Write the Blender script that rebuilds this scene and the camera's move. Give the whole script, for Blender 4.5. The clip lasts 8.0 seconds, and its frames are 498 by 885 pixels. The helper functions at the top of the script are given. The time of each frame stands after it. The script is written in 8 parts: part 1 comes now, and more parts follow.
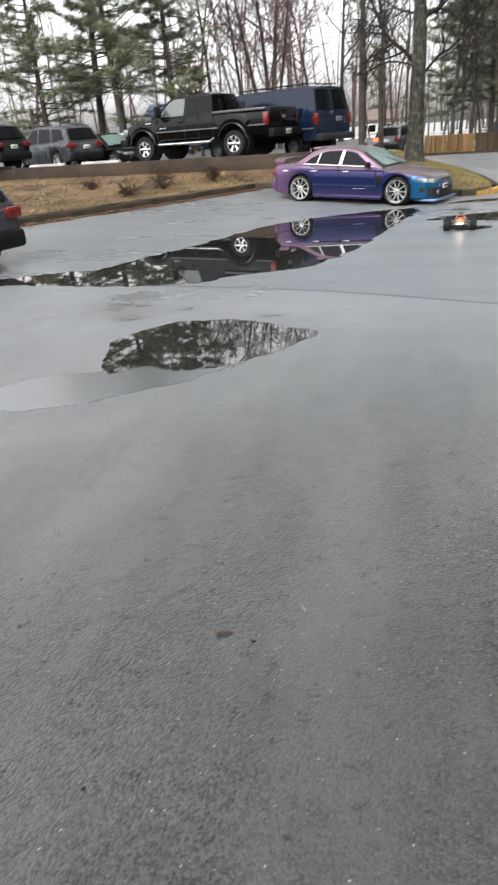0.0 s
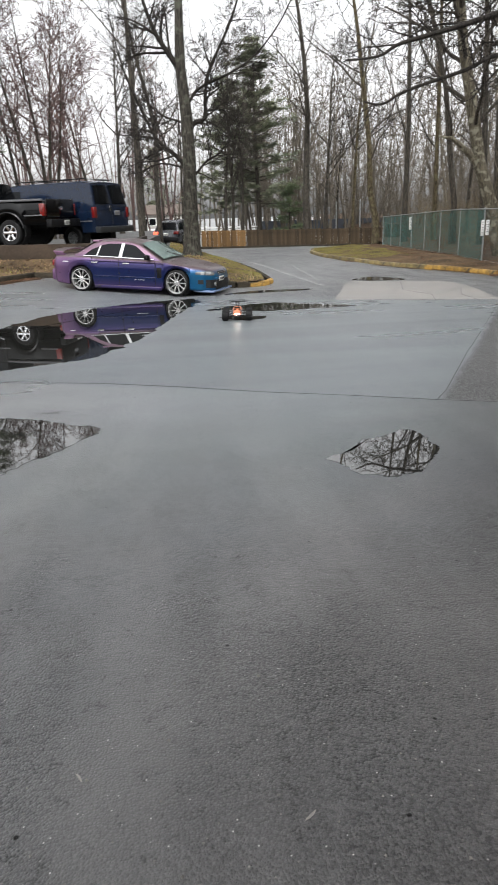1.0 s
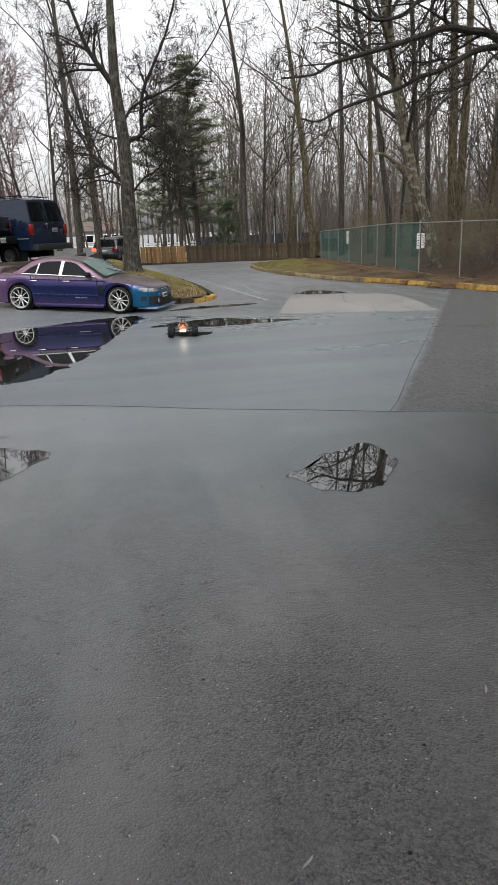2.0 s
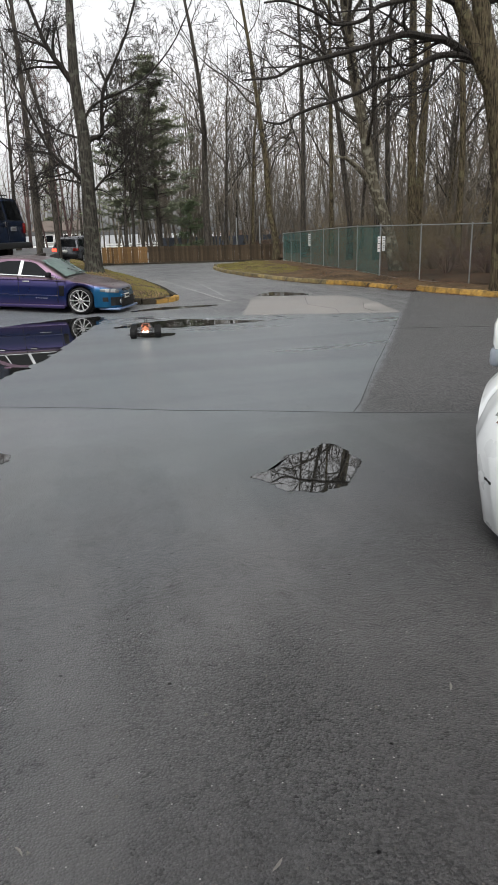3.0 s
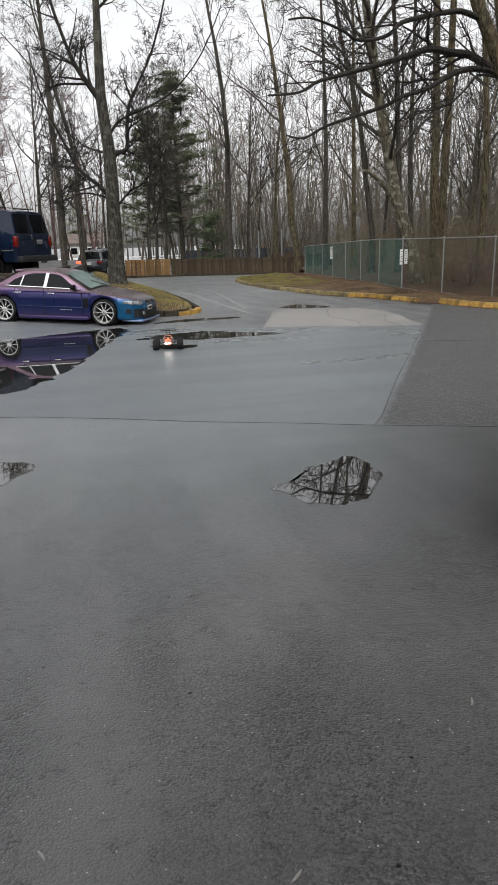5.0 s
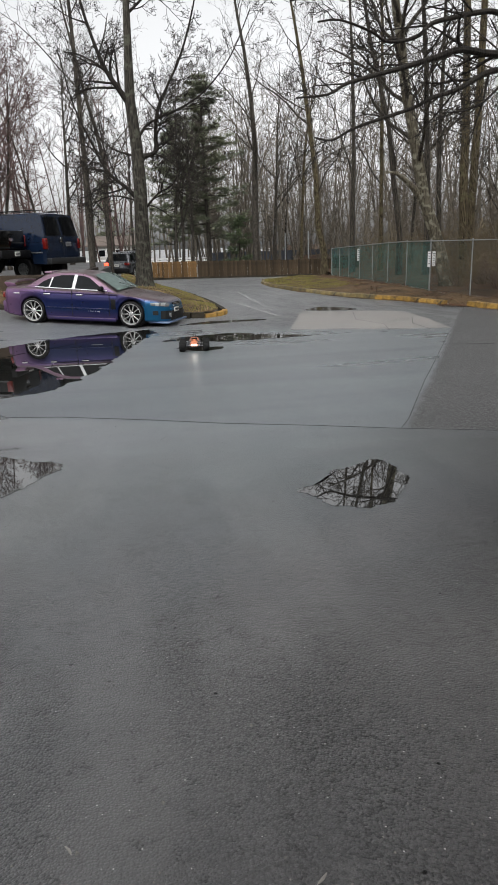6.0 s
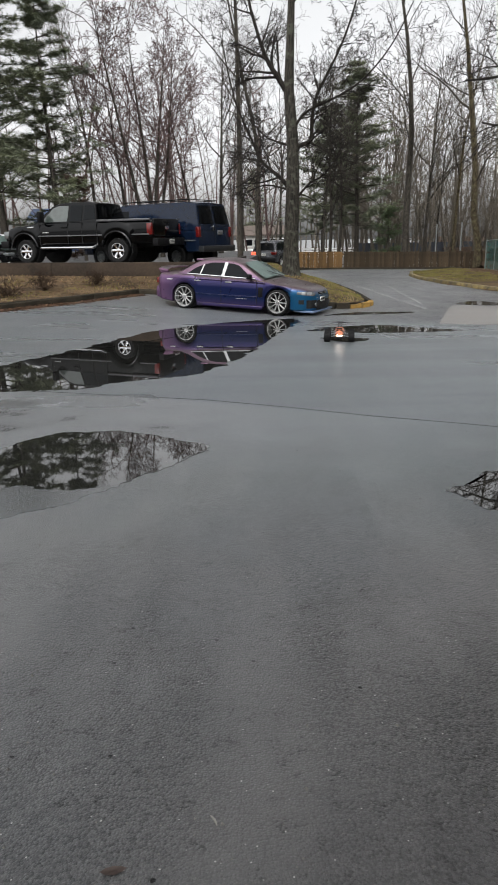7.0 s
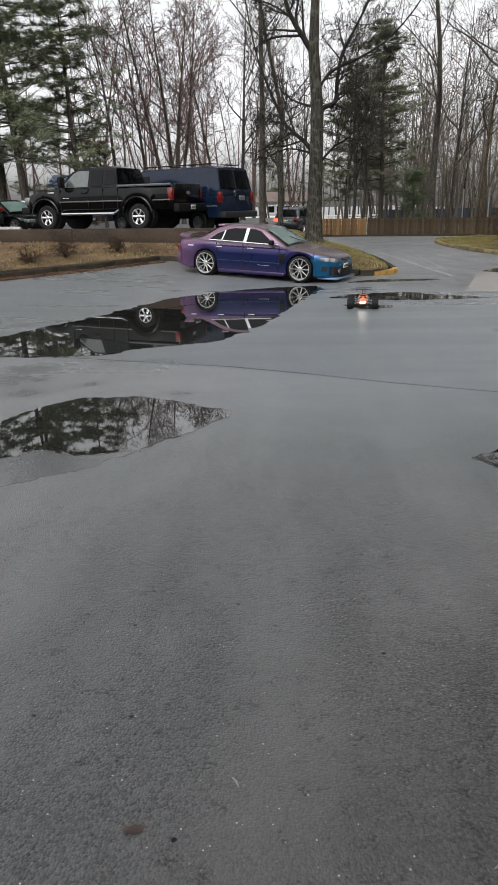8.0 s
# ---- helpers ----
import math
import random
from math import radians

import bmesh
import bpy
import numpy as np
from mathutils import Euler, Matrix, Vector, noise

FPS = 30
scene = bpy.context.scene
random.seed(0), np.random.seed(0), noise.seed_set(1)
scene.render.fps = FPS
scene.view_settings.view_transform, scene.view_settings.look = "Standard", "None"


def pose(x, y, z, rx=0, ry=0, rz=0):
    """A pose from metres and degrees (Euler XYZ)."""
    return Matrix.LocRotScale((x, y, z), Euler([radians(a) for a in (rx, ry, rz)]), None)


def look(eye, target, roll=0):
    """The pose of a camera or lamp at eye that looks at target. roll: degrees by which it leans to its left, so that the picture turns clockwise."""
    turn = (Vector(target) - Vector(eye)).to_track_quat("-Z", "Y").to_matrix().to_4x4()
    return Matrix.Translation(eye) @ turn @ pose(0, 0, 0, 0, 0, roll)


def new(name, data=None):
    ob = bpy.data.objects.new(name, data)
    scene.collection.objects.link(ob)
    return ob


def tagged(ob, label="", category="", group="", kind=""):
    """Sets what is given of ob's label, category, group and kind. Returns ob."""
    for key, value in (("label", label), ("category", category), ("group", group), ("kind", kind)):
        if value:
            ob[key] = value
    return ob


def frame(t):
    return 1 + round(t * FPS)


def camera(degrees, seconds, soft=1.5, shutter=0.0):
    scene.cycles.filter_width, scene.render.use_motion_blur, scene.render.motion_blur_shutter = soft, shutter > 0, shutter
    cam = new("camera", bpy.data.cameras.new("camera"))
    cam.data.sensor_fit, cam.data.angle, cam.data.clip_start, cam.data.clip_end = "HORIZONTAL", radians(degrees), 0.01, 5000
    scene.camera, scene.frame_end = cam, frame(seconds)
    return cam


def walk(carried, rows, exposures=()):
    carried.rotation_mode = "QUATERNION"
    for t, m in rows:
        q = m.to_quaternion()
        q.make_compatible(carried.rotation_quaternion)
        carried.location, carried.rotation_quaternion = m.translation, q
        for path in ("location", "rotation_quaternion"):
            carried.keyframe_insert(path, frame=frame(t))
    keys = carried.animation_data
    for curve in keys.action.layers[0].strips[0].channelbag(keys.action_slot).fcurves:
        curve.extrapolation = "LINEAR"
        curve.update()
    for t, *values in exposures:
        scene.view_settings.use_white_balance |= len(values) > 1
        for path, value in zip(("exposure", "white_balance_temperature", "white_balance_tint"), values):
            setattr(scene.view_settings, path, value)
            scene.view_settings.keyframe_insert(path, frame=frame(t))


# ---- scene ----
cam = camera(40.0, 8.0, soft=1.6, shutter=0.2)
PATH = [
    (0, (0.375, 1.29, 1.842), (0.005, 3.075, 1.019), -4.3),
    (0.5, (0.497, 1.45, 1.855), (0.414, 3.331, 1.18), -2.7),
    (1, (0.481, 1.558, 1.889), (0.692, 3.444, 1.256), -1.84),
    (1.5, (0.417, 1.636, 1.899), (0.731, 3.517, 1.296), -2.3),
    (3, (0.398, 1.686, 1.892), (0.874, 3.534, 1.293), -1.75),
    (3.5, (0.394, 1.678, 1.898), (0.894, 3.522, 1.308), -1.8),
    (4, (0.386, 1.672, 1.901), (0.874, 3.524, 1.325), -1.84),
    (4.5, (0.385, 1.667, 1.9), (0.83, 3.532, 1.332), -1.77),
    (6, (0.37, 1.661, 1.901), (0.723, 3.549, 1.344), -1.75),
    (6.4, (0.337, 1.662, 1.903), (0.583, 3.569, 1.349), -1.5),
    (6.5, (0.326, 1.67, 1.902), (0.525, 3.581, 1.346), -1.3),
    (7, (0.263, 1.697, 1.879), (0.233, 3.613, 1.306), -1.05),
    (7.5, (0.254, 1.738, 1.836), (0.15, 3.641, 1.229), -1.5),
    (8, (0.249, 1.748, 1.828), (0.159, 3.636, 1.173), -1.2),
]
walk(cam, [(t, look(eye, target, roll)) for t, eye, target, roll in PATH],
     exposures=[(0, 1.92, 6440, 10), (0.6, 1.75, 6440, 10), (1.2, 1.45, 6440, 10), (2.5, 1.2, 6440, 10), (5.0, 1.14, 6440, 10), (6.0, 1.07, 6440, 10), (7.0, 1.05, 6440, 10), (7.6, 1.09, 6440, 10), (8, 1.14, 6440, 10)])

# ---- light: an overcast, wet day ----
world = bpy.data.worlds.new("overcast_sky")
scene.world = world
world.use_nodes = True
wn, wl = world.node_tree.nodes, world.node_tree.links
sky = wn.new("ShaderNodeTexSky")
sky.sky_type, sky.sun_disc = "NISHITA", False
sky.sun_elevation, sky.sun_rotation = radians(48), radians(200)
sky.air_density, sky.dust_density = 1.0, 4.0
grey = wn.new("ShaderNodeHueSaturation")
grey.inputs["Saturation"].default_value = 0.04
grey.inputs["Value"].default_value = 1.0
wl.new(sky.outputs[0], grey.inputs["Color"])
# an overcast sky is brighter overhead than at the horizon
geo, updown, rise = wn.new("ShaderNodeTexCoord"), wn.new("ShaderNodeSeparateXYZ"), wn.new("ShaderNodeMapRange")
wl.new(geo.outputs["Generated"], updown.inputs[0])
wl.new(updown.outputs[2], rise.inputs[0])
rise.inputs[1].default_value, rise.inputs[2].default_value, rise.inputs[3].default_value, rise.inputs[4].default_value = 0.0, 0.9, 0.86, 1.15
lit = wn.new("ShaderNodeVectorMath")
lit.operation = "MULTIPLY"
wl.new(grey.outputs[0], lit.inputs[0])
low = wn.new("ShaderNodeMapRange")
low.inputs[1].default_value, low.inputs[2].default_value, low.inputs[3].default_value, low.inputs[4].default_value = -0.02, 0.22, 1.45, 1.0
wl.new(updown.outputs[2], low.inputs[0])
even = wn.new("ShaderNodeMath")
even.operation = "MULTIPLY"
wl.new(rise.outputs[0], even.inputs[0])
wl.new(low.outputs[0], even.inputs[1])
wl.new(even.outputs[0], lit.inputs[1])
wl.new(lit.outputs[0], wn["Background"].inputs["Color"])
wn["Background"].inputs["Strength"].default_value = 0.12
sun = new("sun", bpy.data.lights.new("sun", "SUN"))
sun.data.energy, sun.data.angle, sun.data.color = 0.4, radians(70), (1.0, 0.99, 0.98)
sun.matrix_world = look((6, -16, 20), (0, 0, 0))

# ---- small helpers ----


def sstep(a, b, v):
    t = min(1.0, max(0.0, (v - a) / (b - a)))
    return t * t * (3 - 2 * t)


def part(name, bm, material, parent=None, label="", smooth=True):
    """One bmesh as one mesh object under a thing or a part."""
    me = bpy.data.meshes.new(name)
    bmesh.ops.recalc_face_normals(bm, faces=bm.faces)
    bm.to_mesh(me)
    bm.free()
    return part_mesh(name, me, material, parent, label, smooth)


def part_mesh(name, me, material, parent=None, label="", smooth=True):
    me.materials.clear()
    me.materials.append(material)
    if smooth:
        me.shade_smooth()
        me.set_sharp_from_angle(angle=radians(38))
    ob = new(name, me)
    ob.parent = parent
    if label:
        ob["label"] = label
    return ob


def mesh_from(name, verts, faces):
    me = bpy.data.meshes.new(name)
    me.from_pydata([tuple(v) for v in verts], [], faces)
    me.update()
    return me


def add_box(bm, lo, hi, bevel=0.0, m=None):
    """A box between two corners, its edges bevelled."""
    c = [(a + b) / 2 for a, b in zip(lo, hi)]
    s = [abs(b - a) for a, b in zip(lo, hi)]
    mat = Matrix.Translation(c) @ Matrix.Diagonal((*s, 1))
    r = bmesh.ops.create_cube(bm, size=1.0, matrix=mat)
    vs = r["verts"]
    if bevel > 0:
        es = {e for v in vs for e in v.link_edges}
        out = bmesh.ops.bevel(bm, geom=list(es), offset=bevel, segments=2, profile=0.5, affect="EDGES")
        vs = list({v for f in out["faces"] for v in f.verts} | {v for v in vs if v.is_valid})
    if m is not None:
        bmesh.ops.transform(bm, matrix=m, verts=[v for v in vs if v.is_valid])
    return vs


def add_tube(bm, pts, radius, sides=8, cap=True):
    """A round bar along a line of points; radius is a number or a list."""
    pts = [Vector(p) for p in pts]
    rad = radius if isinstance(radius, (list, tuple)) else [radius] * len(pts)
    rings = []
    for i, p in enumerate(pts):
        d = (pts[min(i + 1, len(pts) - 1)] - pts[max(i - 1, 0)]).normalized()
        u = d.cross(Vector((0, 0, 1)))
        u = d.cross(Vector((1, 0, 0))) if u.length < 0.05 else u
        u.normalize()
        w = d.cross(u)
        rings.append([bm.verts.new(p + rad[i] * (math.cos(a) * u + math.sin(a) * w))
                      for a in [2 * math.pi * k / sides for k in range(sides)]])
    for a, b in zip(rings, rings[1:]):
        for k in range(sides):
            bm.faces.new((a[k], a[(k + 1) % sides], b[(k + 1) % sides], b[k]))
    if cap:
        bm.faces.new(rings[0][::-1])
        bm.faces.new(rings[-1])


def add_lathe(bm, profile, axis="y", sides=32, m=None):
    """A closed profile of (radius, offset along the axis) turned round that axis."""
    rings = []
    for k in range(sides):
        a = 2 * math.pi * k / sides
        ring = []
        for r, o in profile:
            p = Vector((r * math.cos(a), o, r * math.sin(a))) if axis == "y" else Vector((r * math.cos(a), r * math.sin(a), o))
            ring.append(bm.verts.new(m @ p if m is not None else p))
        rings.append(ring)
    n = len(profile)
    for k in range(sides):
        a, b = rings[k], rings[(k + 1) % sides]
        for i in range(n):
            j = (i + 1) % n
            bm.faces.new((a[i], a[j], b[j], b[i]))


def add_slab(bm, outline, lo, hi):
    """A flat outline of (x, y) made into a slab from lo to hi."""
    a = [bm.verts.new((x, y, lo)) for x, y in outline]
    b = [bm.verts.new((x, y, hi)) for x, y in outline]
    bm.faces.new(b)
    bm.faces.new(a[::-1])
    n = len(outline)
    for i in range(n):
        bm.faces.new((a[i], a[(i + 1) % n], b[(i + 1) % n], b[i]))


def smooth_loop(pts, per=6, wiggle=0.0, seed=0):
    """A closed Catmull-Rom line through points, with a slight unevenness."""
    out, n = [], len(pts)
    for i in range(n):
        p0, p1, p2, p3 = (Vector((*pts[(i + k) % n], 0)) for k in (-1, 0, 1, 2))
        for j in range(per):
            t = j / per
            q = 0.5 * (2 * p1 + (p2 - p0) * t + (2 * p0 - 5 * p1 + 4 * p2 - p3) * t * t + (3 * p1 - p0 - 3 * p2 + p3) * t ** 3)
            if wiggle:
                q += wiggle * noise.noise_vector(Vector((q.x * 3.1, q.y * 3.1, seed)))
                q += 0.5 * wiggle * noise.noise_vector(Vector((q.x * 9, q.y * 9, seed + 5)))
                q += 0.45 * wiggle * noise.noise_vector(Vector((q.x * 31, q.y * 31, seed + 9)))
            out.append((q.x, q.y))
    return out


# ---- materials ----


def material(name, color=(0.5, 0.5, 0.5), rough=0.6, metal=0.0, spread=0.15, scale=6.0, fine=60.0, bump=0.1,
             depth=0.01, coat=0.0, spec=0.5, stain=None, rough_spread=0.1, random_value=0.0):
    """A surface with two scales of variation in colour, gloss and relief."""
    m = bpy.data.materials.new(name)
    m.use_nodes = True
    n, l = m.node_tree.nodes, m.node_tree.links
    b = n["Principled BSDF"]
    b.inputs["Metallic"].default_value, b.inputs["Coat Weight"].default_value = metal, coat
    b.inputs["Coat Roughness"].default_value = 0.05
    b.inputs["Specular IOR Level"].default_value = spec
    tc = n.new("ShaderNodeTexCoord")
    big, small = n.new("ShaderNodeTexNoise"), n.new("ShaderNodeTexNoise")
    for t, s in ((big, scale), (small, fine)):
        t.inputs["Scale"].default_value, t.inputs["Detail"].default_value = s, 4
        l.new(tc.outputs["Object"], t.inputs["Vector"])
    mix = n.new("ShaderNodeMix")
    mix.data_type = "RGBA"
    dark = tuple(c * (1 - spread) for c in color)
    light = tuple(min(1, c * (1 + spread)) for c in color)
    mix.inputs[6].default_value = (*(stain or dark), 1)
    mix.inputs[7].default_value = (*light, 1)
    add = n.new("ShaderNodeMath")
    add.operation = "MULTIPLY_ADD"
    l.new(small.outputs[0], add.inputs[0])
    add.inputs[1].default_value = 0.5
    l.new(big.outputs[0], add.inputs[2])
    ramp = n.new("ShaderNodeMapRange")
    ramp.inputs[1].default_value, ramp.inputs[2].default_value = 0.5, 1.0
    l.new(add.outputs[0], ramp.inputs[0])
    l.new(ramp.outputs[0], mix.inputs[0])
    col = mix.outputs[2]
    if random_value:
        oi, hsv, mr = n.new("ShaderNodeObjectInfo"), n.new("ShaderNodeHueSaturation"), n.new("ShaderNodeMapRange")
        mr.inputs[3].default_value, mr.inputs[4].default_value = 1 - random_value, 1 + random_value
        l.new(oi.outputs["Random"], mr.inputs[0])
        l.new(mr.outputs[0], hsv.inputs["Value"])
        l.new(col, hsv.inputs["Color"])
        col = hsv.outputs[0]
    l.new(col, b.inputs["Base Color"])
    rr = n.new("ShaderNodeMapRange")
    rr.inputs[1].default_value, rr.inputs[2].default_value = 0.3, 0.7
    rr.inputs[3].default_value, rr.inputs[4].default_value = max(0, rough - rough_spread), min(1, rough + rough_spread)
    l.new(big.outputs[0], rr.inputs[0])
    l.new(rr.outputs[0], b.inputs["Roughness"])
    if bump:
        bp = n.new("ShaderNodeBump")
        bp.inputs["Strength"].default_value, bp.inputs["Distance"].default_value = bump, depth
        l.new(small.outputs[0], bp.inputs["Height"])
        l.new(bp.outputs[0], b.inputs["Normal"])
    return m


def bark_material(name, dark, pale, patch, amount):
    """Ridged bark: upright furrows, with lichen or weathered patches."""
    m = bpy.data.materials.new(name)
    m.use_nodes = True
    n, l = m.node_tree.nodes, m.node_tree.links
    b = n["Principled BSDF"]
    b.inputs["Roughness"].default_value, b.inputs["Specular IOR Level"].default_value = 0.9, 0.2
    tc, mp = n.new("ShaderNodeTexCoord"), n.new("ShaderNodeMapping")
    mp.inputs["Scale"].default_value = (1, 1, 0.13)
    l.new(tc.outputs["Object"], mp.inputs[0])
    ridge, spots = n.new("ShaderNodeTexNoise"), n.new("ShaderNodeTexNoise")
    ridge.inputs["Scale"].default_value, ridge.inputs["Detail"].default_value = 26, 5
    spots.inputs["Scale"].default_value, spots.inputs["Detail"].default_value = 4.5, 6
    l.new(mp.outputs[0], ridge.inputs["Vector"])
    l.new(tc.outputs["Object"], spots.inputs["Vector"])
    col = None
    for tex, lo, hi, a, c, top in ((ridge, 0.38, 0.62, dark, pale, 1.0), (spots, 0.52, 0.62, None, patch, amount)):
        mr, mx = n.new("ShaderNodeMapRange"), n.new("ShaderNodeMix")
        mr.inputs[1].default_value, mr.inputs[2].default_value, mr.inputs[4].default_value = lo, hi, top
        l.new(tex.outputs[0], mr.inputs[0])
        mx.data_type = "RGBA"
        l.new(mr.outputs[0], mx.inputs[0])
        if a:
            mx.inputs[6].default_value = (*a, 1)
        else:
            l.new(col, mx.inputs[6])
        mx.inputs[7].default_value = (*c, 1)
        col = mx.outputs[2]
    l.new(col, b.inputs["Base Color"])
    bp = n.new("ShaderNodeBump")
    bp.inputs["Strength"].default_value, bp.inputs["Distance"].default_value = 0.9, 0.04
    l.new(ridge.outputs[0], bp.inputs["Height"])
    l.new(bp.outputs[0], b.inputs["Normal"])
    return m


def glow(name, color, strength):
    m = material(name, color, 0.3, bump=0)
    b = m.node_tree.nodes["Principled BSDF"]
    b.inputs["Emission Color"].default_value, b.inputs["Emission Strength"].default_value = (*color, 1), strength
    return m


def asphalt_material():
    """Wet, worn asphalt: stone grain, damp patches of uneven gloss, a newer dark strip beside an old joint; some
    reflected sky and trees are put into the colour.
    """
    m = bpy.data.materials.new("wet_asphalt")
    m.use_nodes = True
    n, l = m.node_tree.nodes, m.node_tree.links
    b = n["Principled BSDF"]
    tc = n.new("ShaderNodeTexCoord")

    def tex(kind, scale, detail=3.0):
        t = n.new(kind)
        t.inputs["Scale"].default_value = scale
        if "Detail" in t.inputs:
            t.inputs["Detail"].default_value = 0.0 if "Voronoi" in kind else detail
        l.new(tc.outputs["Object"], t.inputs["Vector"])
        return t

    def remap(out, a, c, lo, hi):
        r = n.new("ShaderNodeMapRange")
        for i, v in enumerate((a, c, lo, hi)):
            r.inputs[i + 1].default_value = v
        l.new(out, r.inputs[0])
        return r.outputs[0]

    def math2(op, a, c):
        r = n.new("ShaderNodeMath")
        r.operation = op
        for i, v in enumerate((a, c)):
            if isinstance(v, (int, float)):
                r.inputs[i].default_value = v
            else:
                l.new(v, r.inputs[i])
        return r.outputs[0]

    def blend(f, a, c, how="MIX"):
        r = n.new("ShaderNodeMix")
        r.data_type, r.blend_type = "RGBA", how
        for i, v in ((0, f), (6, a), (7, c)):
            if isinstance(v, (int, float)):
                r.inputs[i].default_value = v
            elif isinstance(v, tuple):
                r.inputs[i].default_value = (*v, 1)
            else:
                l.new(v, r.inputs[i])
        return r.outputs[2]

    stones, flecks, pits_at = tex("ShaderNodeTexVoronoi", 112), tex("ShaderNodeTexVoronoi", 62), tex("ShaderNodeTexVoronoi", 11)
    mid, big, huge = tex("ShaderNodeTexNoise", 2.2, 5), tex("ShaderNodeTexNoise", 0.45, 5), tex("ShaderNodeTexNoise", 0.12, 3)
    grit, fine, ravel = tex("ShaderNodeTexNoise", 84, 3), tex("ShaderNodeTexNoise", 330, 2), tex("ShaderNodeTexNoise", 14, 5)
    grit.inputs["Roughness"].default_value = 0.6
    xyz = n.new("ShaderNodeSeparateXYZ")
    l.new(tc.outputs["Object"], xyz.inputs[0])
    # across and along the lane; beyond the cross joint a smooth pale slab and a newer dark strip lie beside the long joint
    side = math2("SUBTRACT", math2("MULTIPLY", xyz.outputs[0], 0.868), math2("MULTIPLY", xyz.outputs[1], 0.497))
    soft_side = math2("ADD", side, math2("MULTIPLY", mid.outputs[0], 0.15))
    far = math2("ADD", math2("MULTIPLY", xyz.outputs[0], 0.43), math2("MULTIPLY", xyz.outputs[1], 0.90))
    beyond = remap(far, 8.3, 8.4, 0, 1)
    strip = math2("MULTIPLY", remap(soft_side, -1.14, -1.04, 0, 1), beyond)
    # the slab's pale tone fades in before the joint, for sheen at low angles
    slab = math2("MULTIPLY", math2("SUBTRACT", remap(math2("ADD", far, math2("MULTIPLY", mid.outputs[0], 2.4)), 5.6, 9.0, 0, 1), strip), remap(math2("ADD", far, mid.outputs[0]), 17.2, 18.6, 1, 0))
    # the right of the near lane is coloured darker for the trees it reflects
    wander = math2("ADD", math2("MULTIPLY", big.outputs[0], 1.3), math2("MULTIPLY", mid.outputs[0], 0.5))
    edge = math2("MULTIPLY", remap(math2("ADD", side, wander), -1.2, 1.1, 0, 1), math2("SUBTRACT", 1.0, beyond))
    # the lane's low side is coloured paler for reflected sky, and glossier
    sky_pale = math2("MULTIPLY", remap(math2("ADD", side, wander), -1.5, -4.0, 0, 1), math2("SUBTRACT", 1.0, beyond))
    sky_pale = math2("MAXIMUM", sky_pale, math2("MULTIPLY", remap(math2("ADD", side, wander), -4.6, -7.0, 0, 0.6), beyond))
    # faint rubbed streaks along the lane
    turn = n.new("ShaderNodeMapping")
    turn.inputs["Rotation"].default_value, turn.inputs["Scale"].default_value = (0, 0, radians(30)), (1.0, 0.14, 1.0)
    l.new(tc.outputs["Object"], turn.inputs[0])
    streak = n.new("ShaderNodeTexNoise")
    streak.inputs["Scale"].default_value, streak.inputs["Detail"].default_value = 2.4, 4
    l.new(turn.outputs[0], streak.inputs["Vector"])
    worn = n.new("ShaderNodeTexNoise")
    worn.inputs["Scale"].default_value, worn.inputs["Detail"].default_value = 1.7, 6
    skew = n.new("ShaderNodeMapping")
    skew.inputs["Rotation"].default_value, skew.inputs["Scale"].default_value = (0, 0, radians(48)), (1.0, 0.4, 1.0)
    l.new(tc.outputs["Object"], skew.inputs[0])
    l.new(skew.outputs[0], worn.inputs["Vector"])
    # how far the water film fills the grain
    fill = remap(math2("ADD", math2("MULTIPLY", mid.outputs[0], 0.45), math2("ADD", math2("MULTIPLY", big.outputs[0], 0.35), math2("MULTIPLY", streak.outputs[0], 0.3))), 0.38, 0.72, 0.05, 0.75)
    fill = math2("MULTIPLY", fill, remap(edge, 0, 1, 1, 0.25))
    fill = math2("MAXIMUM", math2("MULTIPLY", fill, remap(strip, 0, 1, 1, 0.3)), math2("MULTIPLY", slab, 0.8))
    tone = n.new("ShaderNodeSeparateColor")
    l.new(stones.outputs["Color"], tone.inputs[0])
    grain = math2("ADD", math2("MULTIPLY", grit.outputs[0], 0.30), math2("ADD", math2("MULTIPLY", fine.outputs[0], 0.30), math2("MULTIPLY", tone.outputs[0], 0.40)))
    c = blend(remap(grain, 0.30, 0.70, 0, 1), (0.009, 0.009, 0.009), (0.086, 0.086, 0.085))
    c = blend(math2("MULTIPLY", fill, 0.6), c, (0.056, 0.064, 0.070))
    # a soft paler band along one line of the near lane
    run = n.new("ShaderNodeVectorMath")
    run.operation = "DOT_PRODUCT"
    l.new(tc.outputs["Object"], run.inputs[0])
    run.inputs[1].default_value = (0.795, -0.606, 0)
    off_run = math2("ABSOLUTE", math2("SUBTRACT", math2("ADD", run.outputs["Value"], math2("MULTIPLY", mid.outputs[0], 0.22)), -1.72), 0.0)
    pale_run = math2("MULTIPLY", remap(off_run, 0.0, 0.30, 1, 0), math2("SUBTRACT", 1.0, beyond))
    c = blend(math2("MULTIPLY", pale_run, remap(streak.outputs[0], 0.35, 0.65, 0.25, 0.75)), c, (0.088, 0.088, 0.088))
    c = blend(remap(streak.outputs[0], 0.45, 0.68, 0, 0.6), c, (0.088, 0.088, 0.087))
    c = blend(remap(big.outputs[0], 0.42, 0.62, 0, 0.35), c, (0.040, 0.040, 0.041))
    coarse = tex("ShaderNodeTexNoise", 38, 4)
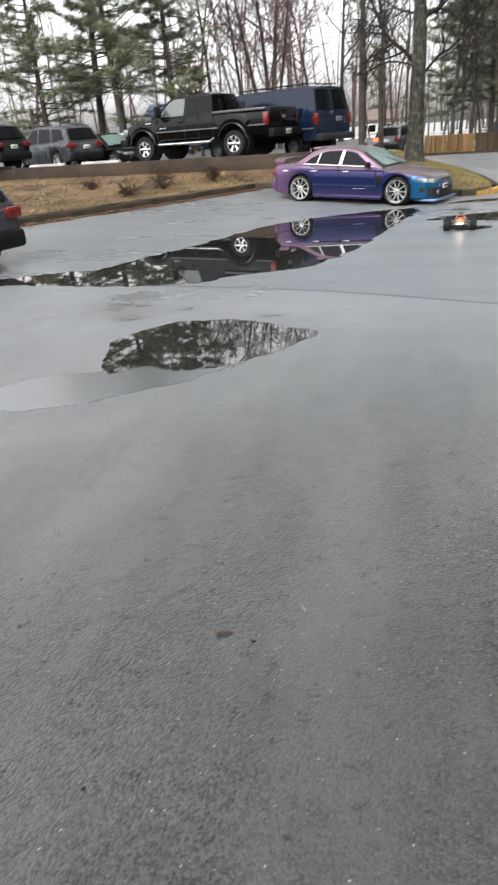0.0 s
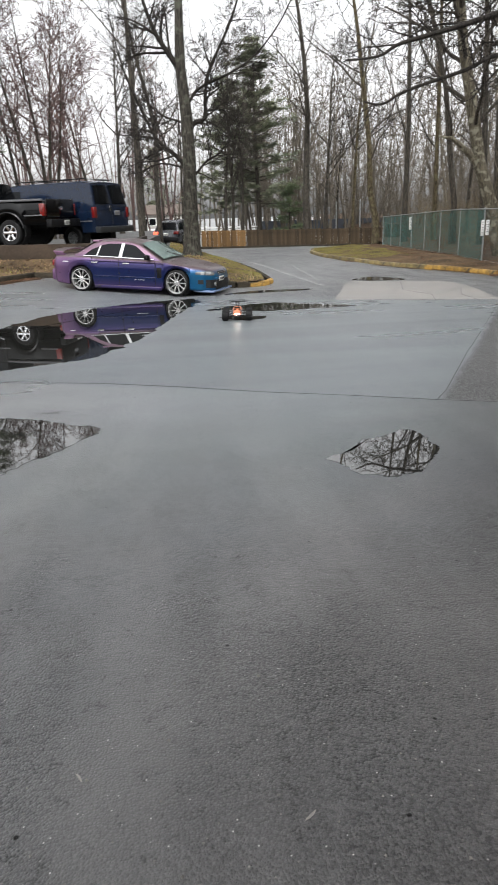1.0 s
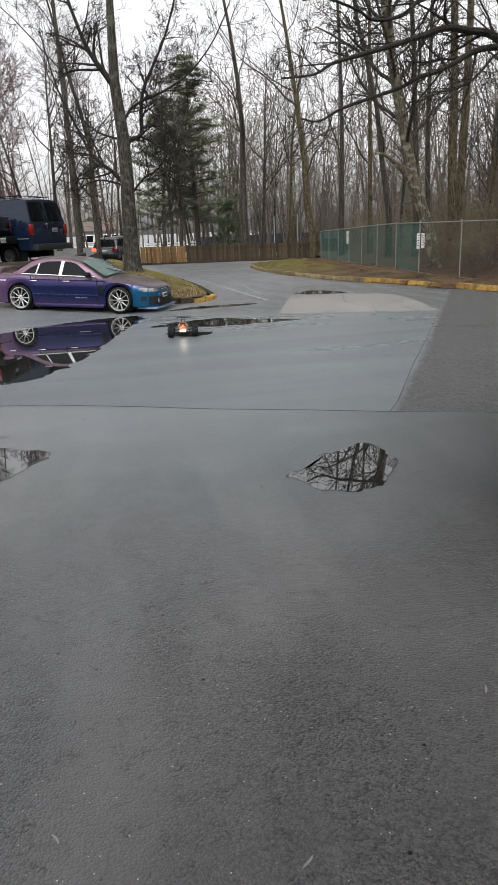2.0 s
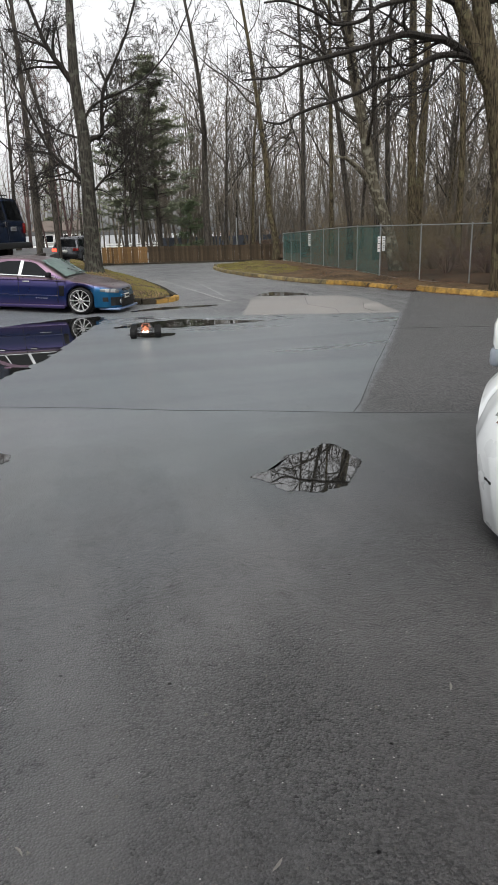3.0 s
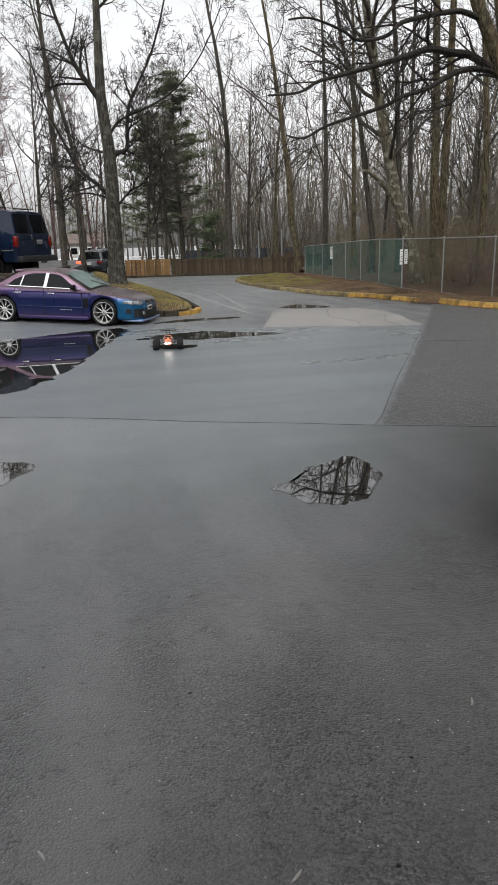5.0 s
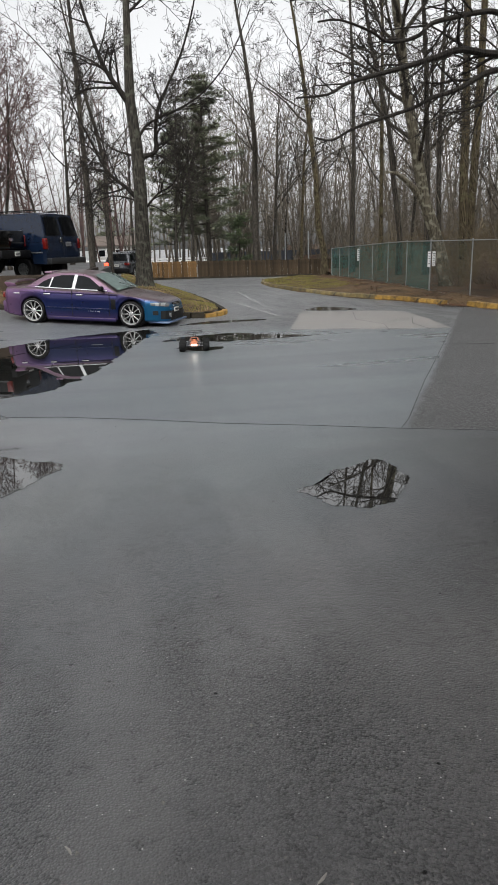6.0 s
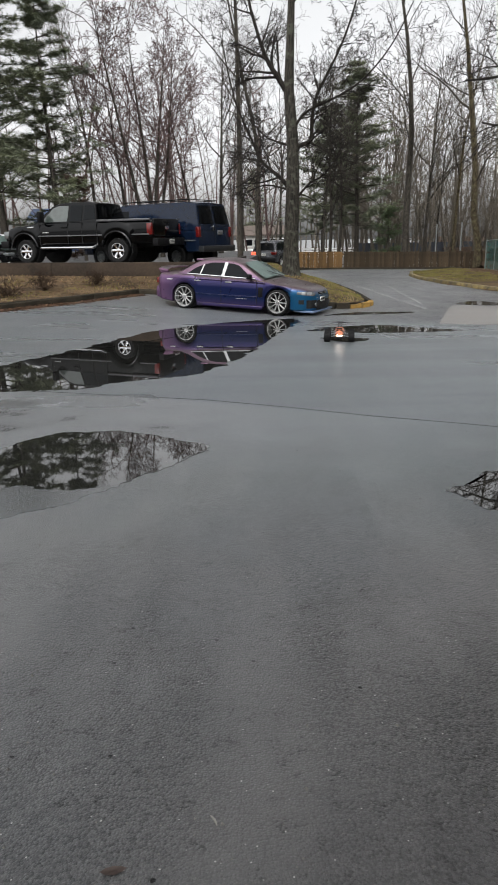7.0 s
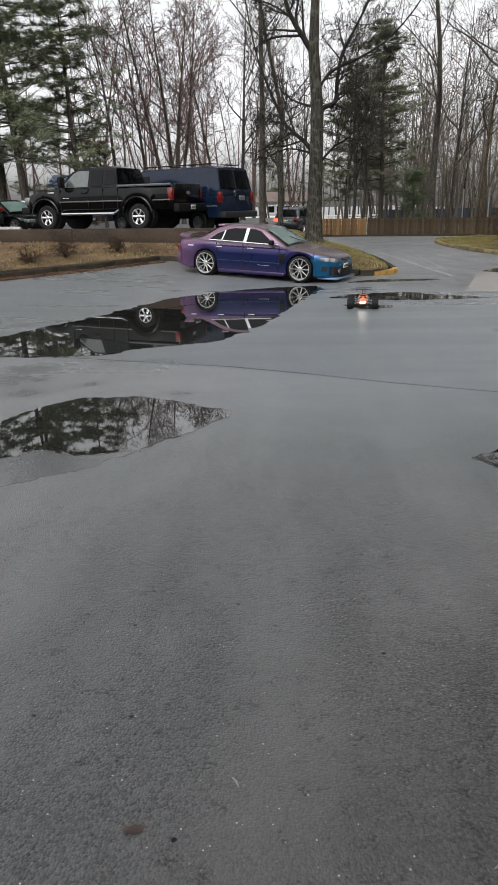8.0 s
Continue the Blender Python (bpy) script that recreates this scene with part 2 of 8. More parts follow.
    # ravelled runs where the coarse stone stands open and dark
    open_run = math2("MULTIPLY", math2("MULTIPLY", remap(math2("ADD", worn.outputs[0], math2("MULTIPLY", ravel.outputs[0], 0.35)), 0.60, 0.84, 0, 1), remap(grit.outputs[0], 0.44, 0.58, 0.0, 1)), math2("SUBTRACT", 1.0, math2("MAXIMUM", slab, strip)))
    c = blend(math2("MULTIPLY", open_run, 0.55), c, (0.016, 0.016, 0.0165))
    sep, sep2 = n.new("ShaderNodeSeparateColor"), n.new("ShaderNodeSeparateColor")
    l.new(flecks.outputs["Color"], sep.inputs[0])
    l.new(pits_at.outputs["Color"], sep2.inputs[0])
    fleck = math2("MULTIPLY", remap(sep.outputs[0], 0.958, 0.962, 0, 1), remap(flecks.outputs["Distance"], 0.22, 0.13, 0, 1))
    speck = math2("MULTIPLY", remap(sep2.outputs[1], 0.74, 0.75, 0, 1), remap(math2("ADD", pits_at.outputs["Distance"], math2("MULTIPLY", grit.outputs[0], 0.12)), 0.17, 0.13, 0, 1))
    # clusters where small stones have come loose
    loose = math2("MULTIPLY", remap(ravel.outputs[0], 0.57, 0.64, 0, 1), math2("MULTIPLY", remap(grain, 0.50, 0.38, 0, 1), math2("SUBTRACT", 1.0, slab)))
    speck = math2("MAXIMUM", speck, math2("MULTIPLY", loose, 0.5))
    c = blend(math2("MULTIPLY", slab, 0.75), c, (0.080, 0.093, 0.101))
    c = blend(math2("MULTIPLY", strip, remap(ravel.outputs[0], 0.42, 0.60, 0.0, 0.5)), c, (0.020, 0.020, 0.020))
    c = blend(math2("MULTIPLY", strip, remap(coarse.outputs[0], 0.47, 0.58, 0.0, 0.85)), c, (0.011, 0.011, 0.011))
    c = blend(math2("MULTIPLY", strip, remap(coarse.outputs[0], 0.46, 0.36, 0.0, 0.6)), c, (0.09, 0.09, 0.088))
    c = blend(strip, c, (0.68, 0.66, 0.66), "MULTIPLY")
    # faint rolled bands across the pale slab
    across = n.new("ShaderNodeMapping")
    across.inputs["Rotation"].default_value, across.inputs["Scale"].default_value = (0, 0, radians(24)), (0.12, 1.0, 1.0)
    l.new(tc.outputs["Object"], across.inputs[0])
    rolled = n.new("ShaderNodeTexNoise")
    rolled.inputs["Scale"].default_value, rolled.inputs["Detail"].default_value = 1.1, 5
    l.new(across.outputs[0], rolled.inputs["Vector"])
    c = blend(math2("MULTIPLY", slab, remap(rolled.outputs[0], 0.46, 0.70, 0, 0.45)), c, (0.058, 0.063, 0.066))
    # darkened and warmed in place of the trees' dark reflection
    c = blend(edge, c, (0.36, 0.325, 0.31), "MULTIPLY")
    # reflected sky put into the colour of the low side
    c = blend(math2("MULTIPLY", sky_pale, 0.65), c, (0.118, 0.122, 0.125))
    c = blend(math2("MULTIPLY", fleck, 0.9), c, (0.44, 0.43, 0.41))
    c = blend(math2("MULTIPLY", speck, 0.9), c, (0.005, 0.005, 0.005))
    # wet spots beside the puddles, the trees' dark reflection put into their colour
    pool = tex("ShaderNodeTexNoise", 3.4, 6)
    pool.inputs["Roughness"].default_value = 0.65
    film_reflection = None
    for px, py, reach in ((-2.6, 8.95, 0.75), (-2.3, 8.3, 0.55), (-1.72, 8.6, 0.42), (-0.68, 8.1, 0.3), (-2.7, 9.6, 0.6)):
        off = n.new("ShaderNodeVectorMath")
        off.operation = "DISTANCE"
        l.new(tc.outputs["Object"], off.inputs[0])
        off.inputs[1].default_value = (px, py, 0.08)
        near = remap(off.outputs["Value"], reach, 0.0, 0.0, 0.5)
        film_reflection = near if film_reflection is None else math2("MAXIMUM", film_reflection, near)
    film_reflection = math2("MULTIPLY", remap(math2("ADD", math2("MULTIPLY", pool.outputs[0], 0.8), film_reflection), 0.55, 0.80, 0, 1), remap(film_reflection, 0.0, 0.15, 0, 1))
    film_reflection = math2("MULTIPLY", film_reflection, remap(grain, 0.36, 0.52, 1.0, 0.55))
    c = blend(math2("MULTIPLY", film_reflection, 0.8), c, (0.012, 0.012, 0.012))
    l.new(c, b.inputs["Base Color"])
    # gloss of the water film
    rough = math2("ADD", remap(fill, 0, 1, 0.40, 0.25), math2("ADD", math2("MULTIPLY", strip, remap(coarse.outputs[0], 0.4, 0.6, 0.0, 0.22)), math2("MULTIPLY", edge, 0.06)))
    rough = math2("ADD", rough, remap(huge.outputs[0], 0.4, 0.6, -0.03, 0.04))
    rough = math2("ADD", rough, math2("MULTIPLY", slab, remap(rolled.outputs[0], 0.4, 0.65, 0.0, 0.06)))
    rough = math2("MULTIPLY", rough, remap(film_reflection, 0, 1, 1, 0.8))
    rough = math2("ADD", rough, math2("MULTIPLY", open_run, 0.10))
    l.new(rough, b.inputs["Roughness"])
    b.inputs["IOR"].default_value = 1.5
    b.inputs["Diffuse Roughness"].default_value = 1.0
    b.inputs["Sheen Weight"].default_value, b.inputs["Sheen Roughness"].default_value = 0.10, 0.35
    dull = math2("MULTIPLY", remap(grain, 0.56, 0.32, 0, 0.30), math2("SUBTRACT", 1.0, fill))
    dull = math2("ADD", math2("MAXIMUM", dull, math2("MULTIPLY", speck, 0.62)), math2("MULTIPLY", edge, 0.24))
    dull = math2("ADD", dull, math2("ADD", math2("MULTIPLY", open_run, 0.20), math2("MULTIPLY", film_reflection, 0.42)))
    dull = math2("SUBTRACT", dull, math2("MULTIPLY", remap(streak.outputs[0], 0.46, 0.66, 0, 0.16), math2("SUBTRACT", 1.0, strip)))
    l.new(math2("ADD", math2("SUBTRACT", 0.72, dull), math2("MULTIPLY", sky_pale, 0.5)), b.inputs["Specular IOR Level"])
    bp = n.new("ShaderNodeBump")
    bp.inputs["Distance"].default_value = 0.0085
    l.new(remap(fill, 0, 0.9, 1.0, 0.18), bp.inputs["Strength"])
    dome = remap(stones.outputs["Distance"], 0.0, 0.75, 0.8, 0.0)
    l.new(math2("ADD", math2("MULTIPLY", dome, 0.6), math2("MULTIPLY", grain, 0.7)), bp.inputs["Height"])
    l.new(bp.outputs[0], b.inputs["Normal"])
    return m


def water_material(name="standing_water", gloss=0.015, ripple=5, strength=0.03, bed=(0.012, 0.012, 0.011)):
    m = bpy.data.materials.new(name)
    m.use_nodes = True
    n, l = m.node_tree.nodes, m.node_tree.links
    b = n["Principled BSDF"]
    b.inputs["Base Color"].default_value = (*bed, 1)
    b.inputs["Roughness"].default_value, b.inputs["IOR"].default_value = gloss, 2.1
    b.inputs["Specular IOR Level"].default_value = 0.6
    tc, t, bp = n.new("ShaderNodeTexCoord"), n.new("ShaderNodeTexNoise"), n.new("ShaderNodeBump")
    t.inputs["Scale"].default_value = ripple
    bp.inputs["Strength"].default_value, bp.inputs["Distance"].default_value = strength, 0.002
    l.new(tc.outputs["Object"], t.inputs["Vector"])
    l.new(t.outputs[0], bp.inputs["Height"])
    l.new(bp.outputs[0], b.inputs["Normal"])
    return m


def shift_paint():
    """Colour-shift car paint, its shift with angle put into the colour: mauve on upward panels, indigo on the flanks,
    teal round the nose.
    """
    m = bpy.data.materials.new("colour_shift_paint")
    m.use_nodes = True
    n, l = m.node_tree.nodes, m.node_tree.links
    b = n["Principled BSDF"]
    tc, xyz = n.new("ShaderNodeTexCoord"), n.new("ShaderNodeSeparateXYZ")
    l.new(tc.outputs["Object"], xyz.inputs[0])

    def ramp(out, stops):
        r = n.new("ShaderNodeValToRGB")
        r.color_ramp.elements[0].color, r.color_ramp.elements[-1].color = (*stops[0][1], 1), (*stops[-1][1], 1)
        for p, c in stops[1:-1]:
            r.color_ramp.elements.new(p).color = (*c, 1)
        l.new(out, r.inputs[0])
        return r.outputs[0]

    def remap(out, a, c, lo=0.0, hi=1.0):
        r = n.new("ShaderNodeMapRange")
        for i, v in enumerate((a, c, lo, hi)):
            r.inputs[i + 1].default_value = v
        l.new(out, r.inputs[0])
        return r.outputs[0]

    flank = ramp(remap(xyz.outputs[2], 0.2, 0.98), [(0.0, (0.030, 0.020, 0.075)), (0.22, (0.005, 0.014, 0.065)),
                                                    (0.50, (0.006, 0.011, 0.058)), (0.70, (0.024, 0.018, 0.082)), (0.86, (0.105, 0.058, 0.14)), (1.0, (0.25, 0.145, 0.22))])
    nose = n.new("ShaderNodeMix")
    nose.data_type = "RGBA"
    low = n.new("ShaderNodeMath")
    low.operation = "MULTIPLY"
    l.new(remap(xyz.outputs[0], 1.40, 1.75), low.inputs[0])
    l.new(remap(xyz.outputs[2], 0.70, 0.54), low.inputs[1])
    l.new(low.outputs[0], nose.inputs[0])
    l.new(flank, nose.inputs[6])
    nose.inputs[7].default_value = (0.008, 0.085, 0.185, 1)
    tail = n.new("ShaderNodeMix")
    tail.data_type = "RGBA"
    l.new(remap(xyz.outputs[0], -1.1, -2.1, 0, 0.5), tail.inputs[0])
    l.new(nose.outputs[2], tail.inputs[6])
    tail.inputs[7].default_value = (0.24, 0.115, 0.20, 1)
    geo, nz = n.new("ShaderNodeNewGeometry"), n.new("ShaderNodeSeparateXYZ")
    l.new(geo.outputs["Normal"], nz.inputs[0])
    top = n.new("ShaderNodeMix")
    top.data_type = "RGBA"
    # upward faces take their shifted colour by normal, whatever the view
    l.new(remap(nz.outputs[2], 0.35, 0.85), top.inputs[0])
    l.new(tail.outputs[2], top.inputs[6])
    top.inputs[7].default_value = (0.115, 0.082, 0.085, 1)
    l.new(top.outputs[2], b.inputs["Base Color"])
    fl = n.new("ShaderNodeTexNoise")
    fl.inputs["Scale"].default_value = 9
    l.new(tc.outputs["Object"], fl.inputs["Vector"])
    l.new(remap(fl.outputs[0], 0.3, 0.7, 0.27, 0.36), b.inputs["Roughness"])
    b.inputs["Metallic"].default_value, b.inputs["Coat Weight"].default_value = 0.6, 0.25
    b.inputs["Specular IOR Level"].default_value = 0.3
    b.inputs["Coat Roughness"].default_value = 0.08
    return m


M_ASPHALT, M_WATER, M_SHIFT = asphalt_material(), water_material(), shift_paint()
M_SHALLOW = water_material("shallow_water_over_grain", 0.16, 45, 1.0, (0.062, 0.066, 0.068))
M_LOT = material("upper_lot_asphalt", (0.06, 0.06, 0.06), 0.55, scale=1.5, fine=80, bump=0.3)
M_PATCH = material("worn_concrete_patch", (0.225, 0.21, 0.195), 0.45, scale=1.2, fine=30, bump=0.25, stain=(0.12, 0.115, 0.108))
M_KERB = material("weathered_kerb_stone", (0.036, 0.030, 0.021), 0.85, spec=0.15, scale=3, fine=16, bump=0.8, depth=0.03, stain=(0.007, 0.006, 0.004))
M_YELLOW = material("worn_yellow_kerb_paint", (0.34, 0.20, 0.045), 0.7, spec=0.25, scale=5, fine=14, bump=0.5, stain=(0.035, 0.028, 0.020), random_value=0.35)
M_PALEYELLOW = material("faded_yellow_kerb_paint", (0.26, 0.20, 0.085), 0.7, spec=0.25, scale=5, fine=14, bump=0.4, stain=(0.05, 0.043, 0.032), random_value=0.35)
M_WALL = material("damp_stained_retaining_wall", (0.046, 0.033, 0.023), 0.85, spec=0.2, scale=0.9, fine=14, bump=0.5, stain=(0.013, 0.0095, 0.007))
M_LINE = material("worn_white_road_paint", (0.36, 0.36, 0.35), 0.5, scale=3, fine=12, bump=0.2, stain=(0.07, 0.07, 0.07))
M_FADED = material("nearly_gone_road_paint", (0.17, 0.17, 0.165), 0.5, scale=5, fine=14, bump=0.2, stain=(0.06, 0.06, 0.06))
M_TAR = material("dark_joint_tar", (0.020, 0.020, 0.020), 0.5, scale=3, fine=30)
M_SOIL = material("winter_lawn_soil", (0.12, 0.08, 0.044), 0.95, spec=0.15, scale=1.0, fine=10, bump=0.9, depth=0.04, stain=(0.022, 0.015, 0.009))
M_DRYGRASS = material("dry_winter_grass", (0.30, 0.215, 0.125), 0.9, spec=0.15, scale=1.6, fine=5, bump=0, spread=0.3, stain=(0.055, 0.038, 0.020))
M_GRASS = material("dull_green_grass", (0.175, 0.165, 0.048), 0.9, spec=0.15, scale=0.9, fine=4, bump=0, stain=(0.13, 0.105, 0.042))
M_LEAFLITTER = material("fallen_leaf_litter", (0.075, 0.046, 0.027), 0.95, spec=0.15, scale=1.0, fine=14, bump=0.9, depth=0.04, stain=(0.018, 0.011, 0.007))
M_LEAVES = material("fallen_leaves", (0.15, 0.075, 0.035), 0.75, scale=6, fine=20, bump=0, stain=(0.05, 0.026, 0.015))
M_BRICKWALL = material("dull_brick_wall", (0.13, 0.085, 0.07), 0.8, scale=0.6, fine=8, bump=0.2)
M_BARK = bark_material("grey_brown_bark", (0.018, 0.0155, 0.013), (0.058, 0.050, 0.040), (0.075, 0.070, 0.054), 0.35)
M_LICHEN = bark_material("lichen_patched_bark", (0.014, 0.012, 0.010), (0.050, 0.045, 0.036), (0.095, 0.098, 0.074), 0.55)
M_WARMBARK = bark_material("warm_brown_bark", (0.020, 0.0155, 0.009), (0.088, 0.070, 0.041), (0.115, 0.105, 0.056), 0.45)
M_WETLIMB = bark_material("dark_wet_bark", (0.008, 0.007, 0.006), (0.026, 0.022, 0.018), (0.034, 0.031, 0.024), 0.3)
M_FARBARK = material("distant_grey_bark", (0.115, 0.098, 0.074), 0.95, scale=0.25, fine=3, bump=0, stain=(0.05, 0.042, 0.031))
M_REDTWIG = material("reddish_budding_twigs", (0.0845, 0.04875, 0.04225), 0.9, scale=0.8, fine=8, bump=0, stain=(0.0455, 0.02925, 0.026))
M_NEEDLE = material("dark_pine_needles", (0.165, 0.18, 0.10), 0.75, scale=0.5, fine=5, bump=0, stain=(0.085, 0.10, 0.07))
M_BRAMBLE = material("olive_brown_brambles", (0.125, 0.100, 0.052), 0.9, scale=0.5, fine=6, bump=0, stain=(0.060, 0.040, 0.025))
M_SYCAMORE = bark_material("pale_mottled_bark", (0.045, 0.038, 0.026), (0.105, 0.092, 0.066), (0.22, 0.21, 0.16), 0.7)
M_LENS = material("pale_ribbed_lens", (0.26, 0.265, 0.27), 0.12, scale=40, fine=120, bump=0.4, depth=0.004, coat=0.8)
M_RUST = material("rusty_dead_boughs", (0.085, 0.048, 0.032), 0.85, scale=0.6, fine=5, bump=0, stain=(0.045, 0.03, 0.02))
M_CEDAR = material("cedar_foliage", (0.075, 0.10, 0.04), 0.75, scale=0.6, fine=5, bump=0, stain=(0.035, 0.055, 0.022))
M_FENCEWOOD = material("weathered_fence_board", (0.062, 0.043, 0.025), 0.85, spec=0.2, scale=1.4, fine=20, bump=0.4, stain=(0.022, 0.016, 0.010), random_value=0.4)
M_NEWWOOD = material("orange_new_fence_board", (0.150, 0.082, 0.028), 0.8, spec=0.2, scale=0.7, fine=10, bump=0.3, stain=(0.050, 0.033, 0.017), random_value=0.5)
M_GALV = material("galvanised_steel", (0.22, 0.23, 0.23), 0.5, metal=0.4, scale=8, fine=60, bump=0.1)
M_GREENWIRE = material("green_coated_wire", (0.024, 0.105, 0.092), 0.5, scale=4, fine=30, bump=0)
M_WIRE = material("grey_wire", (0.060, 0.088, 0.080), 0.6, metal=0.3, scale=4, fine=30, bump=0)
M_WHITE = material("white_painted_sheet", (0.75, 0.75, 0.73), 0.5, scale=3, fine=30, bump=0.05, spread=0.06)
M_BLACKPAINT = material("black_car_paint", (0.0020, 0.0022, 0.0025), 0.06, rough_spread=0.03, spec=0.22, scale=3, fine=40, bump=0, coat=0.0)
M_BLUEPAINT = material("dark_blue_van_paint", (0.004, 0.009, 0.022), 0.16, rough_spread=0.05, spec=0.35, scale=3, fine=40, bump=0, coat=0.0)
M_WHITEPAINT = material("white_car_paint", (0.72, 0.74, 0.74), 0.3, scale=2, fine=40, bump=0, coat=0.8, spread=0.04)
M_CHARCOAL = material("charcoal_car_paint", (0.025, 0.028, 0.033), 0.28, scale=3, fine=40, bump=0, coat=0.2)
M_TINT = material("dark_tinted_glass", (0.005, 0.006, 0.007), 0.05, scale=2, fine=10, bump=0, rough_spread=0.02, coat=0.0, spec=0.12)
# pale teal puts the reflected sky into the glass colour
M_SCREEN = material("sky_toned_windscreen_glass", (0.20, 0.27, 0.25), 0.10, scale=2, fine=10, bump=0, rough_spread=0.02, coat=0.3)
M_RUBBER = material("tyre_rubber", (0.009, 0.009, 0.009), 0.75, scale=10, fine=80, bump=0.2, spec=0.2)
M_BLACKPLASTIC = material("black_plastic", (0.006, 0.006, 0.0065), 0.5, scale=8, fine=80, bump=0.15, spec=0.12)
M_SHADOWGAP = material("dark_panel_gap", (0.004, 0.004, 0.004), 0.8, bump=0)
M_CHROME = material("chrome_trim", (0.62, 0.63, 0.64), 0.14, metal=1.0, scale=4, fine=30, bump=0, spread=0.05)
M_ALLOY = material("polished_alloy", (0.58, 0.58, 0.57), 0.28, metal=0.8, scale=6, fine=50, bump=0.05)
M_SILVERTRIM = material("satin_silver_trim", (0.62, 0.62, 0.62), 0.35, metal=0.3, bump=0)
M_REDLAMP = material("red_lamp_lens", (0.11, 0.005, 0.004), 0.2, bump=0, coat=0.3)
M_LAMPCLEAR = material("clear_lamp_lens", (0.16, 0.17, 0.17), 0.14, metal=0.4, bump=0, coat=0.6)
M_PLATE = material("number_plate_sheet", (0.5, 0.5, 0.47), 0.4, bump=0)
M_GREYTRIM = material("grey_body_moulding", (0.07, 0.07, 0.074), 0.45, bump=0.05)
M_ORANGE = material("orange_model_shell", (0.62, 0.19, 0.085), 0.35, scale=12, fine=60, bump=0, coat=0.6)
M_BUILDBLUE = material("blue_shop_wall", (0.0252, 0.0462, 0.1008), 0.6, scale=1, fine=10, bump=0.1)
M_ROOF = material("brown_shingle_roof", (0.105, 0.082, 0.068), 0.8, scale=1, fine=6, bump=0.3)
M_SIDING = material("pale_house_siding", (0.364, 0.35, 0.322), 0.7, scale=1, fine=10, bump=0.1)
M_DARKSCREEN = material("dark_blue_fence_cloth", (0.045, 0.05, 0.062), 0.8, scale=1, fine=10, bump=0.1)
M_LITBRAKE = glow("lit_brake_lamp", (1.0, 0.05, 0.02), 2.0)
M_LITHEAD = glow("lit_model_headlamp", (1.0, 0.95, 0.85), 9.0)

# ---- ground ----


def puddle_outlines():
    """Level of the water and a rough outline for each puddle."""
    return {
        "big": (0.0, [(-5.6, 11.0), (-3.4, 10.5), (-2.25, 10.55), (-1.66, 10.95), (-0.9, 11.3), (-0.35, 12.0), (0.25, 13.8), (0.6, 15.4),
                      (1.1, 17.2), (1.15, 18.3), (0.1, 18.0), (-0.95, 17.4), (-1.93, 16.5), (-2.66, 14.8), (-3.18, 13.7), (-3.61, 12.8), (-4.1, 12.0), (-5.2, 11.5)]),
        "near_left": (0.135, [(-2.08, 7.06), (-1.97, 7.55), (-1.71, 7.89), (-1.29, 7.97), (-0.8, 7.89), (-0.45, 7.65), (-0.16, 7.38),
                              (-0.44, 6.92), (-0.69, 6.63), (-0.83, 6.46), (-1.18, 6.36), (-1.55, 6.46), (-1.79, 6.31)]),
        "near_right": (0.165, [(1.57, 6.2), (1.74, 6.31), (1.88, 6.46), (2.02, 6.6), (2.21, 6.69), (2.37, 6.73), (2.44, 6.54), (2.46, 6.36), (2.4, 6.15), (2.21, 5.86),
                               (2.05, 5.77), (1.92, 5.75), (1.82, 5.82), (1.72, 5.88), (1.65, 6.05)]),
        "long_thin": (0.0, [(1.3, 16.1), (2.0, 16.6), (2.9, 16.85), (3.6, 16.3), (4.5, 15.8), (3.4, 15.6), (2.6, 15.55), (1.8, 15.9)]),
        "short_thin": (0.0, [(1.45, 15.02), (1.95, 14.95), (2.4, 14.8), (2.2, 14.5), (1.8, 14.5)]),
        "kerbside": (0.0, [(1.9, 18.9), (2.8, 19.5), (4.2, 19.4), (3.9, 19.1), (2.7, 18.95)]),
        "patch_edge": (0.0, [(4.78, 18.15), (5.34, 18.98), (5.93, 19.42), (6.19, 18.9), (5.57, 18.35), (4.83, 17.8)]),
        "near_shallow": (0.1338, [(-1.9, 6.35), (-1.55, 6.62), (-1.15, 6.55), (-0.85, 6.55), (-0.78, 6.44), (-0.95, 6.28), (-1.15, 6.10), (-1.3, 5.95), (-1.55, 5.76), (-1.85, 5.60), (-2.3, 5.52), (-2.6, 5.8), (-2.35, 6.25)]),
        "far_road": (0.0, [(5.83, 21.3), (6.58, 22.05), (7.2, 21.2), (7.16, 20.7), (6.5, 20.75)]),
    }


PUDDLES = {k: (z, smooth_loop(o, 26, 0.12 if k in ("big", "long_thin") else 0.06, 3)) for k, (z, o) in puddle_outlines().items()}


def slope_z(x, y):
    """Height of the paving: it falls from the near end to a shallow valley, rises to the parked car, and sinks along the road."""
    z = 0.035 * max(0.0, 11 - y) if y > -6 else 0.595
    u = -0.6 * x + 0.8 * (y - 18)
    z += min(0.32, 0.06 * max(0.0, u - 0.3)) * (1 - sstep(0, 3.5, x))
    z -= 0.02 * max(0.0, min(y, 62) - 28) * sstep(-1, 3, x)
    return z


LEFT_KERB = [(-13.0, 12.6), (-9.6, 15.5), (-6.62, 18.7), (-5.58, 19.92), (-4.4, 21.31), (-3.3, 22.7)]
LOT_Z = 1.17


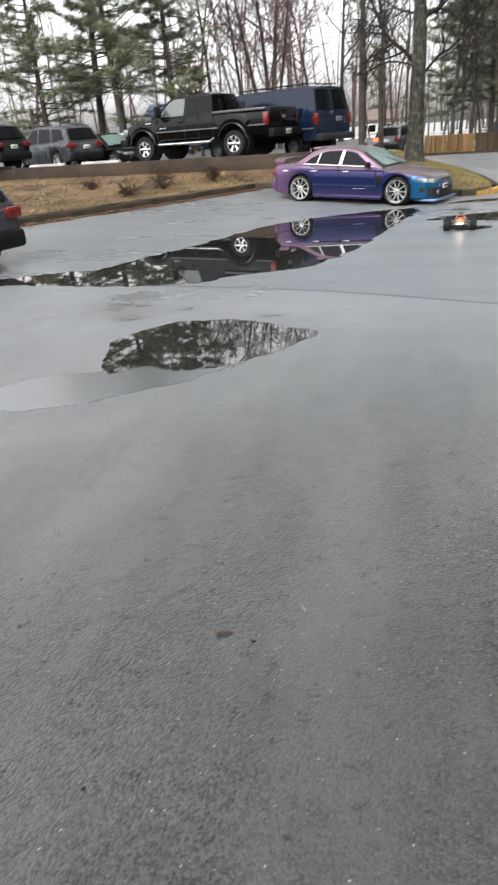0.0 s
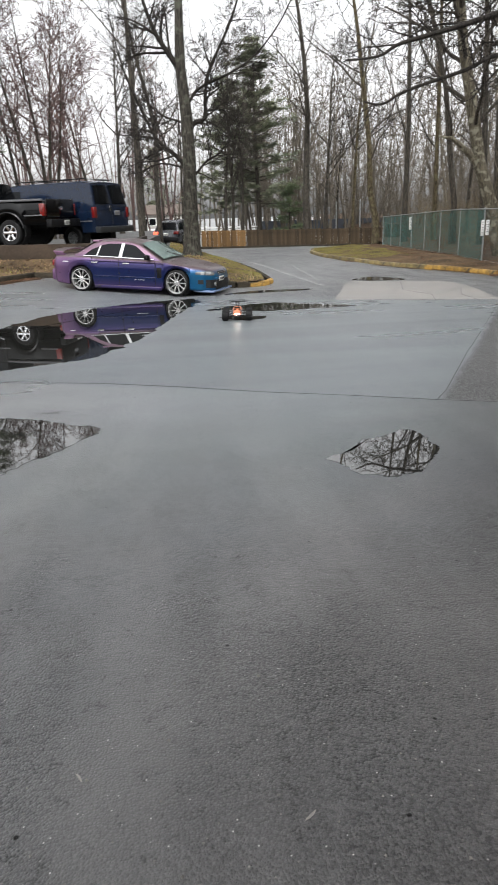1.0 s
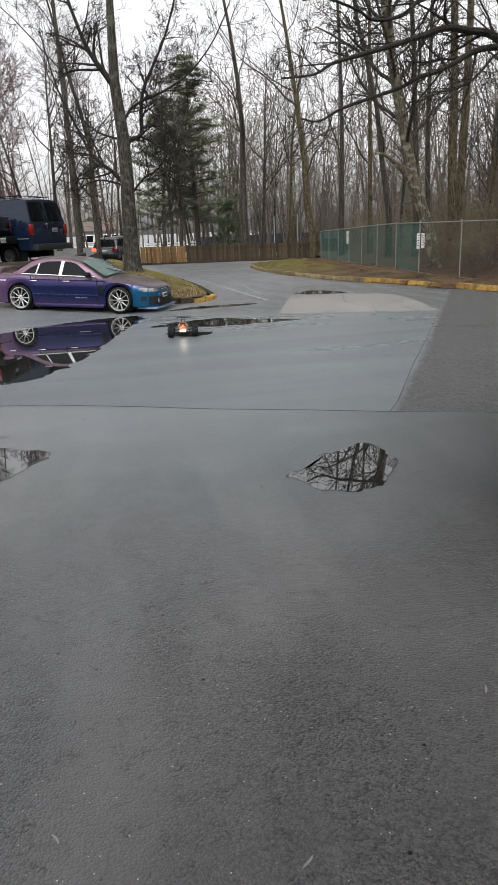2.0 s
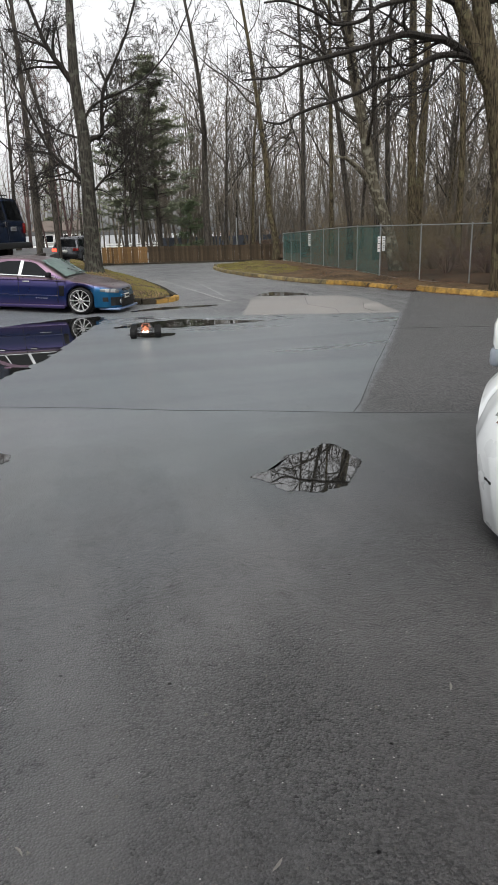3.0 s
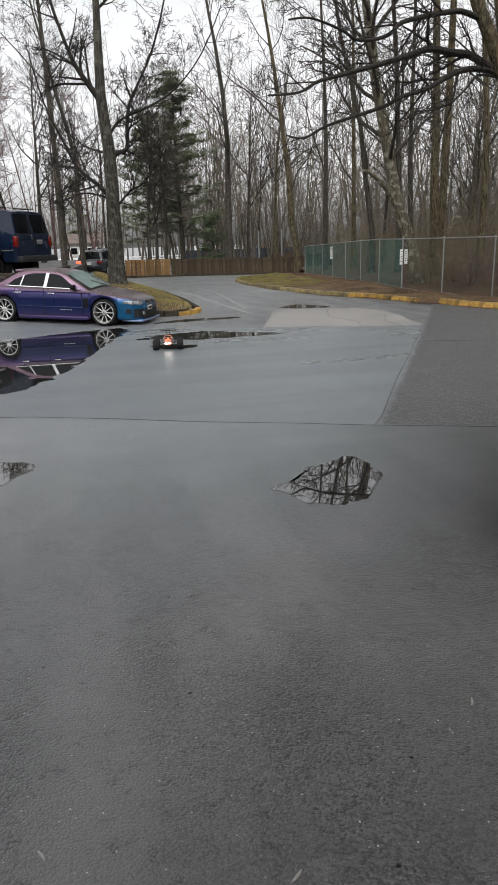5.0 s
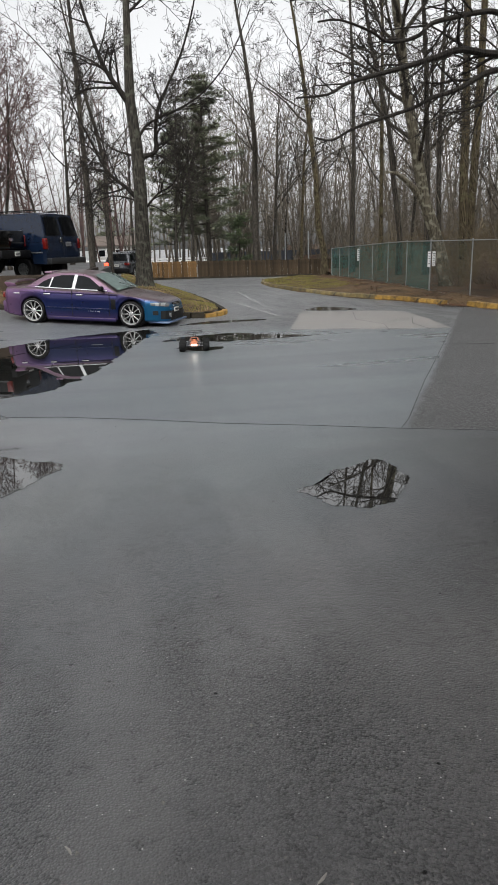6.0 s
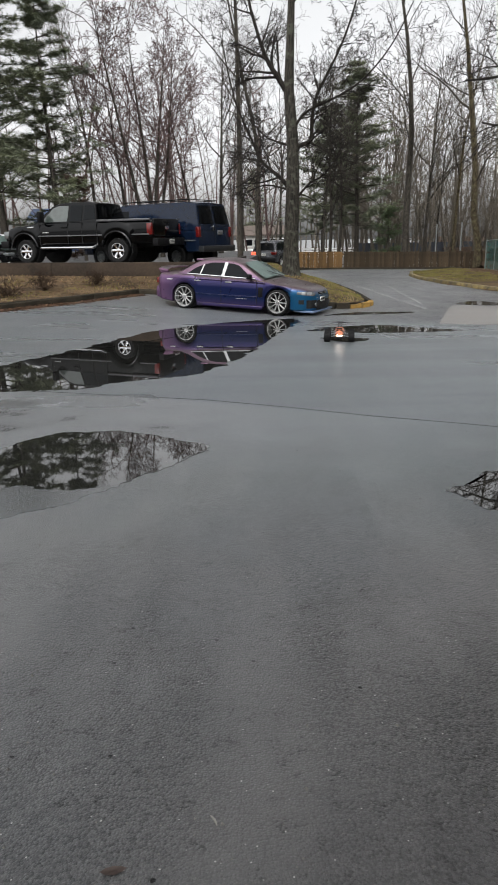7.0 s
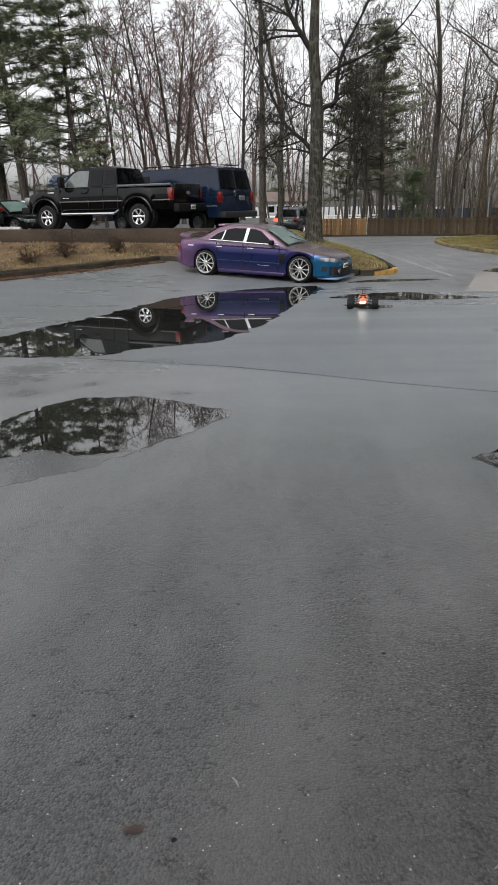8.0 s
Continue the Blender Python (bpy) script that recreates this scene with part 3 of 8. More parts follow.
def spacing(lo, hi, near_lo, near_hi, step, grow=1.18):
    """Grid lines: even in the near part, wider outwards."""
    mid = list(np.arange(near_lo, near_hi + 1e-6, step))
    a, d = near_lo, step
    while a > lo:
        d *= grow
        a -= d
        mid.insert(0, max(a, lo))
    a, d = near_hi, step
    while a < hi:
        d *= grow
        a += d
        mid.append(min(a, hi))
    return mid


def grid_mesh(name, xs, ys, zfun):
    verts = [(x, y, zfun(x, y)) for y in ys for x in xs]
    w = len(xs)
    faces = [(j * w + i, j * w + i + 1, (j + 1) * w + i + 1, (j + 1) * w + i) for j in range(len(ys) - 1) for i in range(w - 1)]
    return mesh_from(name, verts, faces)


def loop_distance(px, py, loop):
    """Signed distance from many points to a closed outline, inside below zero."""
    d, inside = np.full(px.shape, 1e9), np.zeros(px.shape, bool)
    for (ax, ay), (bx, by) in zip(loop, loop[1:] + loop[:1]):
        ex, ey = bx - ax, by - ay
        t = np.clip(((px - ax) * ex + (py - ay) * ey) / (ex * ex + ey * ey + 1e-12), 0, 1)
        d = np.minimum(d, np.hypot(px - ax - t * ex, py - ay - t * ey))
        if ay != by:
            inside ^= ((ay > py) != (by > py)) & (px < (bx - ax) * (py - ay) / (by - ay) + ax)
    return np.where(inside, -d, d)


gx, gy = spacing(-450, 450, -7, 12, 0.2), spacing(-60, 600, 1, 24, 0.2)
ground_me = grid_mesh("ground", gx, gy, slope_z)
co = np.empty(len(ground_me.vertices) * 3)
ground_me.vertices.foreach_get("co", co)
co = co.reshape(-1, 3)
for level, loop in PUDDLES.values():
    near = (abs(co[:, 0] - np.mean([p[0] for p in loop])) < 8) & (abs(co[:, 1] - np.mean([p[1] for p in loop])) < 8)
    d = loop_distance(co[near, 0], co[near, 1], loop)
    t = np.clip(1 - (d - 0.1) / 0.8, 0, 1)
    t = t * t * (3 - 2 * t)
    co[near, 2] = co[near, 2] * (1 - t) + (level - 0.002) * t
ground_me.vertices.foreach_set("co", co.ravel())
ground_me.update()
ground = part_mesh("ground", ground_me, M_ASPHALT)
tagged(ground, "wet dark grey asphalt with worn patches and puddles", "asphalt", kind="structure")

for key, (level, loop) in PUDDLES.items():
    bm = bmesh.new()
    add_slab(bm, loop, level - 0.012, level + 0.0015)
    tagged(part("puddle", bm, M_SHALLOW if key == "near_shallow" else M_WATER, smooth=False), "still rain puddle mirroring trees on the wet asphalt", "puddle", "puddles on the asphalt")


def ribbon(bm, pts, width, lift, zfun, height=0.004, step=0.3):
    """A thin strip that follows the ground."""
    line = []
    for (ax, ay), (bx, by) in zip(pts, pts[1:]):
        n = max(1, int(math.hypot(bx - ax, by - ay) / step))
        line += [(ax + (bx - ax) * k / n, ay + (by - ay) * k / n) for k in range(n)]
    line.append(pts[-1])
    prev = None
    for i, (x, y) in enumerate(line):
        ax, ay = line[max(0, i - 1)]
        bx, by = line[min(len(line) - 1, i + 1)]
        d = math.hypot(bx - ax, by - ay)
        nx, ny = -(by - ay) / d, (bx - ax) / d
        w = width * (0.8 + 0.4 * noise.noise((x * 2, y * 2, 1.0)))
        ring = []
        for s in (-0.5, 0.5):
            qx, qy = x + nx * w * s, y + ny * w * s
            for h in (lift, lift + height):
                ring.append(bm.verts.new((qx, qy, zfun(qx, qy) + h)))
        if prev:
            for a, b in ((0, 1), (1, 3), (3, 2), (2, 0)):
                bm.faces.new((prev[a], prev[b], ring[b], ring[a]))
        prev = ring


def tar_joint(pts, width):
    bm = bmesh.new()
    wob = [(x + 0.04 * noise.noise((x, y, 3)), y + 0.04 * noise.noise((x, y, 7))) for x, y in pts]
    ribbon(bm, wob, width, -0.001, slope_z)
    return tagged(part("pavement_joint", bm, M_TAR), "dark tarred joint across the asphalt", "joint", kind="structure")


tar_joint([(-4.2, 11.0), (-2.6, 10.35), (-0.34, 9.59), (0.6, 9.1), (1.42, 8.63), (2.3, 8.2), (3.05, 7.77), (3.7, 7.45), (4.4, 7.13), (6.5, 6.2), (9.0, 5.2)], 0.014)
tar_joint([(3.05, 7.77), (3.27, 8.16), (4.53, 10.43), (6.0, 12.95), (7.09, 14.8), (7.5, 15.5)], 0.012)
tar_joint([(6.32, 13.53), (7.3, 13.2), (8.33, 12.88), (10.5, 12.2)], 0.02)

for a, b in (([(4.1, 34.5), (4.30, 28.0), (4.45, 24.85), (4.72, 19.9)], 0.10), ([(5.6, 31.0), (5.22, 26.72), (4.95, 21.6)], 0.08)):
    bm = bmesh.new()
    ribbon(bm, a, b, 0.002, slope_z)
    tagged(part("lane_line", bm, M_LINE), "worn white painted line on the wet road", "road marking", "white lines on the road", "structure")
bm = bmesh.new()
ribbon(bm, [(-4.7, 17.0), (-3.2, 16.6)], 0.08, 0.002, slope_z)
tagged(part("lane_line", bm, M_FADED), "faded stall mark on the wet asphalt", "road marking", "white lines on the road", "structure")

# the worn, paler patch beside the dark strip, with its cracks
bm = bmesh.new()
patch = [(4.28, 16.88), (4.55, 17.8), (4.88, 18.78), (5.2, 19.8), (5.56, 20.8), (5.8, 20.85), (6.58, 20.48), (7.63, 20.03), (8.05, 19.6), (8.05, 18.5), (7.95, 17.6), (7.62, 15.87), (7.5, 15.75), (6.85, 15.95), (6.1, 16.2), (5.34, 16.5), (4.6, 16.75)]
add_slab(bm, smooth_loop(patch, 4, 0.05, 9), -0.01, 0.006)
tagged(part("pavement_patch", bm, M_PATCH, smooth=False), "worn pale concrete patch in the asphalt", "pavement", kind="structure")
for line in ([(6.2, 15.9), (6.5, 17.0), (6.3, 18.2), (6.9, 20.1)], [(7.1, 15.7), (7.2, 16.8), (7.7, 18.0)]):
    bm = bmesh.new()
    ribbon(bm, [(x + 0.1 * noise.noise((x * 3, y * 3, 2)), y) for x, y in line], 0.016, 0.004, lambda x, y: 0.0)
    tagged(part("pavement_crack", bm, M_TAR), "dark crack in the pale patch", "crack", kind="structure")


def kerb_run(pts, base, mat, label, height=0.14, width=0.16, unit=1.4, first_tag=True):
    """A kerb of separate stones along a line, each a real step with a rounded edge."""
    root = tagged(new("kerb"), label, "kerb", kind="structure")
    rng = random.Random(len(pts) * 7 + int(pts[0][0] * 10))
    left, pos = 0.0, []
    for (ax, ay), (bx, by) in zip(pts, pts[1:]):
        d = math.hypot(bx - ax, by - ay)
        n = max(1, round(d / unit))
        for k in range(n):
            f0, f1 = k / n, (k + 1) / n
            p, q = (ax + (bx - ax) * f0, ay + (by - ay) * f0), (ax + (bx - ax) * f1, ay + (by - ay) * f1)
            bm = bmesh.new()
            ln = d / n
            h = height + rng.uniform(-0.012, 0.012)
            prof = [(-width / 2, -0.10), (width / 2, -0.10), (width / 2, h * 0.96), (width * 0.36, h), (-width * 0.30, h), (-width * 0.46, h * 0.86), (-width / 2, h * 0.6)]
            rows = []
            for s in (0.004, 0.5, 0.996):
                o = 0.012 * math.sin(s * 9 + k) * (0.2 < s < 0.8)
                rows.append([bm.verts.new((s * ln, y + o, z + rng.uniform(-0.006, 0.006))) for y, z in prof])
            for a, b in zip(rows, rows[1:]):
                for i in range(len(prof)):
                    j = (i + 1) % len(prof)
                    bm.faces.new((a[i], a[j], b[j], b[i]))
            bm.faces.new(rows[0][::-1])
            bm.faces.new(rows[-1])
            ob = part("kerb_stone", bm, mat, root)
            za, zb = base(*p), base(*q)
            yaw = math.degrees(math.atan2(q[1] - p[1], q[0] - p[0]))
            ob.matrix_basis = pose(p[0], p[1], za, 0, -math.degrees(math.atan2(zb - za, ln)), yaw + rng.uniform(-0.6, 0.6))
    return root


kerb_run(LEFT_KERB, slope_z, M_KERB, "weathered mossy kerb stones along the dry lawn")
kerb_run([(-3.3, 22.7), (-1.4, 22.4), (0.6, 21.45), (2.4, 20.5)], slope_z, M_KERB, "weathered kerb stones behind the parked car")
kerb_run([(2.4, 20.5), (2.75, 20.52)], slope_z, M_KERB, "weathered kerb stone before the island tip", unit=0.5)
kerb_run([(2.75, 20.52), (3.1, 20.7), (3.38, 21.1), (3.5, 21.6)], slope_z, M_YELLOW, "low kerb end painted worn yellow at the island tip", unit=0.5, height=0.115)
kerb_run([(3.5, 21.6), (3.55, 25.0), (3.4, 30.0), (2.9, 36.0), (2.5, 41.0)], slope_z, M_KERB, "weathered dark kerb stones along the road island", height=0.10)
RIGHT_KERB = [(9.4, 43.5), (8.5, 39.5), (8.0, 35.3), (7.85, 30.2), (8.1, 27.0), (8.55, 25.0), (9.0, 23.8), (9.4, 22.95), (9.72, 21.9), (10.0, 20.8)]
kerb_run(RIGHT_KERB[:-3], slope_z, M_PALEYELLOW, "faded yellow kerb stones round the green verge")
kerb_run(RIGHT_KERB[-4:], slope_z, M_YELLOW, "worn bright yellow kerb stones at the road edge", unit=1.1)
NEAR_KERB = [(10.35, 20.05), (10.5, 19.2), (10.75, 18.4), (11.0, 17.7), (11.25, 17.0), (12.5, 14.5), (14.5, 11.5)]
kerb_run(NEAR_KERB, slope_z, M_YELLOW, "worn bright yellow kerb stones below the fence", unit=1.1)
kerb_run([(2.6, 57.0), (6.0, 56.3), (11.0, 54.0), (14.5, 50.5)], slope_z, M_KERB, "grey kerb stones before the wooden fence")

# ---- unseen wall added behind the camera: darkens reflections and the near asphalt ----
bm = bmesh.new()
add_box(bm, (-30, -16, 0.3), (30, -10, 9.0), 0.03)
tagged(part("unseen_wall_south", bm, M_BRICKWALL), "plain dull brick building wall behind the parking area", "wall", kind="structure")

# ---- raised lot, retaining wall, lawns ----
TRUCK_YAW = 159.0
tdir = Vector((math.cos(radians(TRUCK_YAW)), math.sin(radians(TRUCK_YAW)), 0))
tleft = Vector((-tdir.y, tdir.x, 0))
TRUCK_REAR_HUB = Vector((-4.18, 24.5, LOT_Z + 0.39))
wall_p = TRUCK_REAR_HUB.to_2d() + 0.55 * tleft.to_2d()
wall_a, wall_b = wall_p - 3.4 * tdir.to_2d(), wall_p + 32 * tdir.to_2d()
side_end = Vector((1.2, 60.0))


def lot_z(x, y):
    """The upper lot falls away behind its edge."""
    behind = -((x - wall_p.x) * tleft.x + (y - wall_p.y) * tleft.y)
    return LOT_Z - 0.35 * sstep(1.0, 6.0, behind)


bm = bmesh.new()
add_slab(bm, [tuple(wall_a), tuple(side_end), (-70, 110), tuple(wall_b + 30 * tdir.to_2d())], -0.4, LOT_Z)
for k in range(7):
    p = Vector((*wall_p, 0)) - tleft * (1 + k * 5 / 6)
    bmesh.ops.bisect_plane(bm, geom=bm.verts[:] + bm.edges[:] + bm.faces[:], plane_co=p, plane_no=tleft)
for v in bm.verts:
    if v.co.z > 0:
        v.co.z = lot_z(v.co.x, v.co.y)
tagged(part("upper_parking_lot", bm, M_LOT), "raised wet asphalt parking lot behind the low wall", "parking lot", kind="structure")


def wall_timbers(a, b, lo, hi, courses, unit, label):
    root = tagged(new("retaining_wall"), label, "wall", kind="structure")
    d = (b - a).length
    yaw = math.degrees(math.atan2(b.y - a.y, b.x - a.x))
    h = (hi - lo) / courses
    rng = random.Random(4)
    me = {}
    for c in range(courses):
        s = -rng.uniform(0, unit)
        while s < d:
            e = min(d, s + unit)
            s0 = max(0, s)
            if e - s0 > 0.05:
                bm = bmesh.new()
                add_box(bm, (0.004, -0.12, 0.004), (e - s0 - 0.004, 0.12, h - 0.004), 0.012)
                ob = part("wall_block", bm, M_WALL, root)
                p = a + (b - a) * (s0 / d)
                ob.matrix_basis = pose(p.x, p.y, lo + c * h, 0, 0, yaw) @ Matrix.Translation((0, rng.uniform(-0.01, 0.01), 0))
            s += unit
    return root


wall_timbers(wall_a, wall_b, 0.58, LOT_Z + 0.05, 1, 7.3, "low dark damp retaining wall below the upper lot")
wall_timbers(wall_a, wall_a + (side_end - wall_a) * 0.35, 0.45, LOT_Z - 0.1, 1, 7.3, "dark damp low wall at the end of the lot")


def strip_mesh(name, low, high, zlow, zhigh, n=40, m=8, bulge=0.0, rough=0.05):
    """A bank between two lines, uneven."""
    def along(line, t):
        seg = [math.hypot(b[0] - a[0], b[1] - a[1]) for a, b in zip(line, line[1:])]
        s = t * sum(seg)
        for (a, b), q in zip(zip(line, line[1:]), seg):
            if s <= q:
                return a[0] + (b[0] - a[0]) * s / q, a[1] + (b[1] - a[1]) * s / q
            s -= q
        return line[-1]
    verts = []
    for j in range(m + 1):
        v = j / m
        for i in range(n + 1):
            (ax, ay), (bx, by) = along(low, i / n), along(high, i / n)
            x, y = ax + (bx - ax) * v, ay + (by - ay) * v
            z = zlow(ax, ay) * (1 - v) + zhigh(bx, by) * v + bulge * math.sin(v * math.pi)
            z += rough * noise.noise((x * 1.3, y * 1.3, 4)) * math.sin(v * math.pi) * 2
            verts.append((x, y, z))
    w = n + 1
    return mesh_from(name, verts, [(j * w + i, j * w + i + 1, (j + 1) * w + i + 1, (j + 1) * w + i) for j in range(m) for i in range(n)])


def blades(name, me, count, h, mat, label, category, seed=1, lean=0.5, keep=None):
    """Short grass standing on a bank, one joined mesh."""
    rng = random.Random(seed)
    tris = [(p.vertices[:], p.area) for p in me.polygons]
    pick = rng.choices(range(len(tris)), [t[1] for t in tris], k=count)
    verts, faces = [], []
    for k in pick:
        vs = [me.vertices[i].co for i in tris[k][0]]
        a, b = rng.random(), rng.random()
        p = (vs[0] * (1 - a) + vs[1] * a) * (1 - b) + (vs[3] * (1 - a) + vs[2] * a) * b
        dens = noise.noise((p.x * 0.9, p.y * 0.9, seed))
        if rng.random() > 0.75 + dens or (keep and not keep(p)):
            continue
        ang = rng.uniform(0, 6.283)
        hh = h * rng.uniform(0.5, 1.4) * (0.8 + dens)
        w = 0.012 * (1 + h * 4)
        dx, dy = math.cos(ang) * w, math.sin(ang) * w
        tip = p + Vector((rng.uniform(-lean, lean) * hh, rng.uniform(-lean, lean) * hh, hh))
        i = len(verts)
        verts += [(p.x - dx, p.y - dy, p.z - 0.01), (p.x + dx, p.y + dy, p.z - 0.01), tuple(tip)]
        faces.append((i, i + 1, i + 2))
    return tagged(part_mesh(name, mesh_from(name, verts, faces), mat, smooth=False), label, category, kind="stuff")


kerb_off = [(-13.1, 12.75), (-9.7, 15.65), (-6.74, 18.8), (-5.7, 20.0), (-4.5, 21.4), (-3.3, 22.85), (-1.4, 22.55)]
wall_line = [tuple(wall_b - 0.14 * Vector((-tleft.x, -tleft.y))), tuple(wall_p + tdir.to_2d() * 9 + 0.14 * tleft.to_2d()),
             tuple(wall_p + 0.14 * tleft.to_2d()), tuple(wall_a + 0.14 * tleft.to_2d())]
bank_me = strip_mesh("lawn_bank", kerb_off, wall_line, lambda x, y: slope_z(x, y) + 0.13, lambda x, y: 0.80, 60, 10, 0.03)
tagged(part_mesh("lawn_bank", bank_me, M_SOIL), "sloping winter lawn with dry tan grass and soil", "lawn", kind="structure")
blades("dry_grass", bank_me, 26000, 0.05, M_DRYGRASS, "dry tan winter grass on the lawn bank", "grass", 3)
blades("green_grass", bank_me, 16000, 0.055, M_GRASS, "thin green grass among the dry lawn", "grass", 8, keep=lambda p: noise.noise((p.x * 0.5, p.y * 0.5, 9)) > 0.1 or p.x > -5.4)

# island with the tree
isl_low = [(-1.3, 22.5), (0.65, 21.6), (2.42, 20.65), (3.1, 20.85), (3.36, 21.6), (3.4, 25.0), (3.25, 30.0), (2.75, 36.0), (2.35, 41.0), (1.9, 50.0)]
isl_high = [(-1.2, 24.2), (-0.9, 25.5), (-0.3, 26.5), (0.2, 28.0), (0.6, 30.0), (0.7, 33.0), (0.8, 37.0), (0.9, 42.0), (1.0, 50.0)]
isl_me = strip_mesh("island_lawn", isl_low, isl_high, lambda x, y: slope_z(x, y) + 0.13, lambda x, y: 0.42 if y < 45 else 0.2, 50, 10, 0.10)
tagged(part_mesh("island_lawn", isl_me, M_SOIL), "grassy island with dead leaves round the tree", "lawn", kind="structure")
blades("green_grass", isl_me, 34000, 0.035, M_GRASS, "short green grass on the island", "grass", 5)


def leaf_drift(name, pts, width, count, mat, label, zfun, seed, lift=0.012):
    """Fallen leaves lying in a strip, one joined mesh."""
    rng = random.Random(seed)
    seg = [math.hypot(b[0] - a[0], b[1] - a[1]) for a, b in zip(pts, pts[1:])]
    verts, faces = [], []
    for _ in range(count):
        k = rng.choices(range(len(seg)), seg)[0]
        (ax, ay), (bx, by) = pts[k], pts[k + 1]
        t, o = rng.random(), abs(rng.gauss(0, 1)) * width
        x, y = ax + (bx - ax) * t + (by - ay) / seg[k] * o, ay + (by - ay) * t - (bx - ax) / seg[k] * o
        if noise.noise((x * 1.1, y * 1.1, seed)) < -0.12:
            continue
        z, s, a = zfun(x, y) + lift * rng.uniform(0.4, 1.5), rng.uniform(0.018, 0.05), rng.uniform(0, 6.28)
        c, d = math.cos(a) * s, math.sin(a) * s
        i = len(verts)
        verts += [(x - c, y - d, z), (x + d * 0.6, y - c * 0.6, z + s * rng.uniform(-0.1, 0.5)), (x + c, y + d, z + s * rng.uniform(-0.1, 0.3)), (x - d * 0.6, y + c * 0.6, z + s * rng.uniform(-0.1, 0.5))]
        faces.append((i, i + 1, i + 2, i + 3))
    return tagged(part_mesh(name, mesh_from(name, verts, faces), mat, smooth=False), label, "leaves", kind="stuff")


leaf_drift("fallen_leaves", [(a - 0.0, b - 0.12) for a, b in LEFT_KERB], 0.22, 5200, M_LEAVES, "brown fallen leaves in the gutter below the lawn", slope_z, 2)
leaf_drift("fallen_leaves", [(10.0, 20.75), (10.35, 20.0)], 0.25, 500, M_LEAVES, "brown fallen leaves in the gap between kerbs", lambda x, y: slope_z(x, y) + 0.02, 3)
leaf_drift("fallen_leaves", [(x - 0.1, y) for x, y in RIGHT_KERB[3:]], 0.07, 700, M_LEAVES, "brown fallen leaves along the verge kerb", slope_z, 4)
leaf_drift("fallen_leaves", [(x - 0.1, y) for x, y in NEAR_KERB], 0.08, 800, M_LEAVES, "brown fallen leaves along the yellow kerb", slope_z, 6)


bm = bmesh.new()
ribbon(bm, [(a + 0.20, b - 0.20) for a, b in LEFT_KERB], 0.46, 0.0, slope_z)
tagged(part("gutter_silt", bm, M_LEAFLITTER), "dark brown damp silt in the gutter below the kerb", "dirt", kind="structure")


def scatter_leaves(me, count, mat, label, seed, keep=None):
    rng = random.Random(seed)
    polys = [(p.vertices[:], p.area) for p in me.polygons]
    verts, faces = [], []
    for k in rng.choices(range(len(polys)), [p[1] for p in polys], k=count):
        vs = [me.vertices[i].co for i in polys[k][0]]
        u, v = rng.random(), rng.random()
        p = (vs[0] * (1 - u) + vs[1] * u) * (1 - v) + (vs[3] * (1 - u) + vs[2] * u) * v
        if noise.noise((p.x * 0.8, p.y * 0.8, seed)) < -0.15 or (keep and not keep(p)):
            continue
        s, a = rng.uniform(0.02, 0.05), rng.uniform(0, 6.28)
        c, d, z = math.cos(a) * s, math.sin(a) * s, p.z + rng.uniform(0.005, 0.03)
        i = len(verts)
        verts += [(p.x - c, p.y - d, z), (p.x + d * 0.6, p.y - c * 0.6, z + s * rng.uniform(0, 0.6)), (p.x + c, p.y + d, z + s * rng.uniform(0, 0.3)), (p.x - d * 0.6, p.y + c * 0.6, z + s * rng.uniform(0, 0.6))]
        faces.append((i, i + 1, i + 2, i + 3))
    return tagged(part_mesh("fallen_leaves", mesh_from("fallen_leaves", verts, faces), mat, smooth=False), label, "leaves", kind="stuff")


scatter_leaves(bank_me, 14000, M_LEAVES, "brown fallen leaves on the dry lawn", 21, lambda p: p.x > -14)
blades("dry_grass", isl_me, 3000, 0.07, M_DRYGRASS, "dry tan grass on the island", "grass", 6)

# verge on the right, up to the chain link fence, and the wood floor behind it
FENCE = [(14.2, 45.0), (10.98, 24.0), (11.15, 21.5), (11.58, 19.4), (11.79, 18.4), (13.6, 15.6), (16.2, 12.0)]
verge_low = [(9.5, 43.5), (8.62, 39.5), (8.12, 35.3), (7.97, 30.2), (8.22, 27.05), (8.67, 25.05), (9.1, 23.85), (9.5, 23.0), (9.82, 21.95), (10.1, 20.8), (10.45, 20.05), (10.6, 19.25), (10.86, 18.45), (11.1, 17.75), (11.35, 17.05), (12.6, 14.6), (14.6, 11.6)]
verge_high = [(15.0, 46.0), (14.3, 45.0), (13.1, 37.0), (11.8, 28.5), (11.2, 24.1), (11.4, 21.6), (11.85, 19.5), (12.1, 18.4), (13.9, 15.7), (16.5, 12.1)]
verge_me = strip_mesh("grass_verge", verge_low, verge_high, lambda x, y: slope_z(x, y) + (0.12 if not 19.9 < y < 20.9 else 0.01), lambda x, y: slope_z(x, y) + 0.16, 140, 8, 0.06)
tagged(part_mesh("grass_verge", verge_me, M_SOIL), "green verge with leaf litter below the fence", "lawn", kind="structure")
blades("green_grass", verge_me, 22000, 0.06, M_GRASS, "short green grass on the verge", "grass", 11, keep=lambda p: p.y > 28 - 3 * noise.noise((p.x, p.y, 2)) and p.x < 7.6 + (p.y - 22) * 0.17 + 1.4)
scatter_leaves(verge_me, 7000, M_LEAVES, "brown fallen leaves on the verge below the fence", 22, lambda p: p.x > 8.4 + (p.y - 22) * 0.17 or p.y < 26)
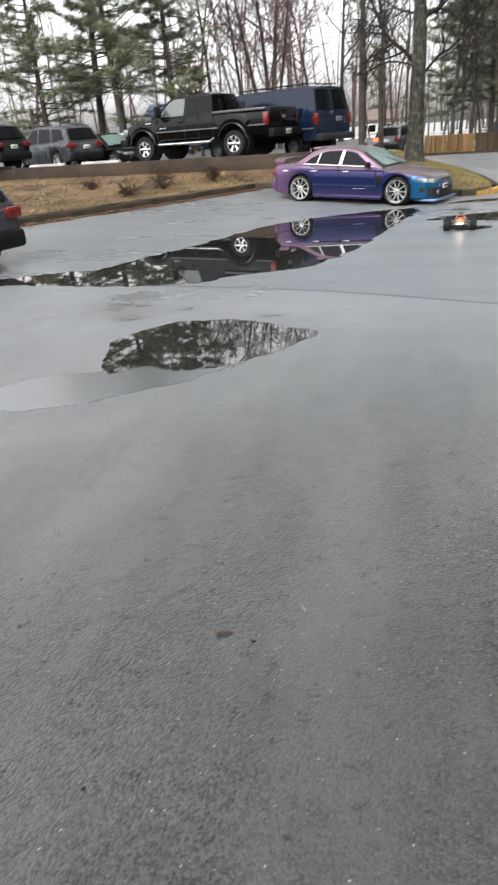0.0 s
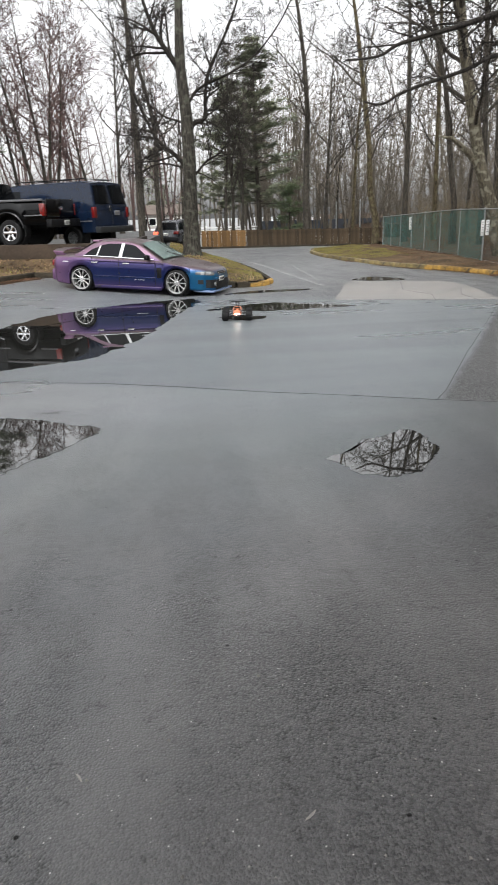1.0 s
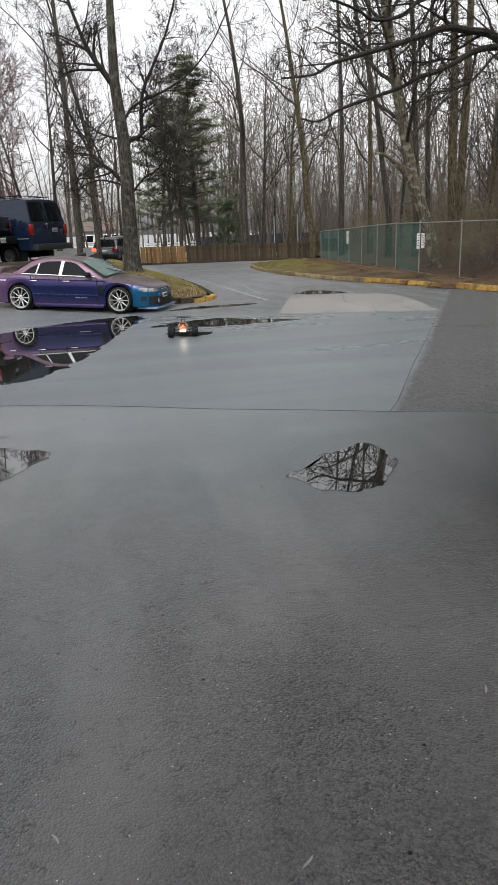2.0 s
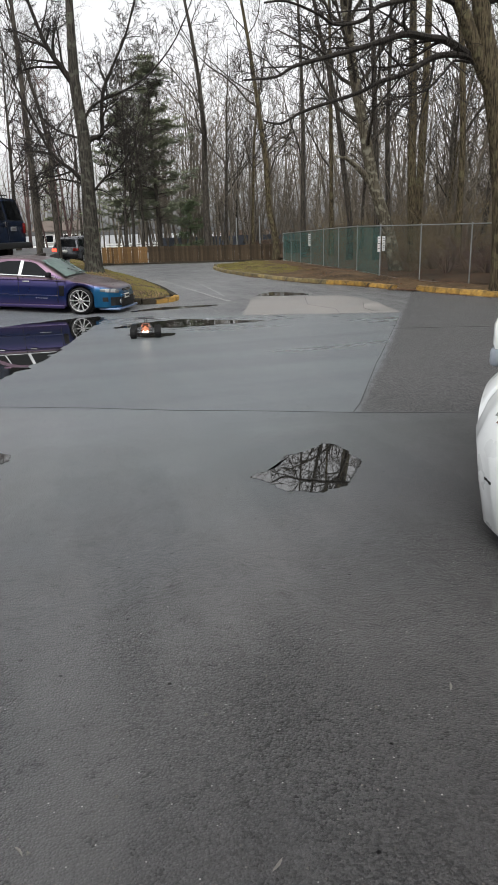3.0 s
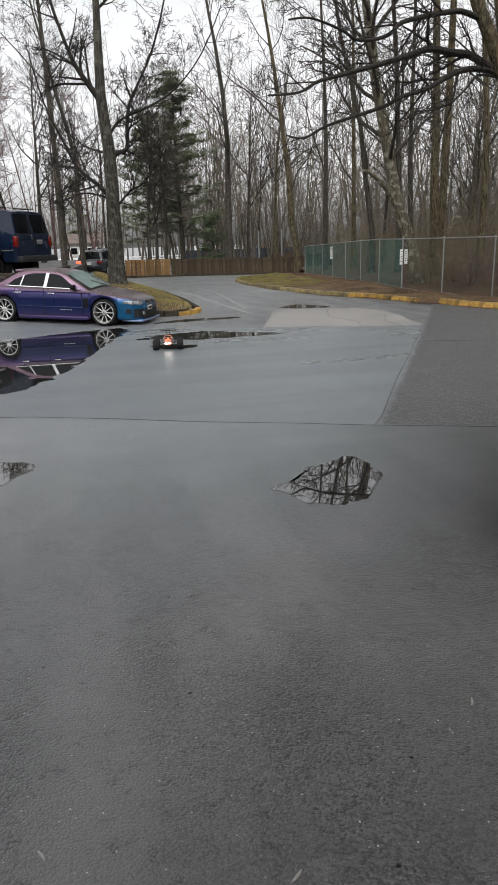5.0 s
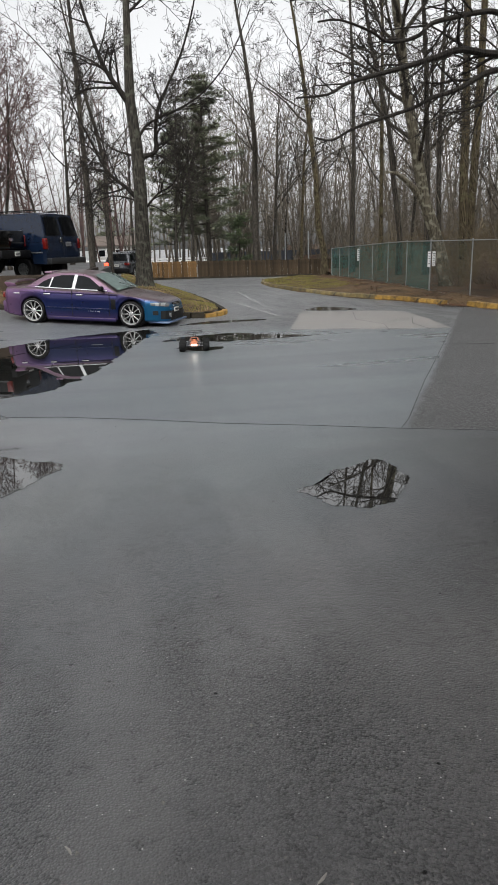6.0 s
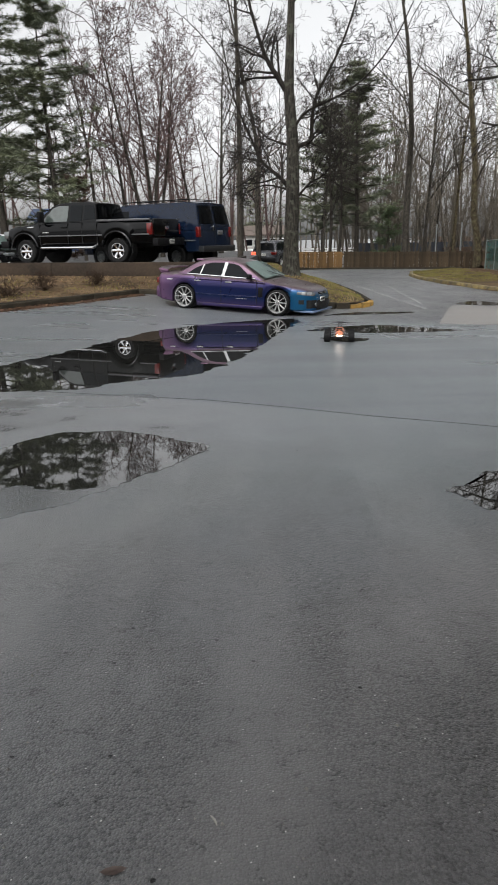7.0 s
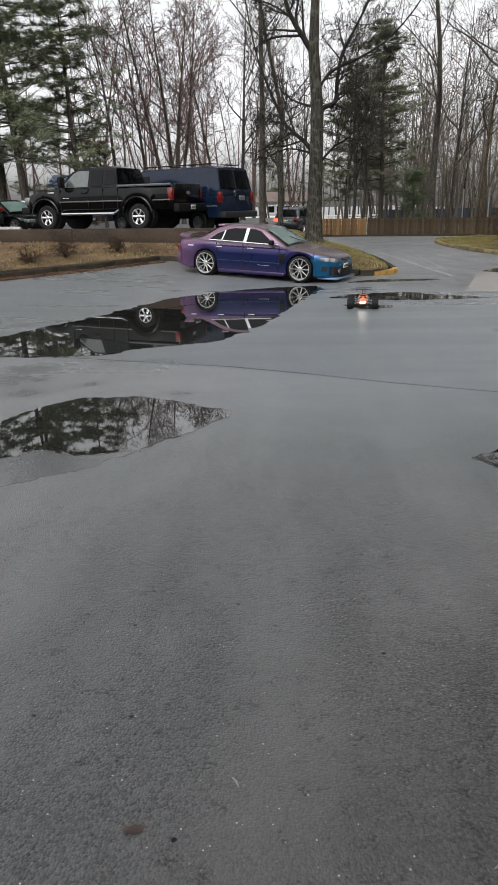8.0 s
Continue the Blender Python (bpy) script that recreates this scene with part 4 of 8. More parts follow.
wood_low = [(15.1, 46.0), (14.4, 45.0), (13.2, 37.0), (11.9, 28.5), (11.3, 24.1), (11.5, 21.6), (11.95, 19.5), (12.2, 18.4), (14.0, 15.7), (16.6, 12.1), (24, 4), (40, -20)]
wood_high = [(30, 140), (60, 120), (90, 90), (110, 60), (120, 40), (120, 20), (120, 0), (110, -20), (90, -40)]
wood_me = strip_mesh("woodland_floor", wood_low, wood_high, lambda x, y: slope_z(x, y) + 0.15, lambda x, y: 1.5, 60, 24, 0.0, 0.2)
tagged(part_mesh("woodland_floor", wood_me, M_LEAFLITTER), "brown leaf-strewn floor of the bare wood", "ground", kind="structure")

# ---- trees ----


class Wood:
    """Collects tapered branches as one mesh."""

    def __init__(self, seed):
        self.rng, self.verts, self.faces = random.Random(seed), [], []

    def limb(self, pts, rads, sides):
        rings, v = [], self.verts
        ref = Vector((0.3, 0.9, 0.2))
        for i, p in enumerate(pts):
            d = (pts[min(i + 1, len(pts) - 1)] - pts[max(i - 1, 0)]).normalized()
            u = d.cross(ref).normalized()
            w = d.cross(u)
            rings.append(len(v))
            for k in range(sides):
                a = 6.2832 * k / sides
                q = p + (u * math.cos(a) + w * math.sin(a)) * rads[i]
                v.append((q.x, q.y, q.z))
        for a, b in zip(rings, rings[1:]):
            for k in range(sides):
                j = (k + 1) % sides
                self.faces.append((a + k, a + j, b + j, b + k))

    def path(self, p, d, length, segs, wander, lift):
        pts, d = [p.copy()], d.normalized()
        r = self.rng
        for _ in range(segs):
            d = (d + Vector((r.uniform(-1, 1), r.uniform(-1, 1), r.uniform(-1, 1))) * wander + Vector((0, 0, lift))).normalized()
            pts.append(pts[-1] + d * (length / segs))
        return pts

    def grow(self, p, d, length, radius, level, depth, thin, spread=0.75, lift=0.06):
        """A branch with its side branches, down to the twigs."""
        r = self.rng
        segs = (7, 6, 5, 4, 3, 3)[min(level, 5)]
        sides = (9, 6, 4, 3, 3, 3)[min(level, 5)]
        pts = self.path(p, d, length, segs, (0.09 if level == 0 else 0.15) + 0.055 * level, lift if level < 2 else lift * 0.4)
        end = radius * (0.35 if level < 2 else 0.3)
        rads = [max(thin, radius + (end - radius) * (i / segs)) for i in range(segs + 1)]
        self.limb(pts, rads, sides)
        if level >= depth:
            return
        n = (9, 7, 5, 4, 3)[min(level, 4)]
        for k in range(n):
            t = (0.25 if level else 0.4) + (0.75 if level else 0.6) * (k + r.random()) / n
            i = min(segs - 1, int(t * segs))
            q = pts[i].lerp(pts[i + 1], t * segs - i)
            self.side(q, (pts[i + 1] - pts[i]).normalized(), length * r.uniform(0.38, 0.62) * (1.15 - 0.5 * t), rads[i] * r.uniform(0.45, 0.65), level + 1, depth, thin, spread, lift)

    def side(self, q, d, length, radius, level, depth, thin, spread, lift):
        r = self.rng
        a = r.uniform(0, 6.2832)
        u = d.cross(Vector((0.31, 0.52, 0.79))).normalized()
        w = d.cross(u)
        s = spread * r.uniform(0.7, 1.3)
        nd = d * math.cos(s) + (u * math.cos(a) + w * math.sin(a)) * math.sin(s)
        self.grow(q, nd, length, radius, level, depth, thin, spread, lift)

    def mesh(self, name):
        return mesh_from(name, self.verts, self.faces)


def bare_tree(seed, height, radius, depth=4, thin=0.012, lean=(0, 0), fork=0.45, limbs=10, spread=0.75, wander=0.05):
    """A leafless tree: flared trunk, limbs from the fork upwards, twigs. Returns trunk and crown meshes."""
    wd, cr = Wood(seed), Wood(seed + 1)
    r = wd.rng
    n = 12
    pts = [Vector((0, 0, -0.25))]
    d = Vector((lean[0] * 0.5, lean[1] * 0.5, 1)).normalized()
    for i in range(n):
        d = (d + Vector((r.uniform(-1, 1) * wander + lean[0] * 0.08, r.uniform(-1, 1) * wander + lean[1] * 0.08, 0.05))).normalized()
        pts.append(pts[-1] + d * (height / n))
    rads = [radius * (1 - 0.93 * (i / n) ** 1.1) for i in range(n + 1)]
    flare = pts[0].lerp(pts[1], 0.55)
    wd.limb([pts[0], flare] + pts[1:], [radius * 1.6, radius * 1.12] + rads[1:], 12)
    for k in range(limbs):
        t = fork + (0.97 - fork) * (k + r.random() * 0.8) / limbs
        i = min(n - 1, int(t * n))
        q = pts[i].lerp(pts[i + 1], t * n - i)
        cr.side(q, (pts[i + 1] - pts[i]).normalized(), height * r.uniform(0.22, 0.38) * (1.25 - 0.65 * t), rads[i] * r.uniform(0.4, 0.62), 1, depth, thin, spread, 0.05)
    return wd.mesh("trunk"), cr.mesh("crown")


def tree_thing(name, meshes, mats, m, label, category="tree", group=""):
    root = tagged(new(name), label, category, group)
    for pname, me, mat in zip(("trunk", "crown"), meshes, mats):
        if not me.materials:
            part_mesh(pname, me, mat, root, smooth=pname == "trunk")
            continue
        ob = new(pname, me)
        ob.parent = root
        ob.material_slots[0].link, ob.material_slots[0].material = "OBJECT", mat
    root.matrix_basis = m
    return root


def needle_tree(seed, height, radius, reach, first=0.15, whorls=22, tufts=9, size=0.45, flat=0.25):
    """An evergreen: trunk, uneven tiers of boughs and sprays of needles."""
    wd, cr = Wood(seed), Wood(seed + 1)
    r = wd.rng
    pts = wd.path(Vector((0, 0, -0.2)), Vector((0, 0, 1)), height, 10, 0.03, 0.05)
    wd.limb(pts, [radius * (1.25 if i == 0 else 1 - 0.92 * i / 10) for i in range(11)], 9)
    v, f = cr.verts, cr.faces
    for k in range(whorls):
        t = first + (0.99 - first) * (k + r.uniform(-0.3, 0.3)) / whorls
        t = min(0.985, max(0.05, t))
        i = min(9, int(t * 10))
        q = pts[i].lerp(pts[i + 1], t * 10 - i)
        for b in range(r.choice((2, 3, 4))):
            a = r.uniform(0, 6.2832)
            ln = reach * (1.05 - t) ** 0.5 * r.uniform(0.45, 1.15)
            bp = wd.path(q, Vector((math.cos(a), math.sin(a), r.uniform(-0.1, 0.3))), ln, 5, 0.12, 0.02)
            wd.limb(bp, [max(0.012, radius * 0.16 * (1 - s / 5.5)) for s in range(6)], 4)
            for c in range(tufts):
                s = 0.3 + 0.7 * (c + r.random()) / tufts
                j = min(4, int(s * 5))
                p = bp[j].lerp(bp[j + 1], s * 5 - j) + Vector((r.uniform(-1, 1), r.uniform(-1, 1), r.uniform(-0.5, 0.5))) * size * 0.6
                for _ in range(40):
                    d = Vector((r.gauss(0, 1), r.gauss(0, 1), r.gauss(0, 1) * flat + 0.1)).normalized()
                    o = d.cross(Vector((r.uniform(-1, 1), r.uniform(-1, 1), 1))).normalized() * size * 0.034
                    n0, tip = len(v), p + d * size * r.uniform(0.45, 1.1)
                    v += [tuple(p - o), tuple(p + o), tuple(tip)]
                    f.append((n0, n0 + 1, n0 + 2))
    return wd.mesh("trunk"), cr.mesh("crown")




def laid_limb(cr, line, r0, r1, count, reach, thin=0.009, depth=5, level=2, lift=0.05):
    """A limb along a given line, with twigs along it and a spray at its end."""
    pts = [Vector(p) for p in line]
    fine = []
    for i in range(len(pts) - 1):
        p0, p1, p2, p3 = pts[max(0, i - 1)], pts[i], pts[i + 1], pts[min(len(pts) - 1, i + 2)]
        for k in range(3):
            t = k / 3
            fine.append(0.5 * (2 * p1 + (p2 - p0) * t + (2 * p0 - 5 * p1 + 4 * p2 - p3) * t * t + (3 * p1 - p0 - 3 * p2 + p3) * t ** 3))
    fine.append(pts[-1])
    n = len(fine) - 1
    rads = [r0 + (r1 - r0) * k / n for k in range(n + 1)]
    cr.limb(fine, rads, 8)
    for c in range(count):
        t = 0.12 + 0.88 * (c + cr.rng.random()) / count
        i = min(n - 1, int(t * n))
        q = fine[i].lerp(fine[i + 1], t * n - i)
        cr.side(q, (fine[i + 1] - fine[i]).normalized(), reach * cr.rng.uniform(0.5, 1.2) * (1.2 - 0.6 * t), rads[i] * 0.5, level, depth, thin, 0.85, lift)


# the island tree: leaning trunk with long rising limbs
wd, cr = Wood(11), Wood(12)
trunk = [Vector(p) for p in ((0.03, 0, -0.3), (0.03, 0, 0.25), (0.04, 0, 1.2), (0.07, 0, 2.4), (0.11, 0.0, 3.7), (0.09, 0.0, 5.1), (-0.05, 0.0, 6.8), (0.0, 0.0, 8.4), (0.05, 0.05, 9.8), (0.08, 0.1, 12.4), (0.1, 0.2, 16.0))]
wd.limb(trunk, [0.52, 0.36, 0.295, 0.27, 0.25, 0.225, 0.195, 0.15, 0.125, 0.08, 0.03], 16)
for line, r0, r1, count in (
        (((-0.1, 0, 6.7), (-0.45, -0.05, 7.2), (-0.8, -0.1, 7.7), (-1.1, -0.1, 8.4), (-1.6, 0, 10.2), (-2.0, 0, 13.0)), 0.14, 0.03, 14),
        (((0.1, 0, 4.5), (0.35, 0, 4.85), (0.78, 0.1, 5.05), (0.84, 0.1, 5.8), (0.98, 0.1, 6.55), (1.37, 0.1, 7.3), (1.95, 0.1, 8.4), (2.5, 0.2, 10.0), (3.0, 0.2, 12.2)), 0.12, 0.02, 16),
        (((0.05, 0, 5.3), (0.3, -0.1, 5.7), (0.68, -0.2, 6.05), (1.7, -0.4, 6.45), (2.7, -0.5, 7.05), (3.7, -0.6, 8.2), (4.5, -0.6, 9.8)), 0.075, 0.015, 14),
        (((0.0, 0, 3.3), (-0.4, 0.05, 3.75), (-0.78, 0.1, 4.05), (-1.15, 0.15, 4.45), (-1.5, 0.2, 5.2), (-2.1, 0.2, 6.6), (-2.5, 0.2, 8.4)), 0.11, 0.02, 14),
        (((0.1, 0, 2.8), (0.75, -0.2, 3.5), (1.3, -0.3, 3.8), (2.0, -0.4, 4.7)), 0.06, 0.012, 9),
        (((-0.1, 0, 3.3), (-1.0, -0.3, 3.45), (-1.9, -0.5, 3.1)), 0.05, 0.012, 8),
        (((-0.1, 0, 4.9), (-0.9, 0.8, 5.3), (-1.7, 1.6, 6.2)), 0.06, 0.012, 8),
        (((0.0, 0, 9.6), (0.9, 0.4, 10.6), (1.6, 0.5, 12.4)), 0.07, 0.012, 9),
        (((0.0, 0, 10.4), (-0.8, 0.3, 11.4), (-1.4, 0.6, 13.2)), 0.07, 0.012, 9),
        (((0.05, 0.2, 11.8), (0.7, -0.4, 12.9), (1.0, -0.8, 14.6)), 0.05, 0.012, 8),
        (((0.05, 0.2, 13.0), (-0.5, 0.3, 14.2), (-0.8, 0.5, 15.8)), 0.05, 0.012, 7)):
    laid_limb(cr, line, r0 * 0.85, r1, count + 3, 1.7, 0.007)
tree_thing("tree", (wd.mesh("trunk"), cr.mesh("crown")), (M_LICHEN, M_WETLIMB), pose(1.6, 30.0, 0.36), "tall bare tree with lichen-patched grey bark on the island")

# shared shapes for the other bare trees
VASE = [bare_tree(501, 13, 0.13, 4, 0.010, (0.10, 0.04), 0.25, 11, 0.8), bare_tree(521, 14, 0.13, 4, 0.010, (-0.12, 0.06), 0.25, 11, 0.8)]
LIGHT = [bare_tree(601, 18, 0.19, 3, 0.010, (0.05, 0.03), 0.30, 15, 0.75), bare_tree(611, 20, 0.17, 3, 0.010, (-0.08, 0.0), 0.35, 15, 0.7), bare_tree(621, 15, 0.12, 3, 0.010, (0.14, -0.05), 0.2, 14, 0.8)]


def plant(kind, x, y, z, scale, turn, mats, label, name="tree", group=""):
    return tree_thing(name, kind, mats, pose(x, y, z, 0, 0, turn) @ Matrix.Scale(scale, 4), label, "tree", group)


BARE = "tall bare leafless tree with grey-brown bark"


def drawn_tree(seed, line, radius, height, mats, at, label, fork=0.3, limbs=16, depth=5, thin=0.006, group=""):
    """A bare tree whose trunk follows a given line up to its top, with limbs from the fork upwards."""
    wd, cr = Wood(seed), Wood(seed + 1)
    pts = [Vector((line[0][0], 0, -0.4))] + [Vector((x, y, z)) for x, y, z in line]
    d = (pts[-1] - pts[-2]).normalized()
    while pts[-1].z < height:
        d = (d + Vector((wd.rng.uniform(-0.06, 0.06), wd.rng.uniform(-0.06, 0.06), 0.08))).normalized()
        pts.append(pts[-1] + d * 2.0)
    top = pts[-1].z
    rads = [max(0.02, radius * (1 - 0.93 * (max(0.0, p.z) / top) ** 1.3)) for p in pts]
    rads[0] = radius * 1.35
    wd.limb(pts, rads, 12)
    for k in range(limbs):
        z = top * (fork + (0.96 - fork) * (k + cr.rng.random()) / limbs)
        i = max(0, min(len(pts) - 2, sum(p.z <= z for p in pts) - 1))
        t = (z - pts[i].z) / (pts[i + 1].z - pts[i].z)
        q = pts[i].lerp(pts[i + 1], t)
        cr.side(q, (pts[i + 1] - pts[i]).normalized(), height * cr.rng.uniform(0.16, 0.28) * (1.25 - 0.65 * z / top), rads[i] * cr.rng.uniform(0.22, 0.40), 2, depth, thin, 0.72, 0.06)
    return tree_thing("tree", (wd.mesh("trunk"), cr.mesh("crown")), mats, pose(*at), label, group=group)


drawn_tree(1101, ((0, 0, 0.3), (0.01, 0, 3.3), (0.08, 0, 6.2), (0.05, 0, 9.0), (0.03, 0, 11.7)), 0.18, 20, (M_BARK, M_BARK), (-0.7, 44.0, 0.5), "straight bare tree with pale grey bark behind the lot", 0.35)
drawn_tree(1111, ((0, 0, 0.3), (-0.02, 0, 3.9), (0.13, 0, 6.4), (-0.29, 0, 8.6), (-0.71, 0, 10.3), (-1.08, 0, 12.3)), 0.17, 18, (M_BARK, M_BARK), (0.37, 47.0, 0.3), "slim dark bare tree beside the road", 0.18, 16)
drawn_tree(1121, ((0, 0, 0.5), (-0.01, 0, 3.0), (0.03, 0, 7.1), (0.12, 0, 9.5), (-0.12, 0, 13.0), (-0.56, 0, 16.3), (-0.96, 0, 18.4)), 0.27, 23, (M_BARK, M_BARK), (11.78, 57.0, -0.6), "tall slender dark bare tree by the wooden fence", 0.28)
for i, (x, y, s, a) in enumerate(((5.9, 62.5, 1.0, 20), (6.5, 63.0, 1.1, 140), (7.3, 62.6, 0.95, 250))):
    plant(VASE[i % 2], x, y, -0.6, s * 1.1, a, (M_BARK, M_BARK), "bare multi-stemmed tree behind the wooden fence", group="stems behind the fence")
# budding reddish trees behind the upper lot
for i, (x, y, s, a) in enumerate(((-7.5, 45.6, 0.95, 175), (-6.5, 46, 1.05, 90), (-6.0, 45.5, 1.0, 0), (-5.6, 46, 0.95, 300), (-6.2, 46.6, 1.05, 220), (-3.6, 50, 0.85, 60))):
    plant(VASE[i % 2], x, y, 0.8, s, a, (M_BARK, M_REDTWIG), "bare budding tree with reddish twigs behind the parked truck", group="budding trees")
for i, (x, y, s, a) in enumerate(((-2.4, 55, 0.85, 40), (-10.8, 52, 0.8, 10), (-14.0, 56, 0.85, 100), (-1.0, 66, 0.9, 70), (2.6, 74, 0.9, 300))):
    plant(LIGHT[i % 3], x, y, 0.7 if x < 0 else -0.7, s, a, (M_BARK, M_BARK), BARE + " beyond the lot", group="bare trees beyond the lot")

# evergreens
LOOSE_PINE = needle_tree(83, 17, 0.24, 5.2, 0.20, 32, 14, 0.52, 0.38)
PINE = [needle_tree(61, 17, 0.22, 5.2, 0.14, 40, 16, 0.46, 0.4), needle_tree(67, 19, 0.25, 5.0, 0.20, 36, 14, 0.50, 0.4)]
CEDAR = needle_tree(71, 5.5, 0.12, 2.2, 0.10, 16, 8, 0.4, 0.5)
plant(LOOSE_PINE, 9.0, 64.0, -0.7, 0.98, 0, (M_BARK, M_NEEDLE), "loose olive-green pine with uneven tiers behind the wooden fence", "pine_tree")
plant(LOOSE_PINE, 6.6, 70.0, -0.7, 0.86, 150, (M_BARK, M_NEEDLE), "smaller olive-green pine behind the wooden fence", "pine_tree")
plant(CEDAR, 11.0, 60.0, -0.6, 0.9, 40, (M_BARK, M_CEDAR), "low bright green cedar by the wooden fence", "cedar_tree")
plant(PINE[1], -13.2, 40.0, 0.8, 0.92, 80, (M_BARK, M_NEEDLE), "large dark pine behind the parked cars", "pine_tree", "pines behind the lot")
plant(PINE[1], -15.6, 43.0, 0.8, 0.95, 200, (M_BARK, M_NEEDLE), "large dark pine behind the parked cars", "pine_tree", "pines behind the lot")
plant(PINE[0], -10.6, 41.0, 0.8, 0.78, 310, (M_BARK, M_NEEDLE), "smaller pine with browning lower boughs behind the lot", "pine_tree", "pines behind the lot")
plant(PINE[0], -18.5, 42.0, 0.8, 0.85, 20, (M_BARK, M_NEEDLE), "large dark pine behind the parked cars", "pine_tree", "pines behind the lot")
plant(CEDAR, -9.2, 41.0, 0.8, 0.85, 0, (M_BARK, M_RUST), "small evergreen with rusty dead boughs behind the pickup", "pine_tree")
plant(PINE[1], 0.6, 120.0, -0.5, 0.7, 10, (M_BARK, M_NEEDLE), "distant dark evergreen beyond the house", "pine_tree")

# the wood on the right
# near leaning tree at the kerb with long low limbs
wd, cr = Wood(21), Wood(22)
trunk = [Vector(p) for p in ((0.12, 0, -0.3), (0.08, 0, 0.25), (0.0, 0, 1.2), (-0.1, 0, 2.3), (-0.24, 0, 3.2), (-0.5, 0, 4.4), (-0.8, 0, 5.35), (-1.05, 0, 6.2), (-1.4, -0.1, 7.6), (-1.8, -0.1, 9.6), (-2.1, -0.2, 12.4), (-2.3, -0.2, 16.5))]
wd.limb(trunk, [0.48, 0.36, 0.315, 0.30, 0.29, 0.275, 0.24, 0.21, 0.18, 0.14, 0.10, 0.03], 16)
second = [Vector(p) for p in ((-0.75, 0.0, 4.8), (-0.92, 0.0, 5.1), (-1.2, -0.05, 5.55), (-1.52, -0.1, 6.15), (-1.88, -0.15, 6.7), (-2.6, -0.2, 8.2), (-3.2, -0.2, 10.6), (-3.6, -0.2, 14))]
wd.limb(second, [0.10, 0.16, 0.17, 0.16, 0.15, 0.12, 0.08, 0.02], 12)
# the long limbs that reach over the pavement
for line, r0 in ((((-1.2, 0, 5.45), (-1.5, -0.05, 5.55), (-2.16, -0.34, 5.7), (-2.75, -0.63, 5.67), (-3.45, -0.93, 5.65), (-4.12, -1.22, 5.43), (-4.63, -1.51, 5.25), (-5.25, -1.8, 5.05), (-6.17, -2.38, 4.75), (-6.61, -2.68, 4.59), (-7.03, -2.97, 4.36), (-7.77, -3.55, 4.19)), 0.10),
                 (((-1.1, 0, 5.3), (-1.45, -0.05, 5.46), (-2.11, -0.28, 5.43), (-2.66, -0.5, 5.27), (-3.12, -0.73, 5.04), (-3.58, -0.96, 4.84), (-4.21, -1.19, 4.65), (-4.7, -1.41, 4.42), (-5.75, -1.87, 4.09), (-6.31, -2.1, 3.89), (-6.74, -2.32, 3.68), (-7.15, -2.55, 3.7)), 0.08),
                 (((-1.8, -0.1, 6.5), (-2.45, -0.39, 6.55), (-3.05, -0.62, 6.43), (-3.57, -0.86, 6.28), (-4.2, -1.1, 6.08), (-4.56, -1.33, 5.8), (-5.03, -1.57, 5.62), (-5.49, -1.8, 5.55), (-5.87, -2.04, 5.64), (-6.65, -2.51, 5.69), (-7.15, -2.75, 5.58)), 0.065),
                 (((-1.3, 0, 5.35), (-1.88, -0.27, 5.31), (-2.28, -0.49, 5.0), (-2.75, -0.71, 4.66), (-3.27, -0.93, 4.46), (-3.79, -1.15, 4.39)), 0.035),
                 (((-1.05, -0.05, 6.6), (-0.8, -0.3, 6.62), (-0.4, -0.6, 6.65), (0.2, -0.9, 6.9), (1.2, -1.3, 7.2)), 0.10)):
    laid_limb(cr, line, r0, 0.016, 11, 1.4, 0.006, 4, 2, 0.0)
for q, i in ((trunk[8], 0), (trunk[9], 1), (trunk[10], 2), (second[5], 3), (second[6], 4), (trunk[9], 5), (second[5], 6), (trunk[10], 7), (trunk[8], 8), (second[6], 9)):
    a = i * 2.4
    cr.grow(q, Vector((math.cos(a), math.sin(a), 0.7)), 4.0, 0.08, 1, 4, 0.008, 0.7, 0.08)
tree_thing("tree", (wd.mesh("trunk"), cr.mesh("crown")), (M_WARMBARK, M_WETLIMB), pose(11.5, 17.75, 0.1), "leaning bare tree with long low limbs beside the yellow kerb")

# mottled pale tree leaning over the fence
wd, cr = Wood(31), Wood(32)
trunk = [Vector(p) for p in ((0.15, 0, -0.3), (0.0, 0, 0.28), (-0.39, 0, 1.7), (-0.98, 0, 3.2), (-1.24, 0, 4.35), (-1.55, 0, 5.73), (-1.86, 0, 6.98), (-2.06, 0, 8.35), (-2.25, 0, 9.2), (-2.6, 0, 12), (-2.9, 0, 16))]
wd.limb(trunk, [0.36, 0.27, 0.23, 0.21, 0.20, 0.19, 0.175, 0.155, 0.14, 0.10, 0.03], 12)
wd.limb([Vector(p) for p in ((-1.0, 0, 3.15), (-1.4, 0, 3.6), (-1.75, 0, 3.9), (-2.05, 0, 4.1), (-2.5, 0.1, 4.2))], [0.13, 0.11, 0.09, 0.07, 0.02], 8)
for i in range(12):
    q = trunk[4 + i % 5].lerp(trunk[5 + i % 5], cr.rng.random()) if i % 5 < 5 and 5 + i % 5 < len(trunk) else trunk[5]
    a = i * 2.1
    cr.grow(q, Vector((math.cos(a), math.sin(a), 0.8)), cr.rng.uniform(2.6, 4.6), 0.07, 1, 4, 0.010, 0.7, 0.08)
tree_thing("tree", (wd.mesh("trunk"), cr.mesh("crown")), (M_SYCAMORE, M_BARK), pose(12.67, 26.2, 0.05), "leaning bare tree with pale mottled bark behind the fence")

